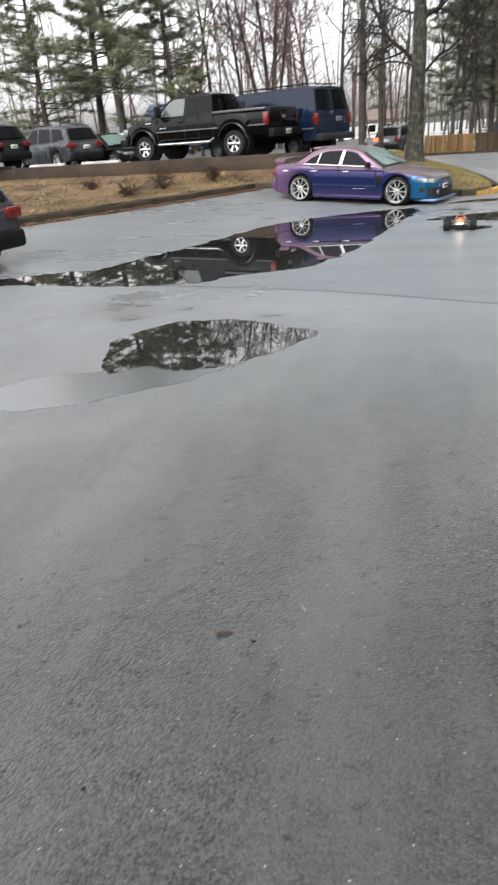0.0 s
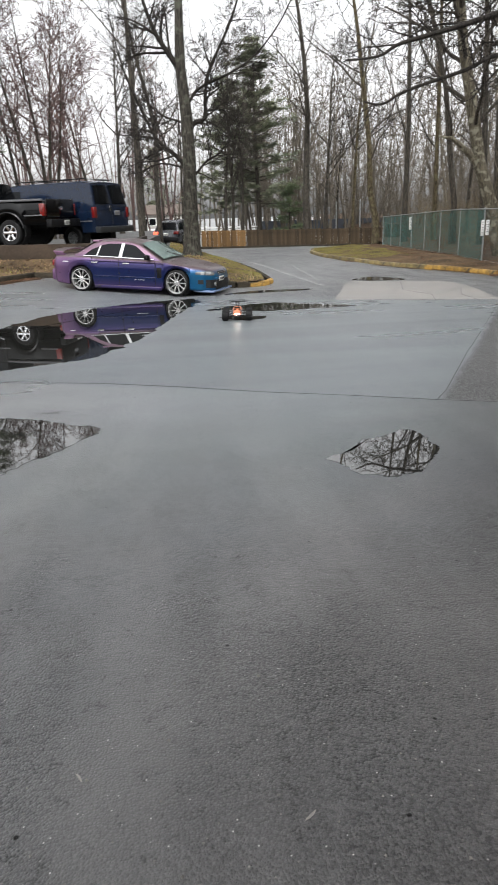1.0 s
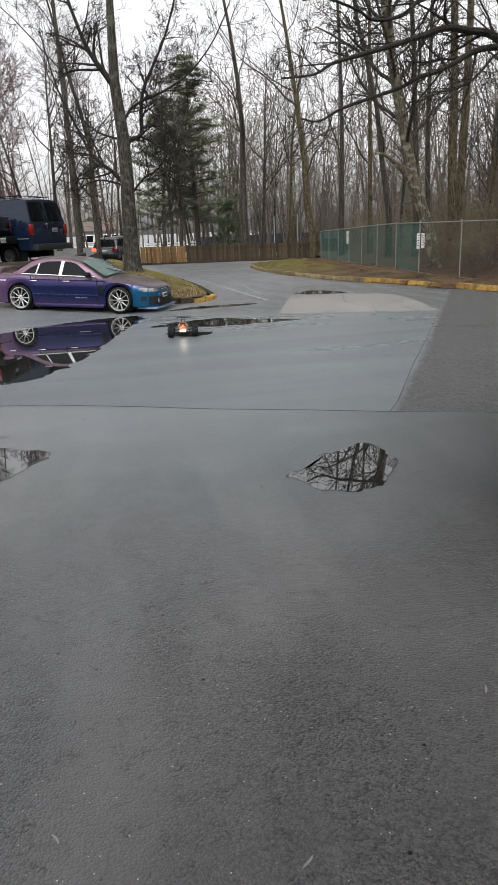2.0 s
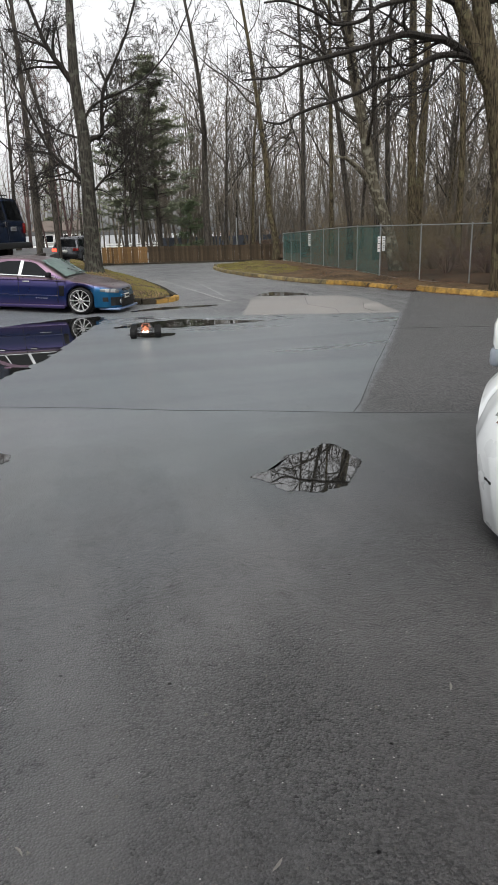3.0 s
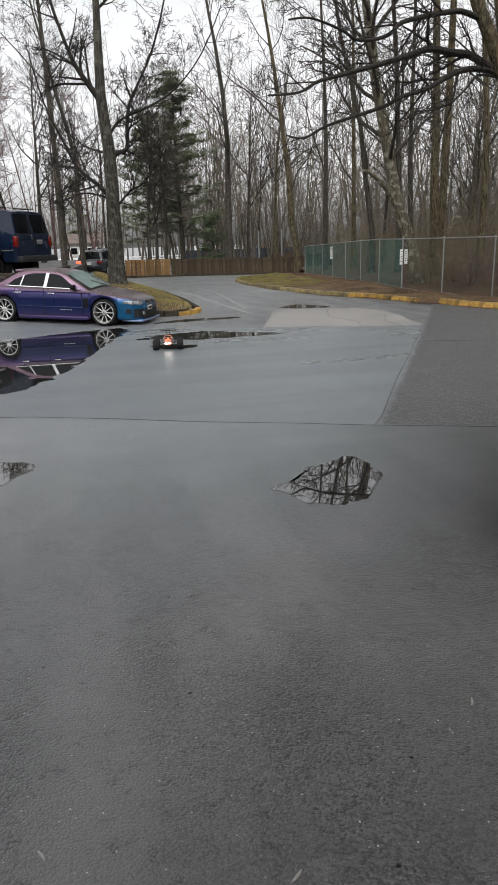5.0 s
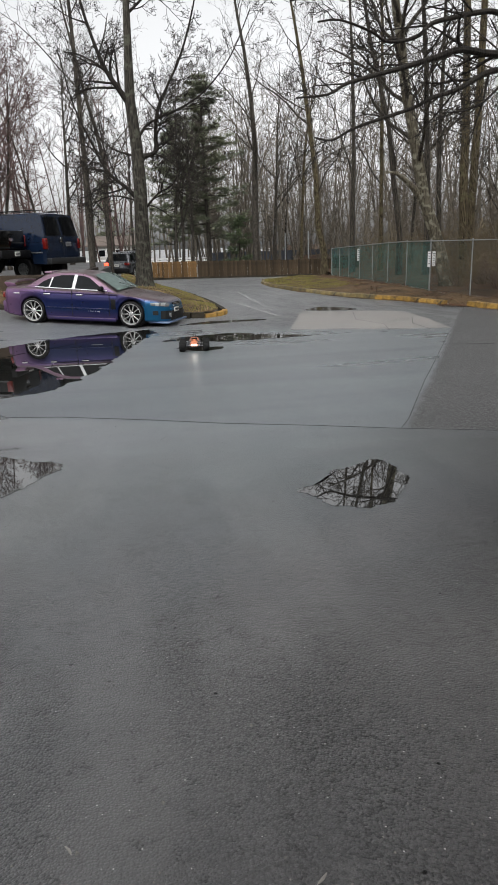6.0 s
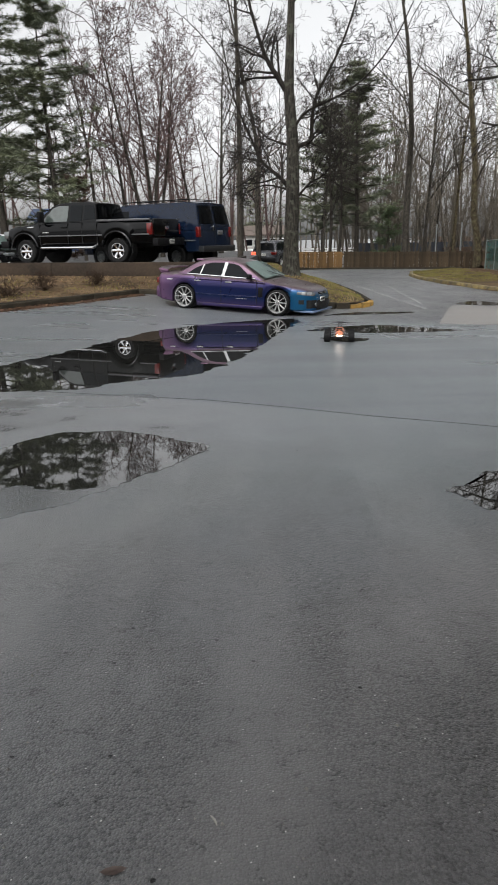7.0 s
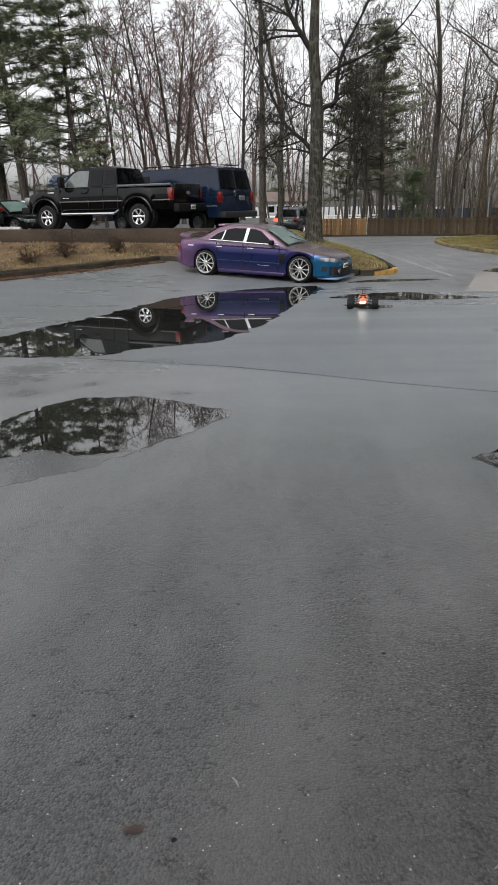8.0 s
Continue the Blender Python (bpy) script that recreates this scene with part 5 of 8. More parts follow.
# two massive straight trunks
BIG = "big trunks in the wood"
drawn_tree(1201, ((0.05, 0, 0.3), (0.0, 0, 1.9), (-0.12, 0, 4.2), (-0.15, 0, 6.4), (-0.26, 0, 8.5), (-0.34, 0, 10.5)), 0.20, 24, (M_WARMBARK, M_BARK), (15.29, 30.0, 0.1), "massive straight bare tree with reddish brown bark", 0.42, group=BIG)
drawn_tree(1211, ((-0.02, 0, 0.3), (0.0, 0, 1.9), (0.06, 0, 4.3), (0.1, 0, 6.5), (0.11, 0, 8.7), (0.11, 0, 10.8)), 0.195, 24, (M_WARMBARK, M_BARK), (15.99, 30.8, 0.1), "massive straight bare tree with reddish brown bark", 0.42, group=BIG)
GREYWOOD = "tall grey bare tree in the wood behind the fence"
for seed, line, radius, x, y, mat in (
        (1221, ((0, 0, 2.0), (-0.17, 0, 5.8), (-0.39, 0, 9.4), (-0.6, 0, 11.6)), 0.15, 15.5, 34.0, M_BARK),
        (1231, ((0, 0, 2.1), (0.05, 0, 6.7), (-0.1, 0, 11.5), (-0.27, 0, 14.4)), 0.17, 15.2, 44.0, M_BARK),
        (1241, ((0, 0, 2.1), (-0.08, 0, 7.4), (-0.15, 0, 11.1), (-0.25, 0, 13.9)), 0.14, 16.3, 42.0, M_WARMBARK),
        (1251, ((0, 0, 2.0), (-0.19, 0, 6.3), (-0.17, 0, 10.3), (-0.18, 0, 12.9)), 0.15, 18.05, 38.0, M_BARK),
        (1261, ((0.1, 0, 1.0), (-0.37, 0, 3.0), (-0.49, 0, 5.9), (-0.98, 0, 9.5), (-1.45, 0, 12.8), (-1.86, 0, 15.1)), 0.23, 15.16, 50.0, M_WARMBARK),
        (1271, ((0.1, 0, 2.0), (-0.33, 0, 4.7), (-0.64, 0, 7.1), (-1.23, 0, 9.3), (-1.65, 0, 10.7), (-1.92, 0, 12.1)), 0.15, 14.85, 36.0, M_BARK),
        (1281, ((0, 0, 2.3), (-0.01, 0, 4.4), (-0.11, 0, 6.0), (-0.28, 0, 7.9)), 0.14, 15.75, 27.0, M_WARMBARK)):
    drawn_tree(seed, line, radius, 20, (mat, M_BARK), (x, y, 0.1), GREYWOOD, 0.22, 12, group="grey trees in the wood")
for i, (x, y, k, turn) in enumerate(((15.4, 66, 1.0, 20), (17.1, 63, 0.95, 150), (18.7, 75, 1.1, 250), (10.2, 72, 1.0, 120))):
    plant(LIGHT[i % 3], x, y, -0.5, k, turn, (M_WARMBARK if i % 2 else M_BARK, M_BARK), "slender bare tree beyond the wooden fence", group="slender trees beyond the fence")
# trees added out of view on the right, to darken the asphalt's reflections
rngw = random.Random(78)
for i in range(16):
    plant(LIGHT[i % 3], 15.5 + 12 * rngw.random(), 13 - 24 * (i + rngw.random()) / 16, 0.5, rngw.uniform(0.9, 1.2), rngw.uniform(0, 360), (M_BARK, M_BARK),
          "bare leafless tree in the wood beside the parking area", group="trees in the wood")
rngw = random.Random(77)
for i in range(6):
    x, y = 19.5 + 9 * rngw.random() + i * 0.35, 19 + 30 * rngw.random()
    plant(LIGHT[i % 3], x, y, 0.2, rngw.uniform(0.65, 1.05), rngw.uniform(0, 360), (M_BARK if i % 2 else M_WARMBARK, M_BARK),
          "bare leafless tree in the wood behind the fence", group="trees in the wood")


def far_woods(seed, spots, mat, label, depth=3):
    wd = Wood(seed)
    r = wd.rng
    for x, y, z in spots:
        h = r.uniform(10, 19)
        pts = wd.path(Vector((x, y, z - 0.3)), Vector((r.uniform(-0.2, 0.2), r.uniform(-0.1, 0.1), 1)), h, 6, 0.09, 0.04)
        rad = r.uniform(0.06, 0.17)
        wd.limb(pts, [max(0.015, rad * (1 - 0.92 * k / 6)) for k in range(7)], 5)
        for k in range(11):
            t = 0.15 + 0.83 * (k + r.random()) / 11
            i = min(5, int(t * 6))
            wd.side(pts[i].lerp(pts[i + 1], t * 6 - i), (pts[i + 1] - pts[i]).normalized(), h * r.uniform(0.13, 0.28), rad * 0.32, 3, depth + 1, 0.013, 0.85, 0.05)
    return tagged(part_mesh("far_woods", wd.mesh("far_woods"), mat, smooth=False), label, "woods", kind="stuff")


rf = random.Random(5)
spots = []
for _ in range(380):
    t, dpt = rf.random(), rf.random()
    x = 17 + 40 * dpt + 10 * t
    y = 10 + 75 * t
    spots.append((x, y, 0.3))
far_woods(801, spots, M_FARBARK, "dense bare grey-brown wood behind the fence")
spots = [(18 + rf.uniform(-9, 30), 70 + rf.uniform(0, 50), -0.5) for _ in range(130)]
far_woods(802, spots, M_FARBARK, "bare wood beyond the wooden fence")
spots = [(rf.uniform(10, 27), 64 + rf.uniform(0, 36), -0.6) for _ in range(80)] + [(rf.uniform(-6, 10), 80 + rf.uniform(0, 20), -0.6) for _ in range(14)]
far_woods(806, spots, M_FARBARK, "slender bare trees beyond the wooden fence")
spots = [(rf.uniform(-75, 12), 130 + rf.uniform(0, 50), 0.5) for _ in range(60)]
far_woods(803, spots, M_FARBARK, "far line of bare trees beyond the houses", 2)
spots = [(rf.uniform(-48, -12), 52 + rf.uniform(0, 30), 1.0) for _ in range(40)] + [(rf.uniform(-14, 1.5), 58 + rf.uniform(0, 26), 0.6) for _ in range(34)]
far_woods(804, spots, M_REDTWIG, "bare reddish trees behind the upper lot")
# trees added behind the camera, met only by reflections
spots = [(rf.uniform(-70, 90), -30 - rf.uniform(0, 30), 0.6) for _ in range(50)]
far_woods(805, spots, M_FARBARK, "bare trees on the far side of the lot", 2)

# dense low growth further in
wd = Wood(910)
for _ in range(600):
    t, dpt = wd.rng.random(), wd.rng.random()
    x, y = 15 + 26 * dpt + 6 * t, 14 + 62 * t
    h = wd.rng.uniform(2.5, 7.5)
    pts = wd.path(Vector((x, y, 0)), Vector((wd.rng.uniform(-0.4, 0.4), wd.rng.uniform(-0.3, 0.3), 1)), h, 4, 0.14, 0.03)
    wd.limb(pts, [0.03, 0.025, 0.02, 0.015, 0.008], 4)
    for k in range(7):
        i = 1 + k % 3
        wd.side(pts[i], (pts[i + 1] - pts[i]).normalized(), h * 0.3, 0.012, 4, 5, 0.008, 0.8, 0.05)
tagged(part_mesh("thicket", wd.mesh("thicket"), M_FARBARK, smooth=False), "dense brown thicket deep in the bare wood", "undergrowth", kind="stuff")

# brambles and saplings under the trees
wd = Wood(900)
for _ in range(560):
    t = wd.rng.random()
    x, y = 12.2 + 3.6 * t + wd.rng.uniform(0.2, 9), 14 + 33 * t + wd.rng.uniform(-3, 3)
    if x < 12.3 and y < 19:
        continue
    wd.grow(Vector((x, y, 0.1)), Vector((wd.rng.uniform(-0.6, 0.6), wd.rng.uniform(-0.6, 0.6), 1)), wd.rng.uniform(0.8, 2.8), 0.014, 3, 5, 0.006, 0.8, 0.02)
tagged(part_mesh("undergrowth", wd.mesh("undergrowth"), M_BRAMBLE, smooth=False), "tangled bare brambles and saplings behind the fence", "undergrowth", kind="stuff")

# ---- vehicles ----


def interp(x, table):
    if x <= table[0][0]:
        return table[0][1]
    for (a, va), (b, vb) in zip(table, table[1:]):
        if x <= b:
            t = (x - a) / (b - a)
            t = t * t * (3 - 2 * t) * 0.5 + t * 0.5
            return va + (vb - va) * t
    return table[-1][1]


def car_shell(top, width, sill, wheels, arch_r, wheel_z, tuck=0.05, crown=0.03, flare=0.0, step=0.05, lean=0.0):
    """The lower body: stations along the length, with wheel openings cut in the lower edge."""
    x0, x1 = top[0][0], top[-1][0]
    xs = set(np.round(np.linspace(x0, x1, int((x1 - x0) / step) + 1), 3))
    for wx in wheels:
        for k in range(25):
            xs.add(round(wx - arch_r * math.cos(math.pi * k / 24), 4))
    bm, rows = bmesh.new(), []
    for x in sorted(xs):
        zt, w, zb = interp(x, top), interp(x, width), interp(x, sill)
        lip = 0.0
        for wx in wheels:
            if abs(x - wx) <= arch_r:
                zb = max(zb, wheel_z + math.sqrt(max(0, arch_r ** 2 - (x - wx) ** 2)))
            lip = max(lip, flare * sstep(arch_r * 1.35, arch_r * 0.95, abs(x - wx)))
        zb = min(zb, zt - 0.06)
        h = zt - zb
        half = [(0.0, zb + 0.02), (w * 0.93 - 0.10, zb + 0.02), (w - tuck - 0.02 + lip, zb), (w - tuck + 0.01 + lip, zb + 0.03), (w - tuck * 0.3 + lip, zb + h * 0.35), (w + lip * 0.6, zb + h * 0.62),
                (w - 0.012 - lean * 0.4, zb + h * 0.80), (w - 0.035 - lean * 0.8, zb + h * 0.92), (w - 0.085 - lean, zt - 0.008), (w - 0.16 - lean, zt + 0.006), (w * 0.5, zt + crown * 0.75), (0.0, zt + crown)]
        ring = [bm.verts.new((x, y, z)) for y, z in half] + [bm.verts.new((x, -y, z)) for y, z in half[-2:0:-1]]
        rows.append(ring)
    n = len(rows[0])
    for a, b in zip(rows, rows[1:]):
        for i in range(n):
            bm.faces.new((a[i], a[(i + 1) % n], b[(i + 1) % n], b[i]))
    bm.faces.new(rows[0])
    bm.faces.new(rows[-1][::-1])
    return bm


def shell_patch(root, name, tables, span, zs, mat, label="", off=0.008, sides=(1, -1), taper=0.0):
    """A lens or trim lying on the side and corner of a lower body, following its curve."""
    top, width, sill, tuck, lean = tables
    for s in sides:
        bm, grid = bmesh.new(), []
        for i in range(13):
            x = span[0] + (span[1] - span[0]) * i / 12
            zt, w, zb = interp(x, top), interp(x, width), interp(x, sill)
            h = zt - zb
            line = [(zb + 0.03, w - tuck + 0.01), (zb + h * 0.35, w - tuck * 0.3), (zb + h * 0.62, w), (zb + h * 0.80, w - 0.012 - lean * 0.4), (zb + h * 0.92, w - 0.035 - lean * 0.8), (zt - 0.008, w - 0.085 - lean), (zt + 0.006, w - 0.16 - lean)]
            lo, hi = zs[0] + taper * (1 - i / 12), min(zs[1] - taper * (1 - i / 12) * 0.4, zt - 0.01)
            row = []
            for j in range(6):
                z = lo + (hi - lo) * j / 5
                y = line[-1][1]
                for (za, ya), (zc, yc) in zip(line, line[1:]):
                    if z <= zc:
                        y = ya + (yc - ya) * (z - za) / (zc - za)
                        break
                row.append(bm.verts.new((x + off * 0.6, s * (y + off), z + off * 0.5)))
            grid.append(row)
        for p, q in zip(grid, grid[1:]):
            for j in range(5):
                bm.faces.new((p[j], p[j + 1], q[j + 1], q[j]))
        bmesh.ops.recalc_face_normals(bm, faces=bm.faces)
        bmesh.ops.solidify(bm, geom=bm.faces[:], thickness=0.012)
        part(name, bm, mat, root, label)


def cabin_shell(profile, belt, wb, wr, roof_crown=0.05):
    """The glasshouse: profile is (x, z) from the screen's foot over the roof to the rear; sides lean in with height."""
    zmax = max(z for _, z in profile)
    pts = []
    for (xa, za), (xb, zb) in zip(profile, profile[1:]):
        for k in range(6):
            t = k / 6
            pts.append((xa + (xb - xa) * t, za + (zb - za) * t))
    pts.append(profile[-1])
    bm, rows = bmesh.new(), []
    for x, z in pts:
        v = min(1, max(0, (z - belt) / (zmax - belt)))
        w = wb + (wr - wb) * v
        side = [(w, z - 0.03), (w - 0.03, z - 0.005), (w - 0.09, z + 0.012), (w * 0.5, z + roof_crown * 0.8), (0, z + roof_crown)]
        base_w = wb
        half = [(base_w, belt - 0.06)] + side
        rows.append([bm.verts.new((x, y, zz)) for y, zz in half] + [bm.verts.new((x, -y, zz)) for y, zz in half[-2::-1]])
    n = len(rows[0])
    for a, b in zip(rows, rows[1:]):
        for i in range(n - 1):
            bm.faces.new((a[i], a[i + 1], b[i + 1], b[i]))
    bm.faces.new(rows[0])
    bm.faces.new(rows[-1][::-1])
    return bm


def side_y(z, belt, zmax, wb, wr):
    return wb + (wr - wb) * min(1, max(0, (z + 0.03 - belt) / (zmax - belt)))


def side_pane(root, poly, belt, zmax, wb, wr, mat, name="window", label="", proud=0.006, sides=(1, -1)):
    """A pane (or trim) lying just proud of the leaning side."""
    for s in sides:
        bm = bmesh.new()
        a = [bm.verts.new((x, s * (side_y(z, belt, zmax, wb, wr) + proud), z)) for x, z in poly]
        b = [bm.verts.new((x, s * (side_y(z, belt, zmax, wb, wr) - 0.02), z)) for x, z in poly]
        bm.faces.new(a)
        bm.faces.new(b[::-1])
        n = len(poly)
        for i in range(n):
            bm.faces.new((a[i], a[(i + 1) % n], b[(i + 1) % n], b[i]))
        part(name, bm, mat, root, label, smooth=False)


def flat_pane(root, corners, mat, name, label="", thick=0.02, off=0.012):
    """A pane through four corners, set proud along its normal."""
    c = [Vector(p) for p in corners]
    nrm = (c[1] - c[0]).cross(c[3] - c[0]).normalized()
    if nrm.z < 0:
        nrm, off = -nrm, -off
    bm = bmesh.new()
    grid_a = []
    for i in range(5):
        row = []
        for j in range(7):
            u, v = j / 6, i / 4
            p = c[0].lerp(c[1], u).lerp(c[3].lerp(c[2], u), v)
            bow = 0.035 * (1 - (2 * u - 1) ** 2)
            row.append(bm.verts.new(p + nrm * (off + bow)))
        grid_a.append(row)
    for i in range(4):
        for j in range(6):
            bm.faces.new((grid_a[i][j], grid_a[i][j + 1], grid_a[i + 1][j + 1], grid_a[i + 1][j]))
    bmesh.ops.solidify(bm, geom=bm.faces[:], thickness=thick)
    return part(name, bm, mat, root, label)


def wheel(root, x, y, z, radius, width, rim, spokes, rim_mat, spoke_w=0.03, dish=0.03, steer=0.0, hub=0.06, label=""):
    """Tyre with rounded shoulders, rim with barrel, spokes and hub; y below zero is the other side."""
    s = 1 if y > 0 else -1
    hold = new("wheel")
    hold.parent = root
    hold.matrix_basis = pose(x, y, z, 0, 0, steer + (0 if s > 0 else 180))
    if label:
        hold["label"] = label
    bm = bmesh.new()
    w = width / 2
    add_lathe(bm, [(rim * 0.97, -w), (radius * 0.9, -w * 1.05), (radius * 0.985, -w * 0.8), (radius, -w * 0.3), (radius, w * 0.3), (radius * 0.985, w * 0.8), (radius * 0.9, w * 1.05), (rim * 0.97, w)], sides=40)
    part("tyre", bm, M_RUBBER, hold)
    bm = bmesh.new()
    add_lathe(bm, [(rim, w * 0.98), (rim * 1.02, w * 1.06), (rim * 0.95, w * 1.06), (rim * 0.90, w * 0.75), (rim * 0.88, -w * 0.9), (rim * 0.97, -w * 0.9)], sides=40)
    rim_ob = part("rim", bm, rim_mat, hold)
    bm = bmesh.new()
    add_lathe(bm, [(0.001, -w * 0.2), (rim * 0.85, -w * 0.2), (rim * 0.85, -w * 0.25), (0.001, -w * 0.25)], sides=24)
    part("brake_disc", bm, M_BLACKPLASTIC, hold)
    face = w * 0.85
    for k in range(spokes):
        bm = bmesh.new()
        a = 2 * math.pi * k / spokes
        m = Matrix.Rotation(a, 4, "Y")
        r0, r1 = hub * 0.6, rim * 0.94
        pr = []
        for r, hw, o in ((r0, spoke_w * 0.55, face - dish), (r1 * 0.55, spoke_w * 0.42, face - dish * 0.4), (r1, spoke_w * 0.55, face)):
            pr.append([bm.verts.new(m @ Vector((r, o + oo, ww))) for ww, oo in ((-hw, -0.03), (-hw, 0), (-hw * 0.4, 0.008), (hw * 0.4, 0.008), (hw, 0), (hw, -0.03))])
        for p, q in zip(pr, pr[1:]):
            for i in range(6):
                bm.faces.new((p[i], p[(i + 1) % 6], q[(i + 1) % 6], q[i]))
        bm.faces.new(pr[-1])
        bm.faces.new(pr[0][::-1])
        part("spoke", bm, rim_mat, hold)
    bm = bmesh.new()
    add_lathe(bm, [(0.001, face - dish + 0.012), (hub * 0.75, face - dish + 0.012), (hub, face - dish), (hub, face - dish - 0.04), (0.001, face - dish - 0.04)], sides=20)
    part("hub_cap", bm, rim_mat, hold)
    return hold


def well(root, x, half, radius, z):
    """Dark wheel housings so that no daylight shows through the arches."""
    for s in (1, -1):
        bm = bmesh.new()
        add_lathe(bm, [(0.02, s * (half - 0.40)), (radius, s * (half - 0.40)), (radius, s * (half - 0.07)), (radius - 0.01, s * (half - 0.07)), (radius - 0.01, s * (half - 0.38)), (0.02, s * (half - 0.38))], sides=28,
                  m=Matrix.Translation((x, 0, z)))
        part("wheel_housing", bm, M_SHADOWGAP, root)


def box_part(root, name, lo, hi, mat, label="", bevel=0.01, m=None):
    bm = bmesh.new()
    add_box(bm, lo, hi, bevel, m)
    return part(name, bm, mat, root, label)


def both(root, name, lo, hi, mat, label="", bevel=0.01):
    for s in (1, -1):
        box_part(root, name, (lo[0], s * lo[1], lo[2]), (hi[0], s * hi[1], hi[2]), mat, label, bevel)


def mirror_arm(root, x, y, z, mat, size=(0.10, 0.20, 0.14)):
    for s in (1, -1):
        bm = bmesh.new()
        add_box(bm, (x - size[0] / 2, s * y, z - size[2] / 2), (x + size[0] / 2, s * (y + size[1]), z + size[2] / 2), 0.04)
        add_box(bm, (x - 0.02, s * (y - 0.06), z - size[2] / 2 - 0.01), (x + 0.03, s * (y + 0.03), z - size[2] / 2 + 0.03), 0.008)
        part("wing_mirror", bm, mat, root)


def bars(root, x, y0, y1, z0, z1, rows, mat, name="plate_bar", axis="x", flip=1):
    """Unreadable writing as plain bars."""
    n = rows
    for k in range(n):
        a = y0 + (y1 - y0) * (k + 0.15) / n
        b = y0 + (y1 - y0) * (k + 0.75) / n
        box_part(root, name, (x, a, z0), (x + 0.004 * flip, b, z1), mat, bevel=0)


def sedan(m):
    """The lowered colour-shift saloon."""
    root = tagged(new("car"), "lowered saloon in purple-to-teal colour-shift paint with silver wheels", "car")
    FX, RX, WZ = 1.3175, -1.3175, 0.315
    top = [(-2.19, 0.60), (-2.17, 0.78), (-2.12, 0.86), (-2.0, 0.885), (-1.5, 0.885), (-0.5, 0.86), (0.6, 0.835), (0.95, 0.82), (1.4, 0.765), (1.85, 0.69), (2.05, 0.64), (2.15, 0.59), (2.21, 0.49)]
    width = [(-2.19, 0.64), (-2.15, 0.74), (-2.04, 0.82), (-1.6, 0.865), (0, 0.872), (1.3, 0.865), (1.7, 0.83), (1.97, 0.74), (2.11, 0.63), (2.21, 0.45)]
    sill = [(-2.19, 0.30), (-2.12, 0.21), (-1.7, 0.165), (1.7, 0.15), (2.02, 0.14), (2.21, 0.16)]
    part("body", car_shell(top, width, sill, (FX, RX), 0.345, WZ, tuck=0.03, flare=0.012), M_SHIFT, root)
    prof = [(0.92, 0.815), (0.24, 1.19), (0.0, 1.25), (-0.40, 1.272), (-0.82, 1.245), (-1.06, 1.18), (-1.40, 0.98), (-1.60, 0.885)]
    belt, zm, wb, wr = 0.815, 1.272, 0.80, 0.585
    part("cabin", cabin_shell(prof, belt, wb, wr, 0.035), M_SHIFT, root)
    side_pane(root, [(0.58, 0.862), (-0.195, 0.882), (-0.155, 1.19), (0.0, 1.185), (0.17, 1.145)], belt, zm, wb, wr, M_TINT, "front_window")
    side_pane(root, [(-0.275, 0.884), (-0.87, 0.898), (-0.80, 1.145), (-0.60, 1.19), (-0.23, 1.20)], belt, zm, wb, wr, M_TINT, "rear_window")
    side_pane(root, [(-0.905, 0.90), (-1.24, 0.91), (-1.06, 1.04), (-0.84, 1.13)], belt, zm, wb, wr, M_TINT, "quarter_window")
    side_pane(root, [(-0.195, 0.865), (-0.275, 0.866), (-0.235, 1.213), (-0.15, 1.21)], belt, zm, wb, wr, M_SILVERTRIM, "pillar_cover", "bright silver pillar cover", 0.008)
    side_pane(root, [(0.68, 0.845), (-1.27, 0.892), (-1.27, 0.906), (0.68, 0.861)], belt, zm, wb, wr, M_SILVERTRIM, "belt_trim", "thin bright belt trim", 0.012)
    side_pane(root, [(-0.875, 0.898), (-0.905, 0.898), (-0.84, 1.135), (-0.81, 1.145)], belt, zm, wb, wr, M_SILVERTRIM, "window_divider", "", 0.009)
    flat_pane(root, [(0.93, 0.70, 0.855), (0.93, -0.70, 0.855), (0.28, -0.56, 1.20), (0.28, 0.56, 1.20)], M_SCREEN, "windscreen", "pale reflecting windscreen", 0.015, -0.02)
    flat_pane(root, [(-1.08, 0.53, 1.185), (-1.08, -0.53, 1.185), (-1.56, -0.64, 0.925), (-1.56, 0.64, 0.925)], M_TINT, "rear_screen", "", 0.015, -0.02)
    # panel gaps, handles, side trim
    for x, z0, z1 in ((0.76, 0.24, 0.83), (-0.23, 0.22, 0.85), (-0.98, 0.62, 0.86)):
        for s in (1, -1):
            bm = bmesh.new()
            add_box(bm, (x - 0.004, s * 0.845, z0), (x + 0.004, s * 0.8735, z1), 0)
            part("door_gap", bm, M_SHADOWGAP, root)
    for x in (-0.02, -0.90):
        both(root, "door_handle", (x - 0.09, 0.86, 0.725), (x + 0.09, 0.888, 0.757), M_CHROME, "bright chrome door handle", 0.01)
    both(root, "side_marker", (-1.82, 0.85, 0.725), (-1.66, 0.872, 0.75), M_SILVERTRIM, "bright rear side trim", 0.006)
    both(root, "side_skirt", (-0.93, 0.83, 0.115), (0.93, 0.885, 0.20), M_SHIFT, "", 0.025)
    both(root, "door_crease", (-0.96, 0.855, 0.405), (0.78, 0.881, 0.43), M_SHIFT, "pressed crease along the doors", 0.010)
    both(root, "shoulder_crease", (-1.66, 0.845, 0.775), (0.95, 0.8765, 0.787), M_SHIFT, "", 0.005)
    both(root, "fender_vent", (0.80, 0.855, 0.42), (0.93, 0.876, 0.66), M_BLACKPLASTIC, "black fender vent", 0.012)
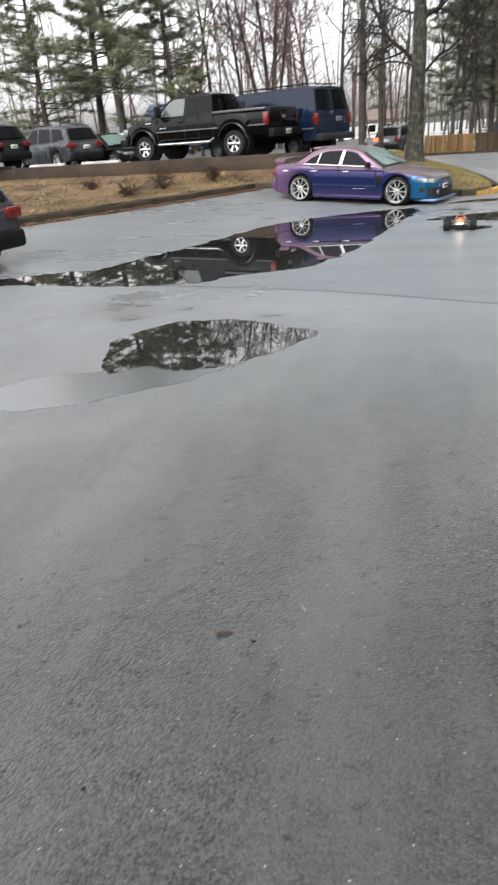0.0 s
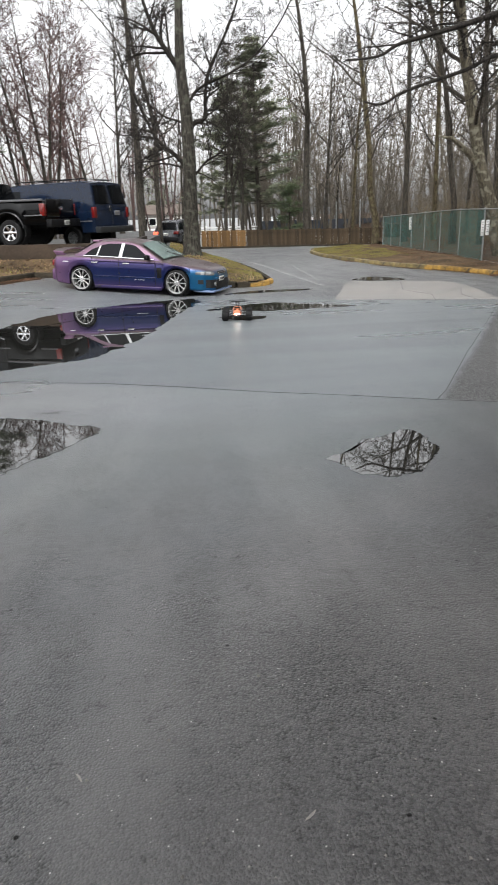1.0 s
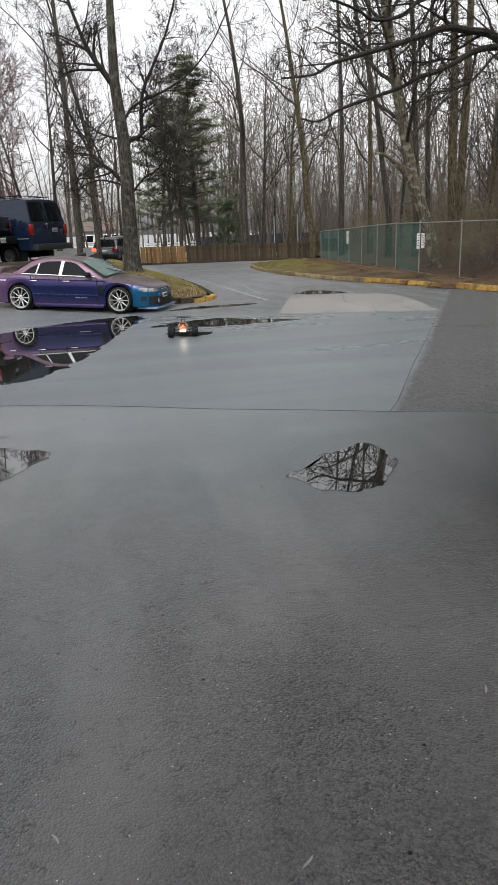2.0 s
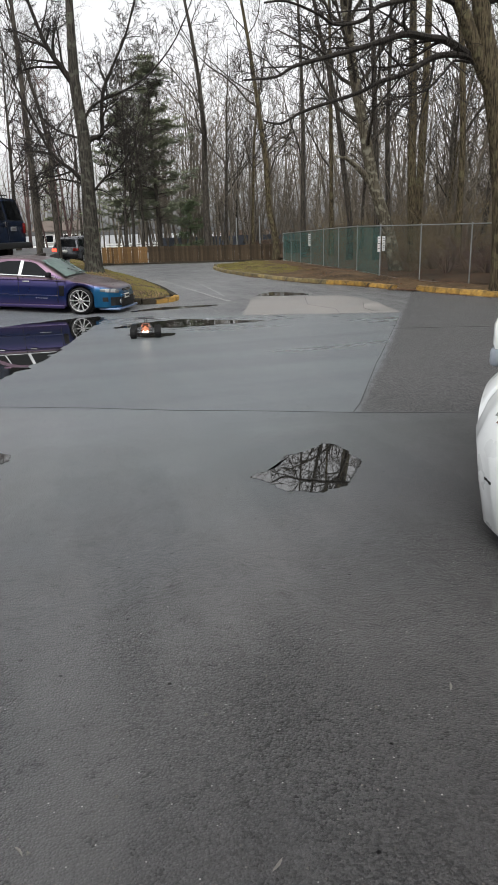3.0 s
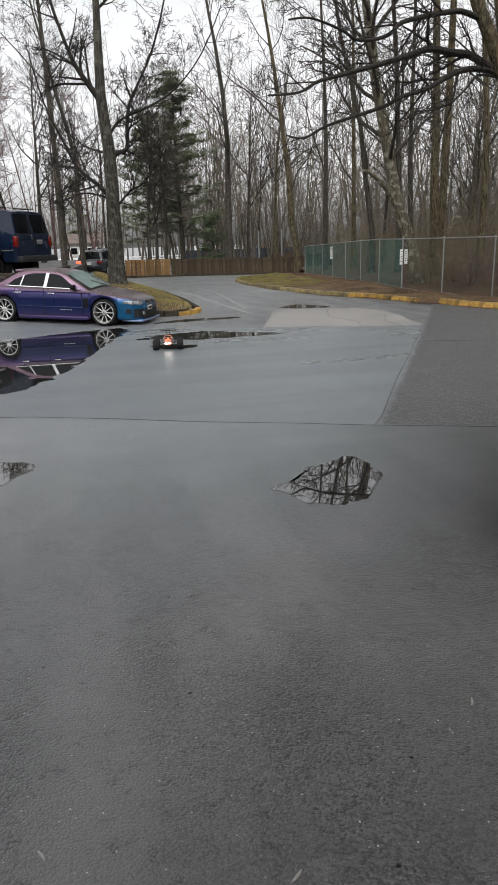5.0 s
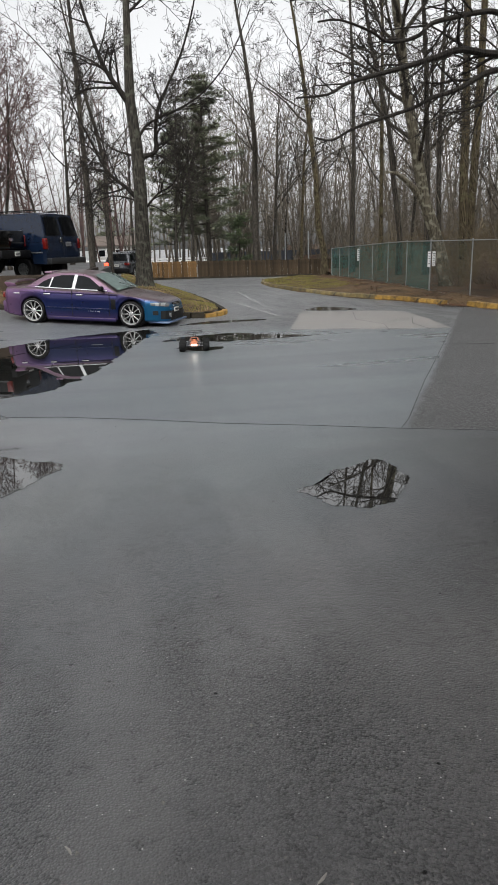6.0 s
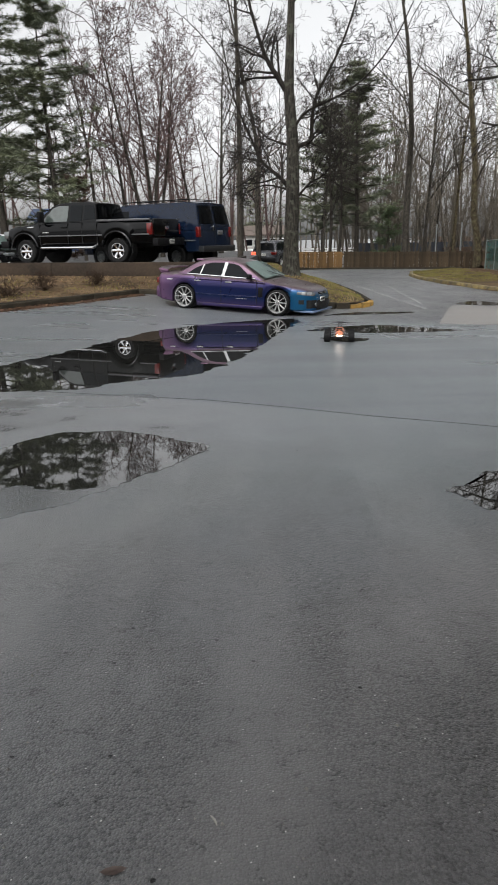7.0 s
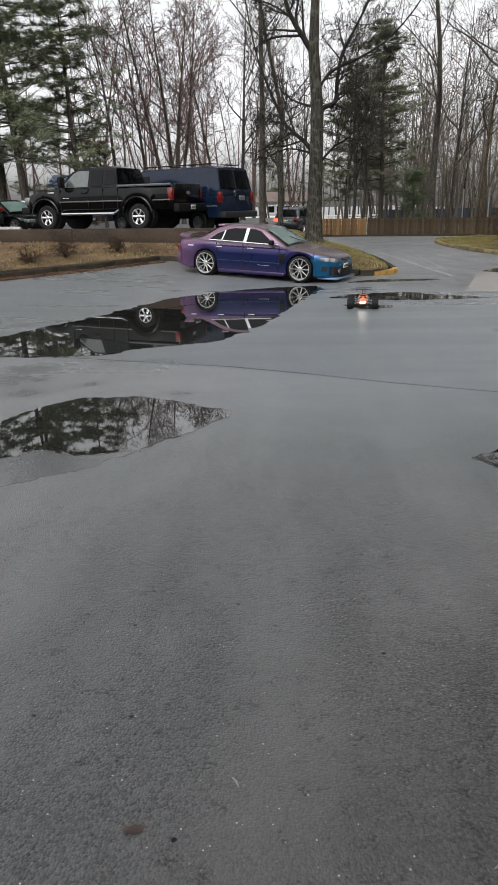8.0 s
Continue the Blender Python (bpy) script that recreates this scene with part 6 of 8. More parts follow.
    for k in range(3):
        both(root, "skirt_slot", (-0.90 + k * 0.06, 0.88, 0.135), (-0.87 + k * 0.06, 0.8875, 0.18), M_SHADOWGAP, "", 0)
    for k in range(7):
        both(root, "door_script_bar", (0.20 + k * 0.045, 0.868, 0.352), (0.225 + k * 0.045, 0.8745, 0.362), M_SILVERTRIM, "", 0)
    # nose
    box_part(root, "front_bumper", (1.95, -0.46, 0.40), (2.23, 0.46, 0.47), M_SHIFT, "", 0.03)
    box_part(root, "front_lip", (1.72, -0.70, 0.10), (2.25, 0.70, 0.150), M_BLUELIP, "blue-grey chin spoiler", 0.02)
    box_part(root, "lower_intake", (2.15, -0.44, 0.165), (2.225, 0.44, 0.39), M_SHADOWGAP, "dark lower intake", 0.01)
    box_part(root, "grille", (2.10, -0.28, 0.48), (2.20, 0.28, 0.585), M_BLACKPLASTIC, "black slatted grille", 0.015)
    for k in range(3):
        box_part(root, "grille_slat", (2.19, -0.26, 0.495 + k * 0.03), (2.212, 0.26, 0.509 + k * 0.03), M_CHROME, "", 0.003)
    nose = (top, width, sill, 0.03, 0)
    shell_patch(root, "headlamp", nose, (1.80, 2.17), (0.50, 0.61), M_LAMPCLEAR, "clear headlamp", taper=0.035)
    for x in (1.95, 2.07):
        shell_patch(root, "headlamp_bowl", nose, (x - 0.04, x + 0.045), (0.52, 0.59), M_GALV, "bright lamp bowl", off=0.013)
    shell_patch(root, "corner_intake", nose, (1.85, 1.98), (0.30, 0.40), M_SHADOWGAP, "dark corner intake")
    shell_patch(root, "lower_grille", nose, (2.03, 2.205), (0.20, 0.40), M_SHADOWGAP, "dark lower grille")
    for s in (1, -1):
        bm = bmesh.new()
        add_lathe(bm, [(0.001, 0), (0.05, 0), (0.055, 0.03), (0.001, 0.04)], sides=18, m=Matrix.Translation((2.20, s * 0.50, 0.30)) @ Matrix.Rotation(radians(-90), 4, "Z"))
        part("fog_lamp", bm, M_LAMPCLEAR, root, "round fog lamp")
    box_part(root, "number_plate", (2.23, -0.26, 0.36), (2.245, 0.06, 0.47), M_PLATE, "", 0.003)
    bars(root, 2.246, -0.24, 0.04, 0.39, 0.44, 6, M_BLACKPLASTIC)
    # tail
    box_part(root, "rear_bumper", (-2.26, -0.74, 0.22), (-1.95, 0.74, 0.56), M_SHIFT, "", 0.09)
    both(root, "rear_lamp", (-2.22, 0.42, 0.60), (-2.08, 0.735, 0.76), M_REDLAMP, "red rear lamp", 0.03)
    bm = bmesh.new()
    pts = [(-1.95, -0.70, 0.87), (-2.03, -0.70, 0.96), (-2.08, -0.5, 0.995), (-2.10, 0, 1.01), (-2.08, 0.5, 0.995), (-2.03, 0.70, 0.96), (-1.95, 0.70, 0.87)]
    prev = None
    for p in pts:
        ring = [bm.verts.new((p[0] + a, p[1], p[2] + b)) for a, b in ((-0.13, 0.0), (0.0, -0.02), (0.15, -0.015), (0.15, 0.005), (0.0, 0.028), (-0.13, 0.022))]
        if prev:
            for i in range(6):
                bm.faces.new((prev[i], prev[(i + 1) % 6], ring[(i + 1) % 6], ring[i]))
        else:
            bm.faces.new(ring)
        prev = ring
    bm.faces.new(prev[::-1])
    part("rear_spoiler", bm, M_SHIFT, root, "raised boot spoiler")
    bm = bmesh.new()
    add_box(bm, (-1.12, -0.52, 1.22), (-0.92, 0.52, 1.272), 0.02)
    part("roof_spoiler", bm, M_SHIFT, root)
    mirror_arm(root, 0.56, 0.80, 0.905, M_BLACKPLASTIC, (0.12, 0.17, 0.12))
    bm = bmesh.new()
    add_tube(bm, [(0.97, 0.3, 0.905), (0.92, 0.0, 0.955), (0.78, -0.25, 1.035)], 0.008, 6)
    part("wiper", bm, M_BLACKPLASTIC, root)
    for x in (FX, RX):
        well(root, x, 0.86, 0.345, WZ)
        for y in (0.765, -0.765):
            wheel(root, x, y, WZ, 0.313, 0.21, 0.255, 10, M_ALLOY, 0.024, 0.02)
    root.matrix_basis = m
    return root


def pickup(m):
    """The black extended-cab pickup."""
    root = tagged(new("pickup_truck"), "black extended-cab pickup with chrome wheels at the lot's edge", "truck")
    FX, RX, WZ = 1.80, -1.80, 0.39
    top = [(-3.05, 1.22), (-2.98, 1.30), (-1.0, 1.31), (-0.55, 1.31), (1.2, 1.28), (1.45, 1.26), (2.2, 1.20), (2.55, 1.12), (2.7, 1.0), (2.76, 0.80)]
    width = [(-3.05, 0.94), (-2.9, 0.98), (0, 1.0), (1.9, 1.0), (2.4, 0.97), (2.65, 0.90), (2.76, 0.80)]
    sill = [(-3.05, 0.62), (-2.4, 0.60), (-0.9, 0.56), (1.1, 0.55), (2.4, 0.50), (2.76, 0.50)]
    part("body", car_shell(top, width, sill, (FX, RX), 0.50, WZ + 0.06, tuck=0.06, crown=0.02, flare=0.05), M_BLACKPAINT, root)
    prof = [(1.40, 1.28), (0.72, 1.82), (0.45, 1.90), (-0.6, 1.92), (-0.92, 1.86), (-1.04, 1.30)]
    belt, zm, wb, wr = 1.29, 1.92, 0.93, 0.72
    part("cab", cabin_shell(prof, belt, wb, wr, 0.03), M_BLACKPAINT, root)
    side_pane(root, [(1.15, 1.31), (0.10, 1.33), (0.10, 1.82), (0.52, 1.82), (0.72, 1.74)], belt, zm, wb, wr, M_TINTLIGHT, "front_window", "green-grey reflecting side window")
    side_pane(root, [(0.02, 1.33), (-0.45, 1.34), (-0.45, 1.82), (0.02, 1.83)], belt, zm, wb, wr, M_TINT, "rear_side_window")
    side_pane(root, [(-0.52, 1.36), (-0.98, 1.40), (-0.88, 1.80), (-0.52, 1.82)], belt, zm, wb, wr, M_TINT, "quarter_window")
    flat_pane(root, [(1.36, 0.82, 1.33), (1.36, -0.82, 1.33), (0.76, -0.70, 1.80), (0.76, 0.70, 1.80)], M_TINT, "windscreen", "", 0.015, -0.02)
    flat_pane(root, [(-0.94, 0.66, 1.84), (-0.94, -0.66, 1.84), (-1.035, -0.80, 1.36), (-1.035, 0.80, 1.36)], M_TINT, "rear_screen", "", 0.015, -0.02)
    # bed and tailgate
    box_part(root, "bed_floor", (-2.9, -0.86, 1.316), (-1.08, 0.86, 1.33), M_SHADOWGAP, "", 0)
    for s in (1, -1):
        bm = bmesh.new()
        add_box(bm, (-3.0, s * 0.88, 1.29), (-1.06, s * 0.99, 1.36), 0.02)
        part("bed_rail", bm, M_GREYTRIM, root, "grey bed rail cap")
    box_part(root, "tailgate", (-3.09, -0.86, 0.80), (-3.03, 0.86, 1.35), M_BLACKPAINT, "", 0.02)
    box_part(root, "tailgate_handle", (-3.105, -0.14, 1.20), (-3.085, 0.14, 1.27), M_BLACKPLASTIC, "", 0.006)
    bm = bmesh.new()
    add_lathe(bm, [(0.001, 0), (0.10, 0), (0.10, 0.012), (0.001, 0.012)], sides=20, m=Matrix.Translation((-3.09, 0, 1.08)) @ Matrix.Rotation(radians(90), 4, "Z") @ Matrix.Diagonal((1.3, 1, 0.55, 1)))
    part("badge", bm, M_CHROME, root, "oval badge")
    for s in (1, -1):
        bm = bmesh.new()
        add_box(bm, (-3.075, s * 0.87, 0.86), (-2.90, s * 1.003, 1.22), 0.02)
        part("rear_lamp", bm, M_REDLAMP, root, "tall red rear lamp")
    box_part(root, "rear_bumper", (-3.25, -0.93, 0.52), (-3.05, 0.93, 0.76), M_BLACKPLASTIC, "black step bumper", 0.03)
    box_part(root, "number_plate", (-3.262, -0.16, 0.58), (-3.252, 0.16, 0.72), M_PLATE, "", 0.003)
    bars(root, -3.267, -0.14, 0.14, 0.61, 0.68, 6, M_GREYTRIM)
    # flank
    both(root, "side_moulding", (-1.28, 0.985, 0.86), (1.25, 1.012, 0.90), M_GREYTRIM, "grey side moulding", 0.008)
    both(root, "side_moulding", (-2.98, 0.985, 0.86), (-2.36, 1.012, 0.90), M_GREYTRIM, "grey side moulding", 0.008)
    for x in (1.18, 0.06, -0.50, -1.06):
        both(root, "door_gap", (x - 0.006, 0.97, 0.62), (x + 0.006, 1.002, 1.30), M_SHADOWGAP, "", 0)
    both(root, "door_handle", (0.10, 0.99, 1.12), (0.30, 1.025, 1.17), M_BLACKPLASTIC, "", 0.01)
    both(root, "fender_badge", (1.40, 0.99, 1.15), (1.66, 1.008, 1.19), M_CHROME, "chrome fender badge", 0.004)
    for k in range(5):
        both(root, "door_script_bar", (0.82 + k * 0.05, 0.99, 0.98), (0.855 + k * 0.05, 1.0055, 1.0), M_SILVERTRIM, "", 0)
    for s in (1, -1):
        bm = bmesh.new()
        add_tube(bm, [(1.18, s * 0.9, 0.60), (1.10, s * 1.06, 0.50), (-0.95, s * 1.06, 0.50), (-1.03, s * 0.9, 0.60)], 0.045, 10)
        part("side_step", bm, M_CHROME, root, "chrome tubular side step")
        for wx in (FX, RX):
            bm = bmesh.new()
            add_tube(bm, [(wx + 0.53 * math.cos(a), s * 1.035, WZ + 0.06 + 0.53 * math.sin(a)) for a in [radians(8 + 164 * k / 16) for k in range(17)]], 0.035, 6)
            part("arch_flare", bm, M_BLACKPAINT, root, "rounded arch flare")
        bm = bmesh.new()
        add_box(bm, (-2.36, s * 0.78, 0.30), (-2.33, s * 1.0, 0.62), 0.005)
        part("mud_flap", bm, M_RUBBER, root)
    # nose
    box_part(root, "front_bumper", (2.55, -0.95, 0.50), (2.90, 0.95, 0.74), M_BLACKPLASTIC, "", 0.05)
    box_part(root, "grille", (2.66, -0.60, 0.80), (2.79, 0.60, 1.08), M_CHROME, "chrome grille", 0.03)
    both(root, "headlamp", (2.45, 0.62, 0.82), (2.74, 0.93, 1.06), M_LAMPCLEAR, "clear headlamp", 0.05)
    mirror_arm(root, 1.00, 0.97, 1.48, M_BLACKPLASTIC, (0.13, 0.26, 0.34))
    bm = bmesh.new()
    add_box(bm, (-2.8, -0.42, 0.48), (2.4, -0.32, 0.62), 0)
    add_box(bm, (-2.8, 0.32, 0.48), (2.4, 0.42, 0.62), 0)
    add_tube(bm, [(RX, -0.8, WZ), (RX, 0.8, WZ)], 0.07)
    add_tube(bm, [(FX, -0.8, WZ), (FX, 0.8, WZ)], 0.06)
    part("chassis", bm, M_SHADOWGAP, root)
    for x in (FX, RX):
        well(root, x, 0.98, 0.50, WZ + 0.06)
        for y in (0.86, -0.86):
            wheel(root, x, y, WZ, 0.39, 0.26, 0.235, 6, M_CHROME, 0.085, 0.015, hub=0.08)
    root.matrix_basis = m
    return root


def van(m):
    """The dark blue full-size van."""
    root = tagged(new("van"), "dark blue full-size van with roof rack beside the pickup", "van")
    FX, RX, WZ = 1.75, -1.75, 0.36
    top = [(-2.72, 1.15), (-2.68, 1.30), (1.2, 1.30), (1.6, 1.25), (2.2, 1.14), (2.55, 1.02), (2.7, 0.80)]
    width = [(-2.72, 0.97), (-2.6, 1.0), (2.0, 1.0), (2.5, 0.95), (2.7, 0.85)]
    sill = [(-2.72, 0.50), (2.7, 0.42)]
    part("body", car_shell(top, width, sill, (FX, RX), 0.44, WZ + 0.03, tuck=0.05, crown=0.0), M_BLUEPAINT, root)
    prof = [(1.60, 1.24), (0.95, 1.98), (0.7, 2.10), (-2.2, 2.12), (-2.55, 2.06), (-2.72, 1.28)]
    belt, zm, wb, wr = 1.27, 2.12, 0.985, 0.84
    part("upper_body", cabin_shell(prof, belt, wb, wr, 0.04), M_BLUEPAINT, root)
    side_pane(root, [(1.25, 1.32), (0.35, 1.34), (0.35, 1.90), (0.75, 1.90)], belt, zm, wb, wr, M_TINT, "front_window")
    flat_pane(root, [(1.58, 0.86, 1.30), (1.58, -0.86, 1.30), (1.0, -0.80, 1.94), (1.0, 0.80, 1.94)], M_TINT, "windscreen", "", 0.015, -0.02)
    for s in (1, -1):
        c = [(-2.575, s * 0.06, 2.00), (-2.575, s * 0.78, 2.00), (-2.70, s * 0.88, 1.42), (-2.70, s * 0.06, 1.42)]
        flat_pane(root, c if s > 0 else [c[1], c[0], c[3], c[2]], M_TINT, "rear_window", "tinted rear door window", 0.012, 0.008)
        box_part(root, "rear_lamp", (-2.75, s * 0.86, 0.98), (-2.62, s * 1.003, 1.32), M_REDLAMP, "red rear lamp", 0.015)
        bm = bmesh.new()
        add_tube(bm, [(0.6, s * 0.78, 2.19), (-2.3, s * 0.78, 2.21)], 0.018, 8)
        for k in range(5):
            add_tube(bm, [(0.5 - k * 0.65, s * 0.78, 2.08), (0.5 - k * 0.65, s * 0.78, 2.19)], 0.014, 6)
        part("roof_rail", bm, M_BLACKPLASTIC, root, "black roof rail")
    for k in range(3):
        bm = bmesh.new()
        add_tube(bm, [(-2.2 + k * 1.1, -0.78, 2.21), (-2.2 + k * 1.1, 0.78, 2.21)], 0.014, 6)
        part("roof_crossbar", bm, M_BLACKPLASTIC, root)
    box_part(root, "rear_bumper", (-2.92, -0.98, 0.50), (-2.70, 0.98, 0.70), M_DARKTRIM, "dull grey step bumper", 0.03)
    box_part(root, "door_gap", (-2.735, -0.006, 0.76), (-2.715, 0.006, 1.35), M_SHADOWGAP, "", 0)
    box_part(root, "number_plate", (-2.745, -0.45, 1.06), (-2.73, -0.14, 1.20), M_DULLPLATE, "", 0.003)
    bars(root, -2.75, -0.43, -0.16, 1.09, 1.16, 6, M_GREYTRIM)
    box_part(root, "door_handle", (-2.755, 0.10, 1.20), (-2.73, 0.16, 1.36), M_CHROME, "", 0.006)
    both(root, "side_moulding", (-2.6, 0.985, 0.86), (2.2, 1.01, 0.90), M_GREYTRIM, "", 0.006)
    mirror_arm(root, 1.15, 0.99, 1.50, M_BLACKPLASTIC, (0.12, 0.2, 0.28))
    for x in (FX, RX):
        well(root, x, 0.98, 0.44, WZ + 0.03)
        for y in (0.86, -0.86):
            wheel(root, x, y, WZ, 0.36, 0.23, 0.20, 8, M_GALV, 0.07, 0.03, hub=0.07)
    root.matrix_basis = m
    return root


def compact(m, paint, label, name="car", kind="suv", lamp=None):
    """A parked everyday car: an upright estate or a low saloon."""
    root = tagged(new(name), label, "car")
    tall = kind == "suv"
    H = 1.66 if tall else 1.42
    B = 1.0 if tall else 0.90
    FX, RX, WZ = 1.36, -1.36, 0.34
    top = [(-2.3, B - 0.10), (-2.22, B), (0.7, B - 0.02), (1.0, B - 0.05), (1.8, B - 0.17), (2.15, B - 0.30), (2.28, B - 0.48)]
    width = [(-2.3, 0.80), (-2.1, 0.88), (0, 0.92), (1.6, 0.90), (2.0, 0.80), (2.28, 0.58)]
    sill = [(-2.3, 0.36), (-1.8, 0.26), (1.8, 0.25), (2.28, 0.27)]
    part("body", car_shell(top, width, sill, (FX, RX), 0.39, WZ, tuck=0.05, flare=0.015), paint, root)
    if tall:
        prof = [(1.05, B - 0.03), (0.35, H - 0.10), (0.05, H), (-1.5, H - 0.03), (-1.95, H - 0.14), (-2.26, B)]
    else:
        prof = [(1.05, B - 0.03), (0.30, H - 0.08), (0.0, H), (-0.7, H - 0.02), (-1.05, H - 0.10), (-1.75, B + 0.03)]
    belt, zm, wb, wr = B - 0.02, H, 0.85, 0.66
    part("cabin", cabin_shell(prof, belt, wb, wr, 0.03), paint, root)
    side_pane(root, [(0.78, B + 0.02), (-0.10, B + 0.03), (-0.10, H - 0.08), (0.28, H - 0.11)], belt, zm, wb, wr, M_TINT, "front_window")
    side_pane(root, [(-0.20, B + 0.03), (-1.05, B + 0.05), (-0.98, H - 0.12), (-0.20, H - 0.08)], belt, zm, wb, wr, M_TINT, "rear_window")
    if tall:
        side_pane(root, [(-1.15, B + 0.05), (-1.95, B + 0.12), (-1.75, H - 0.16), (-1.10, H - 0.12)], belt, zm, wb, wr, M_TINT, "quarter_window")
        flat_pane(root, [(-1.98, 0.58, H - 0.17), (-1.98, -0.58, H - 0.17), (-2.24, -0.70, B + 0.07), (-2.24, 0.70, B + 0.07)], M_TINT, "rear_screen", "", 0.015, -0.02)
        for s in (1, -1):
            bm = bmesh.new()
            add_tube(bm, [(0.1, s * 0.62, H + 0.02), (0.0, s * 0.62, H + 0.06), (-1.4, s * 0.62, H + 0.05), (-1.5, s * 0.62, H)], 0.015, 6)
            part("roof_rail", bm, M_GREYTRIM, root)
    else:
        flat_pane(root, [(-1.07, 0.56, H - 0.12), (-1.07, -0.56, H - 0.12), (-1.70, -0.68, B + 0.07), (-1.70, 0.68, B + 0.07)], M_TINT, "rear_screen", "", 0.015, -0.02)
    flat_pane(root, [(1.06, 0.74, B + 0.02), (1.06, -0.74, B + 0.02), (0.36, -0.62, H - 0.10), (0.36, 0.62, H - 0.10)], M_SCREEN, "windscreen", "", 0.015, -0.02)
    for s, lens in ((1, lamp or M_REDLAMP), (-1, M_REDLAMP)):
        box_part(root, "rear_lamp", (-2.36, min(s * 0.52, s * 0.865), B - 0.20), (-2.13, max(s * 0.52, s * 0.865), B - 0.02), lens, "red rear lamp", 0.03)
    both(root, "headlamp", (1.90, 0.42, B - 0.40), (2.22, 0.80, B - 0.25), M_LAMPCLEAR, "clear headlamp", 0.05)
    box_part(root, "front_bumper", (1.9, -0.74, 0.26), (2.36, 0.74, 0.50), paint, "", 0.09)
    box_part(root, "rear_bumper", (-2.42, -0.80, 0.32), (-2.05, 0.80, 0.62), M_BLACKPLASTIC if tall else paint, "", 0.07)
    box_part(root, "grille", (2.2, -0.36, B - 0.44), (2.31, 0.36, B - 0.32), M_BLACKPLASTIC, "", 0.02)
    box_part(root, "number_plate", (-2.37, -0.16, B - 0.26), (-2.345, 0.16, B - 0.12), M_PLATE, "", 0.003)
    bars(root, -2.376, -0.14, 0.14, B - 0.22, B - 0.17, 6, M_GREYTRIM)
    for x in (0.80, -0.15, -1.08):
        both(root, "door_gap", (x - 0.004, 0.90, 0.36), (x + 0.004, 0.9225, B - 0.06), M_SHADOWGAP, "", 0)
    for x in (0.02, -0.92):
        both(root, "door_handle", (x - 0.1, 0.905, B - 0.15), (x + 0.1, 0.935, B - 0.11), paint, "", 0.01)
    mirror_arm(root, 0.70, 0.86, B + 0.08, paint, (0.14, 0.15, 0.16))
    for x in (FX, RX):
        well(root, x, 0.90, 0.39, WZ)
        for y in (0.765, -0.765):
            wheel(root, x, y, WZ, 0.335, 0.21, 0.23, 5, M_ALLOY, 0.06, 0.02)
    root.matrix_basis = m
    return root


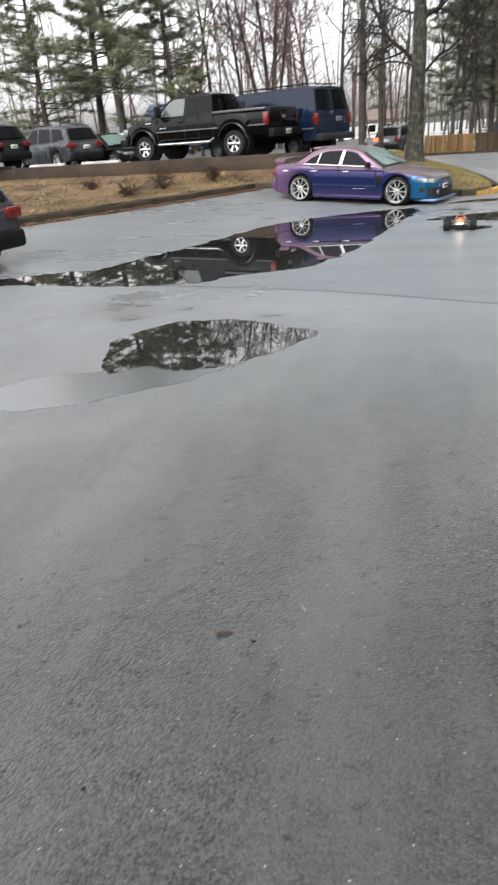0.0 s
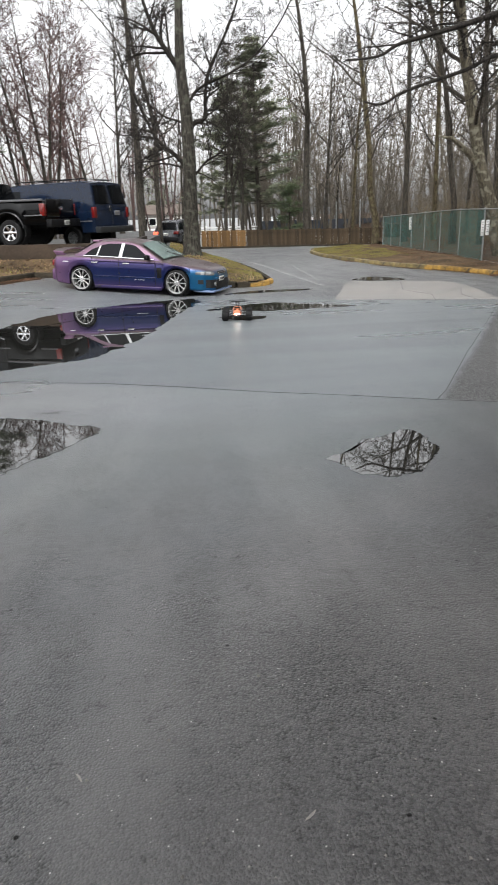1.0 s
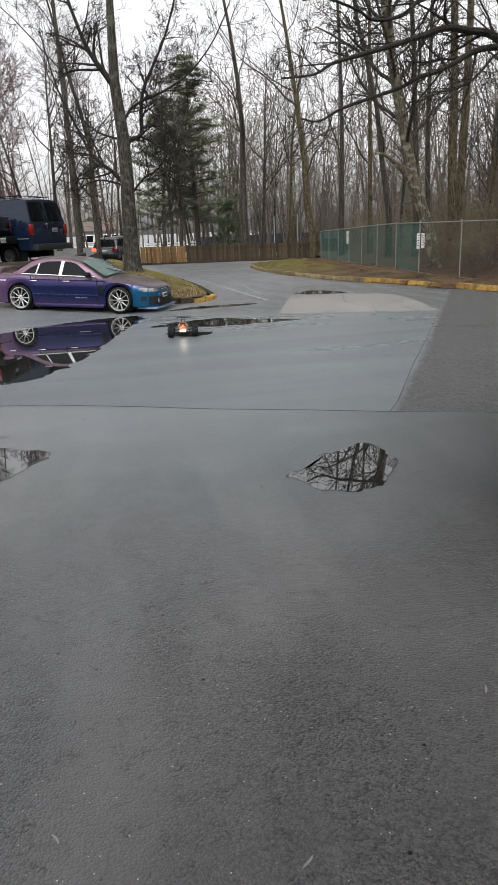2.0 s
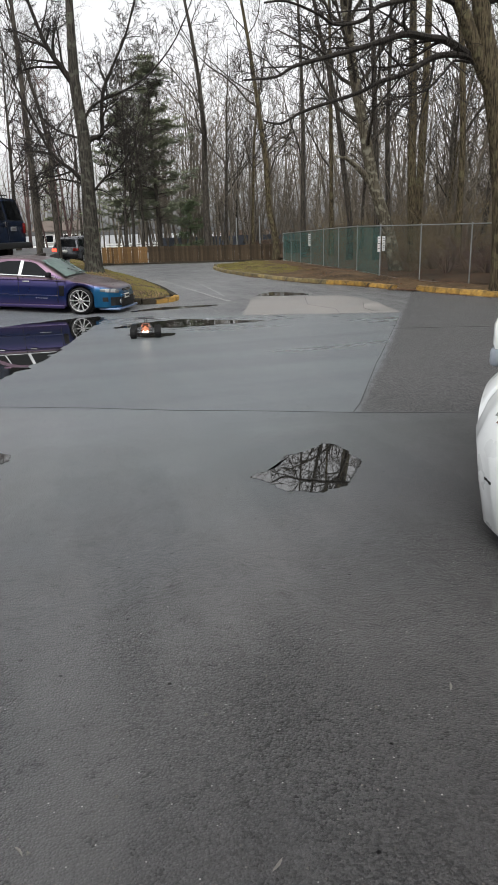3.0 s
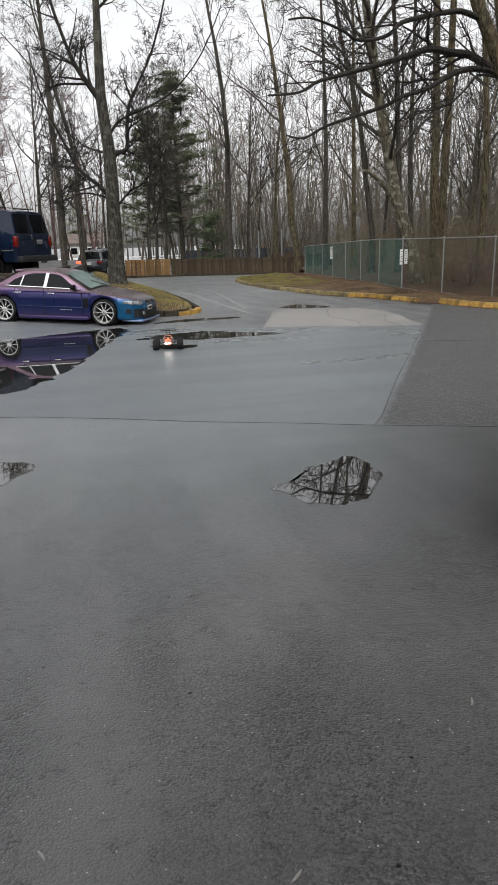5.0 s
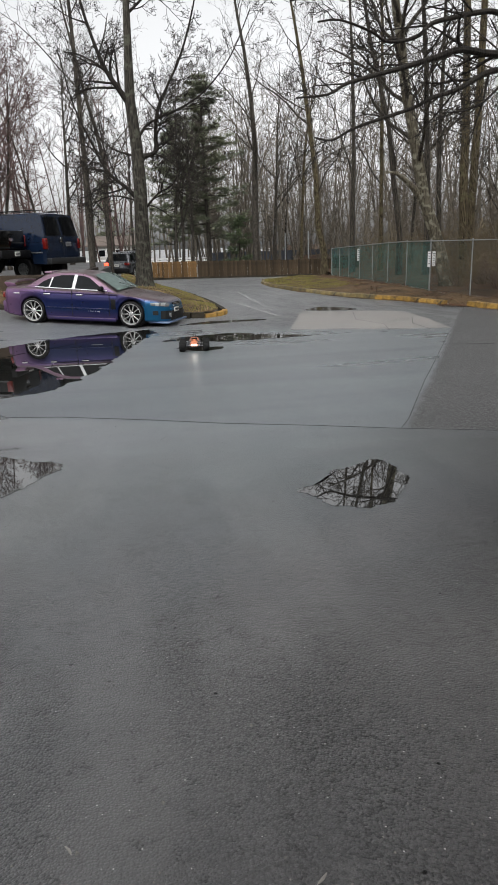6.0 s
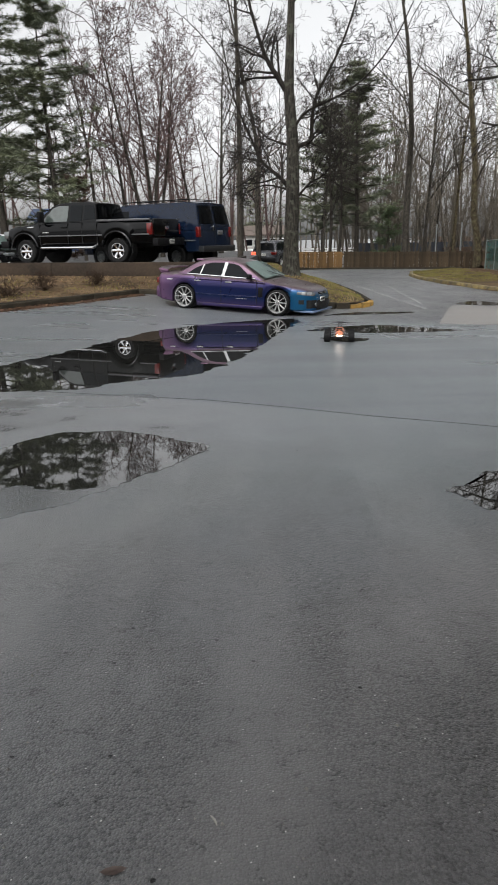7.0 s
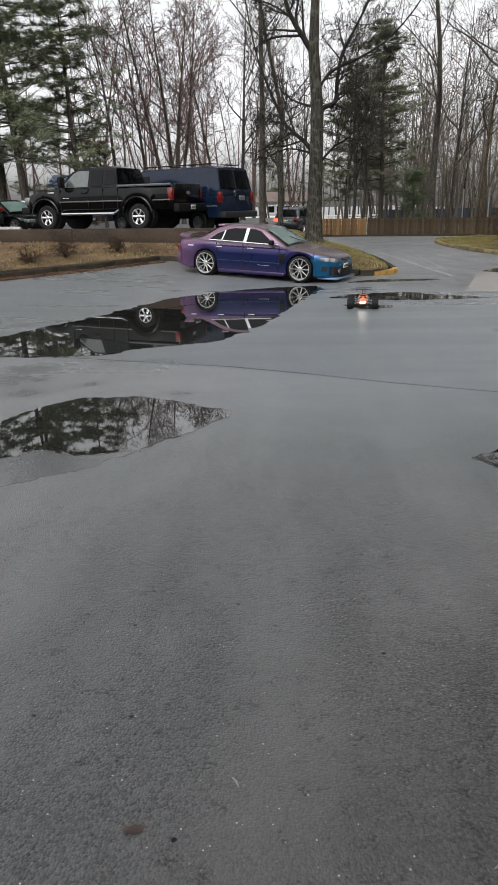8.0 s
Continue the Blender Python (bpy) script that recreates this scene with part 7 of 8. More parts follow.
def pale_car(m):
    """The white car close by: one smooth nose with set-in lamps, mirrors on grey feet."""
    root = tagged(new("car"), "white car with a scuffed bumper on the wet asphalt", "car")
    H, B, FX, RX, WZ = 1.62, 1.06, 1.36, -1.36, 0.33
    top = [(-2.3, 0.96), (-2.2, 1.05), (0.7, 1.06), (1.0, 1.04), (1.6, 1.03), (1.95, 1.0), (2.08, 0.96), (2.17, 0.87), (2.25, 0.73), (2.31, 0.56), (2.33, 0.44)]
    width = [(-2.3, 0.80), (-2.1, 0.88), (0, 0.92), (1.5, 0.92), (1.8, 0.90), (2.0, 0.845), (2.14, 0.745), (2.24, 0.60), (2.30, 0.44), (2.33, 0.25)]
    sill = [(-2.3, 0.36), (-1.8, 0.26), (1.8, 0.22), (2.1, 0.21), (2.33, 0.27)]
    part("body", car_shell(top, width, sill, (FX, RX), 0.38, WZ, tuck=0.08, lean=0.10, flare=0.01, step=0.025), M_WHITEPAINT, root)
    prof = [(1.05, B - 0.03), (0.35, H - 0.10), (0.05, H), (-1.5, H - 0.03), (-1.95, H - 0.14), (-2.26, B)]
    belt, zm, wb, wr = B - 0.02, H, 0.85, 0.66
    part("cabin", cabin_shell(prof, belt, wb, wr, 0.03), M_WHITEPAINT, root)
    side_pane(root, [(0.78, B + 0.02), (-0.10, B + 0.03), (-0.10, H - 0.08), (0.28, H - 0.11)], belt, zm, wb, wr, M_TINT, "front_window")
    side_pane(root, [(-0.20, B + 0.03), (-1.05, B + 0.05), (-0.98, H - 0.12), (-0.20, H - 0.08)], belt, zm, wb, wr, M_TINT, "rear_window")
    flat_pane(root, [(1.06, 0.74, B + 0.02), (1.06, -0.74, B + 0.02), (0.36, -0.62, H - 0.10), (0.36, 0.62, H - 0.10)], M_SCREEN, "windscreen", "", 0.015, -0.02)
    flat_pane(root, [(-1.98, 0.58, H - 0.17), (-1.98, -0.58, H - 0.17), (-2.24, -0.70, B + 0.07), (-2.24, 0.70, B + 0.07)], M_TINT, "rear_screen", "", 0.015, -0.02)
    nose = (top, width, sill, 0.08, 0.10)
    shell_patch(root, "headlamp", nose, (2.05, 2.15), (0.845, 0.99), M_LENS, "clear ribbed headlamp", off=0.006, taper=0.0)
    shell_patch(root, "indicator", nose, (2.085, 2.15), (0.815, 0.843), M_PINKLENS, "dull red-brown lens strip", off=0.006)
    shell_patch(root, "bumper_seam", nose, (1.62, 1.632), (0.30, 0.90), M_SHADOWGAP, off=0.002)
    shell_patch(root, "bumper_scuff", nose, (2.08, 2.15), (0.505, 0.518), M_SHADOWGAP, "dark bumper scuff", off=0.003, sides=(-1,))
    shell_patch(root, "bumper_scuff", nose, (1.90, 1.915), (0.50, 0.60), M_GREYTRIM, "grey bumper scuff", off=0.002, sides=(-1,))
    box_part(root, "lower_intake", (2.2, -0.42, 0.29), (2.34, 0.42, 0.40), M_SHADOWGAP, "dark lower intake", 0.02)
    both(root, "rear_lamp", (-2.36, 0.52, B - 0.24), (-2.13, 0.865, B - 0.02), M_REDLAMP, "red rear lamp", 0.03)
    box_part(root, "rear_bumper", (-2.42, -0.80, 0.32), (-2.05, 0.80, 0.62), M_WHITEPAINT, "", 0.07)
    for x in (0.80, -0.15, -1.08):
        both(root, "door_gap", (x - 0.004, 0.90, 0.36), (x + 0.004, 0.9225, B - 0.06), M_SHADOWGAP, "", 0)
    for s in (1, -1):
        mirror = box_part(root, "wing_mirror", (0.79, s * 0.90, 0.95), (0.91, s * 1.075, 1.20), M_WHITEPAINT, "white mirror housing", 0.06)
        box_part(mirror, "mirror_foot", (0.81, s * 0.86, 0.86), (0.90, s * 1.085, 0.99), M_MIRRORFOOT, "blue-grey mirror foot", 0.03)
        box_part(mirror, "mirror_glass", (0.782, s * 0.93, 0.99), (0.79, s * 1.05, 1.145), M_CHROME, "mirror glass", 0.003)
    for x in (FX, RX):
        well(root, x, 0.90, 0.38, WZ)
        for y in (0.765, -0.765):
            wheel(root, x, y, WZ, 0.325, 0.21, 0.22, 5, M_ALLOY, 0.06, 0.02)
    root.matrix_basis = m
    return root


M_PINKLENS = material("dull_red_lamp_strip", (0.14, 0.06, 0.05), 0.2, bump=0, coat=0.6)
M_MIRRORFOOT = material("blue_grey_mirror_foot", (0.20, 0.22, 0.25), 0.4, bump=0.05)
M_DULLPLATE = material("dull_grey_plate", (0.16, 0.16, 0.16), 0.5, bump=0)
M_DARKTRIM = material("dull_dark_bumper", (0.016, 0.017, 0.018), 0.4, bump=0.05, spec=0.3)
M_BLUELIP = material("blue_grey_lip_paint", (0.10, 0.15, 0.26), 0.35, bump=0, coat=0.6)
# lighter green-grey stands for what the side window reflects
M_TINTLIGHT = material("reflection_toned_side_glass", (0.05, 0.06, 0.055), 0.06, bump=0, rough_spread=0.02, coat=1.0)

sedan(pose(-0.12, 20.2, 0.075, 0, 2.5, -24.0))
truck_at = TRUCK_REAR_HUB - 0.95 * tleft + 1.80 * tdir
pickup(pose(truck_at.x, truck_at.y, LOT_Z, 0, 0, TRUCK_YAW))
van(pose(-3.5, 27.85, lot_z(-3.5, 27.85), 0, 0, 149))
compact(pose(1.6, 50.5, 0.0, 0, 0, 68), M_CHARCOAL, "dark grey estate car with a lit brake lamp beyond the tree", lamp=M_LITBRAKE)
compact(pose(-13.5, 31.4, lot_z(-13.5, 31.4), 0, 0, 150), M_CHARCOAL, "dark grey minivan parked on the upper lot")
compact(pose(-15.6, 28.6, lot_z(-15.6, 28.6), 0, 0, 160), M_BLACKPAINT, "black estate car parked on the upper lot")
compact(pose(-11.6, 32.9, lot_z(-11.6, 32.9), 0, 0, -30), M_BLACKPAINT, "black saloon parked nose-out on the upper lot", kind="saloon")
compact(pose(-12.6, 37.6, lot_z(-12.6, 37.6), 0, 0, -30), M_WHITEPAINT, "white saloon parked on the upper lot", kind="saloon")
compact(pose(-8.2, 12.6, 0.0, 0, 0, 165), M_CHARCOAL, "dark grey estate car with red rear lamps on the wet asphalt")
pale_car(pose(4.47, 5.43, 0.10, 0, 0, 222))


def wheel_stop(s):
    """A low concrete parking block at the lot's edge."""
    bm = bmesh.new()
    prof = [(-0.08, 0.0), (0.08, 0.0), (0.075, 0.07), (0.04, 0.12), (-0.04, 0.12), (-0.075, 0.07)]
    rows = [[bm.verts.new((x, y * k, z * k)) for y, z in prof] for x, k in ((-0.9, 0.9), (-0.87, 1), (0.87, 1), (0.9, 0.9))]
    for a, b in zip(rows, rows[1:]):
        for i in range(6):
            bm.faces.new((a[i], a[(i + 1) % 6], b[(i + 1) % 6], b[i]))
    bm.faces.new(rows[0][::-1])
    bm.faces.new(rows[-1])
    ob = tagged(part("wheel_stop", bm, M_STOP), "pale concrete wheel stop at the lot's edge", "wheel stop", "wheel stops on the upper lot")
    p = wall_p + tdir.to_2d() * s - 0.42 * tleft.to_2d()
    ob.matrix_basis = pose(p.x, p.y, LOT_Z, 0, 0, TRUCK_YAW)


M_STOP = material("weathered_pale_concrete", (0.30, 0.29, 0.27), 0.8, scale=3, fine=30, bump=0.3, stain=(0.15, 0.14, 0.13))
for s in (5.6, 8.3, 11.0, 13.7):
    wheel_stop(s)

# ---- fences and buildings ----


def chain_fence():
    root = tagged(new("chain_link_fence"), "grey chain link fence with green mesh along the wood", "fence")
    pts = [Vector((*p, 0)) for p in FENCE]
    stops = []
    n = 7
    for k in range(n):
        stops.append(pts[0].lerp(pts[1], k / n))
    stops += pts[1:5] + [pts[4].lerp(pts[5], 0.8), pts[6]]
    H = 1.72
    tops = []
    for i, p in enumerate(stops):
        z = slope_z(p.x, p.y) + 0.10
        bm = bmesh.new()
        add_tube(bm, [(p.x, p.y, z - 0.3), (p.x, p.y, z + H)], 0.027 if i in (0, 7) else 0.020, 8)
        add_tube(bm, [(p.x, p.y, z + H - 0.02), (p.x, p.y, z + H + 0.03), (p.x, p.y, z + H + 0.05)], [0.03, 0.03, 0.01], 8)
        part("post", bm, M_GALV, root)
        tops.append((p, z))
    for (p, z), (q, w) in zip(tops, tops[1:]):
        green = q.y > 23.5
        for h, r, nm in ((H, 0.017, "top_rail"), (0.06, 0.013, "bottom_rail")):
            bm = bmesh.new()
            add_tube(bm, [(p.x, p.y, z + h), (q.x, q.y, w + h)], r, 6)
            part(nm, bm, M_GALV, root)
        # woven wire between two posts
        d = (q - p).length
        cell = 0.085 if q.y < 24.5 else 0.14
        wire = 0.0017 if not green else 0.0027
        verts, faces = [], []
        e = (q - p).normalized()
        nrm = Vector((-e.y, e.x, 0))
        cols = int((d + H) / cell)
        for s in (1, -1):
            for c in range(cols):
                x0 = c * cell - (H if s > 0 else 0)
                a, b = max(0.0, x0 if s > 0 else x0), 0
                # a straight diagonal clipped to the panel
                u0, v0 = x0, (0.0 if s > 0 else 0.0)
                if s > 0:
                    lo = (max(x0, 0), max(0, -x0))
                    hi = (min(x0 + H, d), min(H, d - x0))
                else:
                    lo = (min(x0, d), max(0, x0 - d))
                    hi = (max(x0 - H, 0), min(H, x0))
                if hi[1] - lo[1] < 0.02:
                    continue
                A = p + e * lo[0] + Vector((0, 0, z + (w - z) * lo[0] / d + 0.02 + lo[1]))
                B = p + e * hi[0] + Vector((0, 0, z + (w - z) * hi[0] / d + 0.02 + hi[1]))
                dd = (B - A).normalized()
                t = dd.cross(nrm).normalized() * wire
                o = nrm * wire
                k = len(verts)
                for P in (A, B):
                    verts += [tuple(P + t), tuple(P - t * 0.5 + o), tuple(P - t * 0.5 - o)]
                faces += [(k, k + 1, k + 4, k + 3), (k + 1, k + 2, k + 5, k + 4), (k + 2, k, k + 3, k + 5)]
        part_mesh("wire_mesh", mesh_from("wire_mesh", verts, faces), M_GREENWIRE if green else M_WIRE, root, "green coated mesh" if green else "grey woven wire", smooth=False)


chain_fence()


def notice(x, y, z, w, h, yaw, dark, label):
    root = tagged(new("notice_sign"), label, "sign")
    bm = bmesh.new()
    add_box(bm, (-w / 2, -0.006, 0), (w / 2, 0.006, h), 0.004)
    part("board", bm, M_WHITE, root)
    for k in range(5):
        bm = bmesh.new()
        ww = w * (0.75, 0.6, 0.7, 0.5, 0.65)[k] / 2
        add_box(bm, (-ww, -0.010, h * (0.84 - k * 0.16)), (ww, -0.0065, h * (0.88 - k * 0.16)), 0)
        part("text_bar", bm, dark, root, smooth=False)
    root.matrix_basis = pose(x, y, z, 0, 0, yaw)


notice(11.07, 23.93, 1.0, 0.15, 0.48, 22, M_GREYTRIM, "white notice board with grey lines on the fence")
notice(10.90, 23.93, 0.98, 0.13, 0.5, 22, M_GREYTRIM, "white notice board with grey lines on the fence")
notice(12.9, 36.4, 0.9, 0.16, 0.6, 18, M_GREYTRIM, "narrow white notice strip on the green fence")


def board_fence(a, b, lo, height, fresh, label, cap=True):
    root = tagged(new("board_fence"), label, "fence")
    d = math.hypot(b[0] - a[0], b[1] - a[1])
    yaw = math.degrees(math.atan2(b[1] - a[1], b[0] - a[0]))
    root.matrix_basis = pose(a[0], a[1], lo, 0, 0, yaw)
    rng = random.Random(int(d * 10))
    shapes = []
    for k in range(4):
        bm = bmesh.new()
        hh = height + rng.uniform(-0.02, 0.02)
        add_box(bm, (0.004, -0.012, 0), (0.176, 0.012, hh), 0.004)
        me = bpy.data.meshes.new("board")
        bm.to_mesh(me)
        bm.free()
        shapes.append(me)
    n = int(d / 0.18)
    for k in range(n):
        me = shapes[rng.randrange(4)]
        if not me.materials:
            me.materials.append(fresh)
        ob = new("board", me)
        ob.parent = root
        ob.matrix_basis = pose(k * 0.18, rng.uniform(-0.008, 0.008), rng.uniform(-0.02, 0.02), 0, rng.uniform(-0.6, 0.6), 0)
    for z in (0.25, height - 0.25):
        bm = bmesh.new()
        add_box(bm, (0, 0.014, z), (d, 0.06, z + 0.09), 0.005)
        part("rail", bm, fresh, root)
    for k in range(int(d / 2.4) + 1):
        bm = bmesh.new()
        add_box(bm, (min(d, k * 2.4) - 0.05, 0.062, -0.2), (min(d, k * 2.4) + 0.05, 0.16, height + 0.06), 0.006)
        part("post", bm, fresh, root)


board_fence((3.7, 60.0), (7.3, 59.2), -0.62, 1.30, M_NEWWOOD, "low fence of fresh orange-brown boards at the road end")
board_fence((7.32, 59.2), (16.6, 52.2), -0.60, 1.27, M_FENCEWOOD, "weathered dark brown board fence at the road end")
board_fence((16.6, 52.2), (17.4, 48.5), -0.55, 1.45, M_FENCEWOOD, "weathered dark brown board fence beside the wood")


def house(x, y, z, yaw, w, dp, h, rise, wall_mat, roof_mat, label, windows):
    root = tagged(new("house"), label, "house")
    bm = bmesh.new()
    add_box(bm, (-w / 2, -dp / 2, 0), (w / 2, dp / 2, h), 0.02)
    part("wall", bm, wall_mat, root)
    bm = bmesh.new()
    o = 0.5
    for s in (-1, 1):
        a = [bm.verts.new(p) for p in ((-w / 2 - o, s * (dp / 2 + o), h - 0.05), (w / 2 + o, s * (dp / 2 + o), h - 0.05), (w / 2 + o, 0, h + rise), (-w / 2 - o, 0, h + rise))]
        b = [bm.verts.new(v.co + Vector((0, 0, 0.18))) for v in a]
        bm.faces.new(a)
        bm.faces.new(b)
        for i in range(4):
            bm.faces.new((a[i], a[(i + 1) % 4], b[(i + 1) % 4], b[i]))
    for s in (-1, 1):
        bm.faces.new([bm.verts.new(p) for p in ((s * w / 2, -dp / 2, h), (s * w / 2, dp / 2, h), (s * w / 2, 0, h + rise))])
    part("roof", bm, roof_mat, root)
    for k in range(windows):
        wx = -w / 2 + w * (k + 0.5) / windows
        fr = bmesh.new()
        add_box(fr, (wx - 0.55, -dp / 2 - 0.06, h * 0.38), (wx + 0.55, -dp / 2 + 0.02, h * 0.82), 0.02)
        wob = part("window", fr, M_WHITE, root)
        gl = bmesh.new()
        add_box(gl, (wx - 0.46, -dp / 2 - 0.075, h * 0.42), (wx + 0.46, -dp / 2 - 0.055, h * 0.78), 0)
        part("pane", gl, M_TINT, wob)
    root.matrix_basis = pose(x, y, z, 0, 0, yaw)


house(1.9, 112, -0.3, -4, 8.5, 8, 2.5, 1.3, M_SIDING, M_ROOF, "long low house with pale siding and brown roof", 7)
house(-16.6, 66, 1.0, 8, 5, 6, 2.6, 0.9, M_BUILDBLUE, M_BUILDBLUE, "bright blue shop building behind the pines", 3)
house(-6.5, 74, 0.9, 0, 6, 5, 3.0, 1.0, M_SIDING, M_ROOF, "pale house seen between the trees", 2)


def rail_fence(a, b, z, h, label):
    """White horizontal-rail fence far behind the road."""
    root = tagged(new("rail_fence"), label, "fence")
    d = math.hypot(b[0] - a[0], b[1] - a[1])
    for k in range(int(d / 2.4) + 1):
        bm = bmesh.new()
        add_box(bm, (k * 2.4 - 0.06, -0.06, -0.2), (k * 2.4 + 0.06, 0.06, h + 0.08), 0.01)
        part("post", bm, M_WHITE, root)
    for k in range(5):
        bm = bmesh.new()
        add_box(bm, (0, -0.02, h * (k + 0.4) / 5 - 0.1), (d, 0.02, h * (k + 0.4) / 5 + 0.09), 0.004)
        part("rail", bm, M_WHITE, root)
    root.matrix_basis = pose(a[0], a[1], z, 0, 0, math.degrees(math.atan2(b[1] - a[1], b[0] - a[0])))


rail_fence((-6, 92), (16, 90), -0.9, 1.5, "white plastic rail fence far beyond the road")
root = tagged(new("screen_fence"), "dark cloth-covered fence beyond the wooden boards", "fence")
for k in range(9):
    bm = bmesh.new()
    add_tube(bm, [(k * 2.0, 0.06, -0.3), (k * 2.0, 0.06, 2.1)], 0.04, 6)
    part("post", bm, M_GALV, root)
bm = bmesh.new()
add_box(bm, (0, -0.01, 0.1), (16, 0.01, 1.7), 0)
part("cloth", bm, M_DARKSCREEN, root)
root.matrix_basis = pose(11.5, 80, -0.6, 0, 0, -5)


def pole(x, y, z, h, r, mat, label, name="pole"):
    bm = bmesh.new()
    add_tube(bm, [(0, 0, -0.3), (0, 0, h * 0.5), (0, 0, h)], [r, r * 0.85, r * 0.7], 10)
    add_tube(bm, [(0, 0, h), (0, 0, h + r * 0.5)], [r * 0.8, r * 0.3], 10)
    ob = tagged(part(name, bm, mat), label, "pole")
    ob.matrix_basis = pose(x, y, z)


pole(15.4, 62, -0.6, 3.3, 0.06, M_GALV, "pale grey metal pole behind the wooden fence")
pole(17.2, 61, -0.6, 3.4, 0.06, M_GALV, "pale grey metal pole behind the wooden fence")
pole(0.8, 80, -0.7, 4.2, 0.14, M_BARK, "brown wooden pole beyond the road")
pole(-15.2, 33.5, lot_z(-15.2, 33.5), 2.6, 0.11, M_BARK, "dark wooden post on the upper lot")

# ---- small things ----


def model_truck(m):
    """The radio-controlled truck: orange shell, four fat wheels, rear wing, lit lamp bar."""
    root = tagged(new("model_truck"), "orange and black radio-controlled truck with lit headlamps on the asphalt", "toy car")
    L, T, R = 0.165, 0.185, 0.078
    bm = bmesh.new()
    add_box(bm, (-0.20, -0.055, 0.065), (0.20, 0.055, 0.085), 0.006)
    add_box(bm, (0.17, -0.07, 0.06), (0.235, 0.07, 0.078), 0.01)
    part("chassis", bm, M_BLACKPLASTIC, root)
    prof = [(-0.20, 0.085, 0.05, 0.125), (-0.15, 0.085, 0.07, 0.165), (-0.06, 0.085, 0.075, 0.195), (0.02, 0.085, 0.07, 0.185), (0.08, 0.085, 0.065, 0.150), (0.16, 0.085, 0.06, 0.128), (0.215, 0.088, 0.045, 0.108)]
    bm, rows = bmesh.new(), []
    for x, zb, w, zt in prof:
        rows.append([bm.verts.new((x, y, z)) for y, z in ((-w, zb), (-w * 1.05, zb + (zt - zb) * 0.5), (-w * 0.7, zt - 0.005), (0, zt), (w * 0.7, zt - 0.005), (w * 1.05, zb + (zt - zb) * 0.5), (w, zb))])
    for a, b in zip(rows, rows[1:]):
        for i in range(7):
            bm.faces.new((a[i], a[(i + 1) % 7], b[(i + 1) % 7], b[i]))
    bm.faces.new(rows[0])
    bm.faces.new(rows[-1][::-1])
    part("shell", bm, M_ORANGE, root, "orange moulded shell")
    for s in (1, -1):
        box_part(root, "shell_vent", (0.05, s * 0.015, 0.158), (0.085, s * 0.05, 0.168), M_BLACKPLASTIC, "", 0.003)
        box_part(root, "shell_stripe", (-0.10, s * 0.073, 0.10), (0.06, s * 0.0795, 0.135), M_BLACKPLASTIC, "", 0.002)
    box_part(root, "window", (0.0, -0.045, 0.172), (0.045, 0.045, 0.192), M_BLACKPLASTIC, "", 0.006)
    for k in (-1, 0, 1):
        box_part(root, "headlamp", (0.212, k * 0.03 - 0.012, 0.094), (0.226, k * 0.03 + 0.012, 0.112), M_LITHEAD, "lit white headlamp", 0.004)
    # wing on its mast
    bm = bmesh.new()
    for s in (1, -1):
        add_tube(bm, [(-0.16, s * 0.02, 0.13), (-0.20, s * 0.02, 0.22), (-0.22, s * 0.02, 0.245)], 0.007, 6)
    add_box(bm, (-0.18, -0.03, 0.15), (-0.15, 0.03, 0.19), 0.006)
    part("wing_mast", bm, M_BLACKPLASTIC, root)
    bm = bmesh.new()
    add_box(bm, (-0.27, -0.115, 0.245), (-0.20, 0.115, 0.252), 0.003, Matrix.Translation((-0.235, 0, 0.25)) @ Matrix.Rotation(radians(-12), 4, "Y") @ Matrix.Translation((0.235, 0, -0.25)))
    add_box(bm, (-0.262, -0.11, 0.268), (-0.225, 0.11, 0.273), 0.002)
    for s in (1, -1):
        add_box(bm, (-0.28, s * 0.113, 0.235), (-0.19, s * 0.117, 0.285), 0.002)
    part("rear_wing", bm, M_BLACKPLASTIC, root, "black rear wing with end plates")
    for x in (L, -L):
        for s in (1, -1):
            bm = bmesh.new()
            for dx in (-0.03, 0.03):
                add_tube(bm, [(x + dx, s * 0.045, 0.075), (x, s * (T - 0.03), 0.072)], 0.006, 6)
            add_tube(bm, [(x, s * 0.04, 0.12), (x, s * (T - 0.04), 0.095)], 0.005, 6)
            part("suspension_arm", bm, M_BLACKPLASTIC, root)
            bm = bmesh.new()
            add_tube(bm, [(x - 0.02, s * 0.05, 0.165), (x - 0.005, s * 0.11, 0.085)], 0.011, 8)
            part("shock_absorber", bm, M_GREYTRIM, root)
            hold = new("wheel")
            hold.parent = root
            hold.matrix_basis = pose(x, s * T, R, 0, 0, 0 if s > 0 else 180)
            bm = bmesh.new()
            w = 0.048
            add_lathe(bm, [(0.045, -w), (R * 0.9, -w), (R, -w * 0.7), (R * 1.0, 0), (R, w * 0.7), (R * 0.9, w), (0.045, w)], sides=28)
            part("tyre", bm, M_RUBBER, hold)
            for k in range(18):
                bm = bmesh.new()
                add_box(bm, (-0.006, -w * 0.8, R - 0.003), (0.006, w * 0.8, R + 0.004), 0, Matrix.Rotation(2 * math.pi * k / 18, 4, "Y"))
                part("tread_block", bm, M_RUBBER, hold, smooth=False)
            bm = bmesh.new()
            add_lathe(bm, [(0.001, w * 0.5), (0.03, w * 0.45), (0.046, w * 0.9), (0.046, -w * 0.9), (0.001, -w * 0.3)], sides=20)
            part("rim", bm, M_BLACKPLASTIC, hold)
    root.matrix_basis = m


model_truck(pose(1.80, 14.62, 0.002, 0, 0, -98) @ Matrix.Scale(1.2, 4))


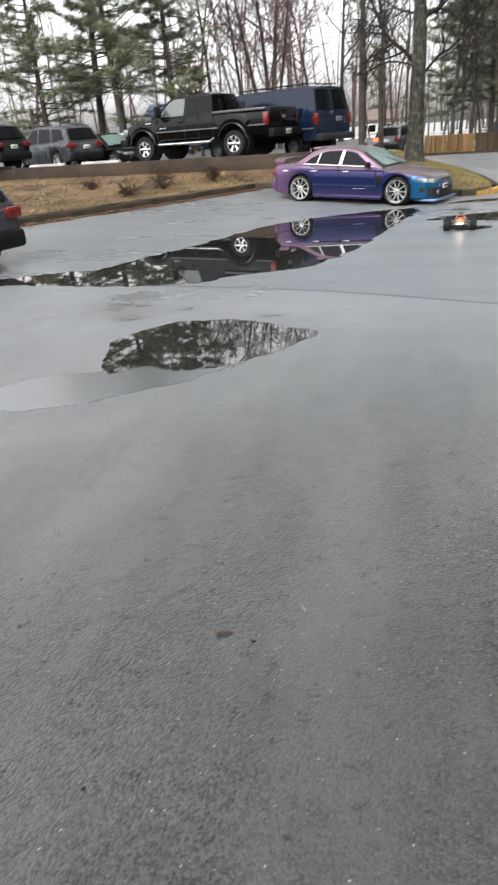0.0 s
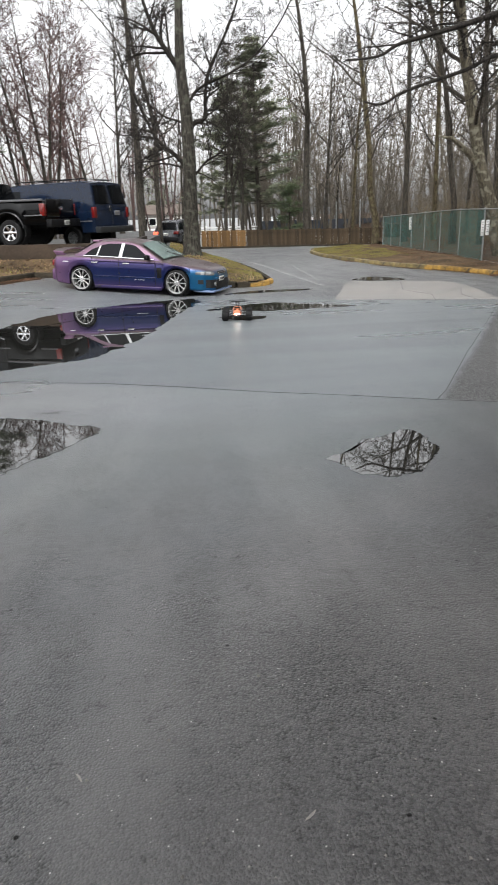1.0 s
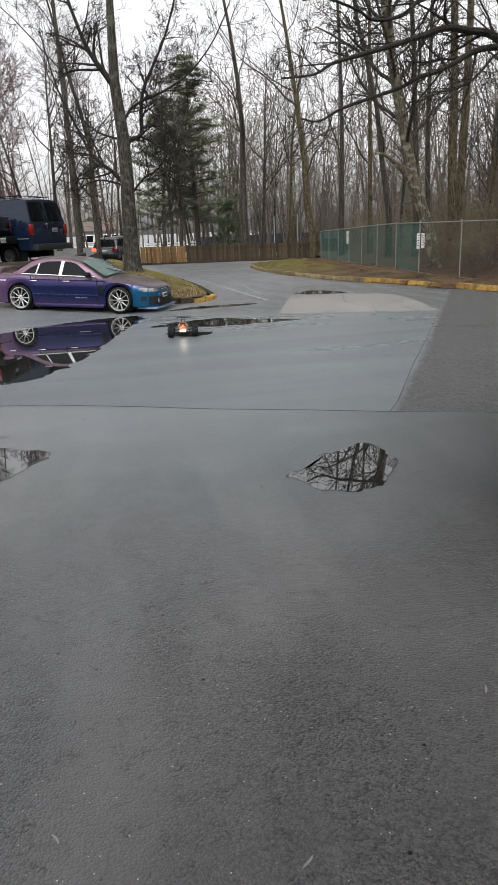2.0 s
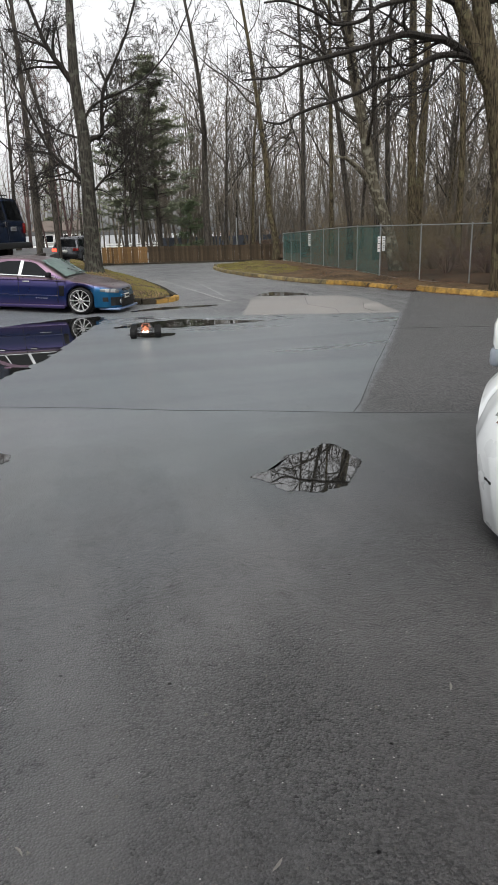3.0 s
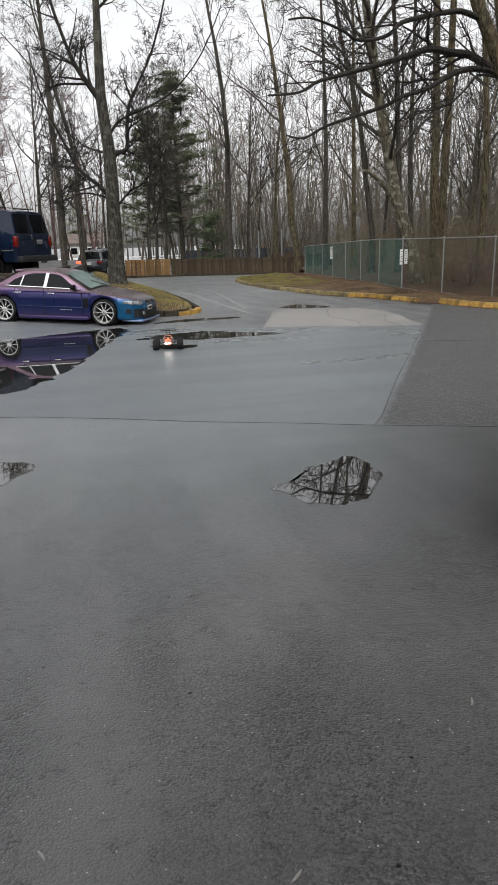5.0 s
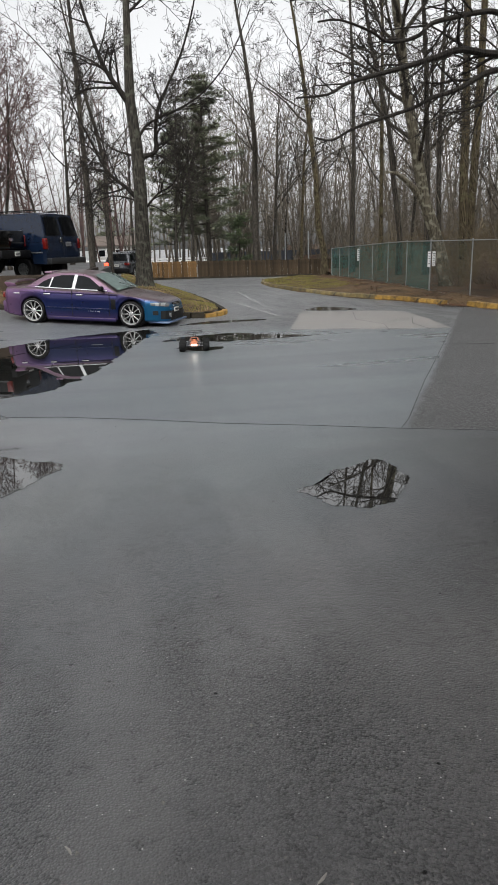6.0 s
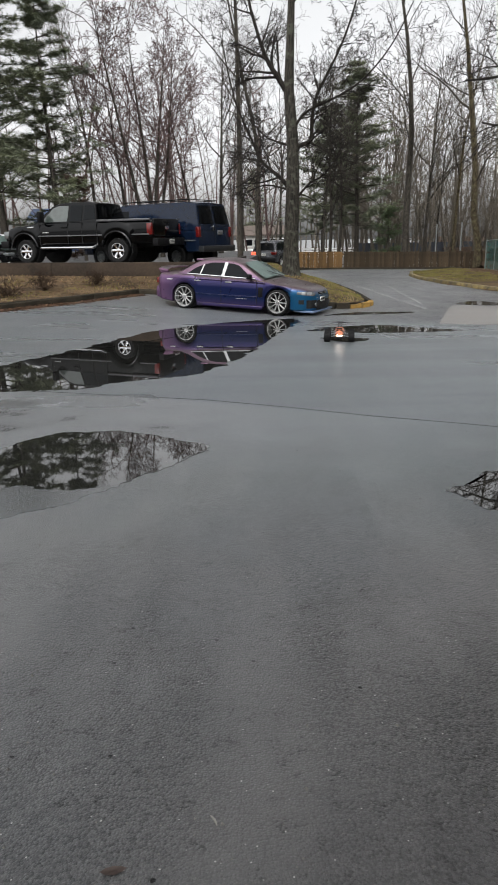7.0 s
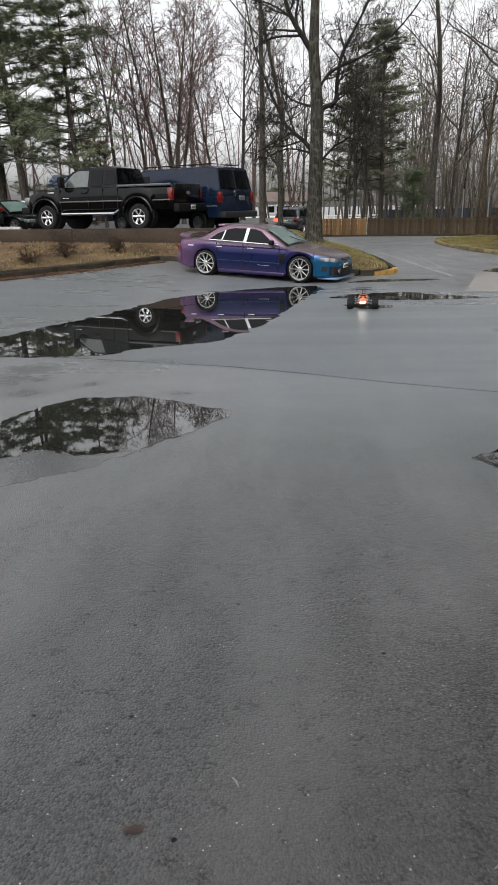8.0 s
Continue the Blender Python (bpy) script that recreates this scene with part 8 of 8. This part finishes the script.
def dead_leaf(x, y, yaw, size, mat, label, slim=1.0):
    bm = bmesh.new()
    pts = [(-0.5, 0), (-0.25, 0.16), (0.05, 0.2), (0.35, 0.12), (0.55, 0), (0.35, -0.12), (0.05, -0.2), (-0.25, -0.16)]
    vs = [bm.verts.new((a * size, b * slim * size + 0.25 * size * a * a, 0.003 + 0.05 * size * abs(b) * 4)) for a, b in pts]
    c = bm.verts.new((0, 0, 0.002))
    for i in range(8):
        bm.faces.new((vs[i], vs[(i + 1) % 8], c))
    bmesh.ops.solidify(bm, geom=bm.faces[:], thickness=0.002)
    ob = tagged(part("dead_leaf", bm, mat), label, "leaf", "dead leaves on the asphalt")
    ob.matrix_basis = pose(x, y, slope_z(x, y) + 0.002, 0, 0, yaw)


M_PALELEAF = material("pale_dead_leaf", (0.26, 0.245, 0.22), 0.6, scale=30, fine=90, bump=0.2)
M_BROWNLEAF = material("brown_dead_leaf", (0.070, 0.048, 0.040), 0.6, scale=30, fine=90, bump=0.2)
dead_leaf(0.786, 3.02, 40, 0.05, M_PALELEAF, "small pale curled dead leaf on wet asphalt", 0.5)
dead_leaf(0.119, 3.27, 120, 0.045, M_PALELEAF, "small pale curled dead leaf on wet asphalt", 0.5)
dead_leaf(-0.14, 3.1, 10, 0.07, M_BROWNLEAF, "flat reddish brown wet leaf on asphalt")
dead_leaf(0.95, 2.75, 10, 0.08, M_BROWNLEAF, "flat orange-brown wet leaf on asphalt")
dead_leaf(1.617, 3.56, 60, 0.05, M_PALELEAF, "small pale curled dead leaf on wet asphalt", 0.5)

# loose grit
rg = random.Random(9)
verts, faces = [], []
for _ in range(2600):
    y = 2.6 + 9 * rg.random() ** 1.5
    x = rg.uniform(-0.55, 0.75) * (y + 1) + 0.3
    s = rg.uniform(0.002, 0.0055) * (1.6 if rg.random() < 0.08 else 1)
    z = slope_z(x, y) + s * 0.3
    i = len(verts)
    a = rg.uniform(0, 6.28)
    verts += [(x + s * math.cos(a), y + s * math.sin(a), z), (x + s * math.cos(a + 2.1), y + s * math.sin(a + 2.1), z), (x + s * math.cos(a + 4.2), y + s * math.sin(a + 4.2), z), (x, y, z + s * 1.2)]
    faces += [(i, i + 1, i + 3), (i + 1, i + 2, i + 3), (i + 2, i, i + 3)]
M_GRIT = material("loose_grit", (0.10, 0.095, 0.085), 0.7, scale=40, fine=200, bump=0, spread=0.8)
tagged(part_mesh("loose_grit", mesh_from("loose_grit", verts, faces), M_GRIT, smooth=False), "loose dark grit on the wet asphalt", "grit", kind="stuff")

# shrubs on the dry bank
M_SHRUB = material("dark_dead_shrub", (0.035, 0.022, 0.014), 0.9, scale=2, fine=8, bump=0, spec=0.15)
for i, (x, y, z, s) in enumerate(((-5.9, 22.0, 0.50, 0.95), (-4.6, 22.9, 0.6, 0.6), (-6.5, 20.6, 0.36, 0.75), (-8.4, 22.6, 0.55, 0.5))):
    wd = Wood(950 + i)
    for _ in range(30):
        wd.grow(Vector((0, 0, 0)), Vector((wd.rng.uniform(-1, 1), wd.rng.uniform(-1, 1), 1.0)), wd.rng.uniform(0.4, 0.8) * s, 0.008, 3, 5, 0.004, 0.8, 0.02)
    ob = tagged(part_mesh("dead_shrub", wd.mesh("dead_shrub"), M_SHRUB, smooth=False), "small dead brown shrub on the dry lawn", "shrub", "dead shrubs on the bank")
    ob.matrix_basis = pose(x, y, z)

# shrubs behind the chain link fence
for i, (x, y, s) in enumerate(((13.3, 23.6, 2.0), (12.7, 25.2, 1.7), (14.2, 22.4, 1.9), (13.9, 25.6, 2.2))):
    wd = Wood(970 + i)
    for _ in range(22):
        wd.grow(Vector((0, 0, 0)), Vector((wd.rng.uniform(-0.8, 0.8), wd.rng.uniform(-0.8, 0.8), 1.0)), wd.rng.uniform(0.4, 0.8) * s, 0.011, 3, 5, 0.005, 0.8, 0.02)
    ob = tagged(part_mesh("shrub", wd.mesh("shrub"), M_BRAMBLE if i % 2 else M_REDTWIG, smooth=False), "tangled bare shrub behind the chain link fence", "shrub", "shrubs behind the fence")
    ob.matrix_basis = pose(x, y, 0.06)
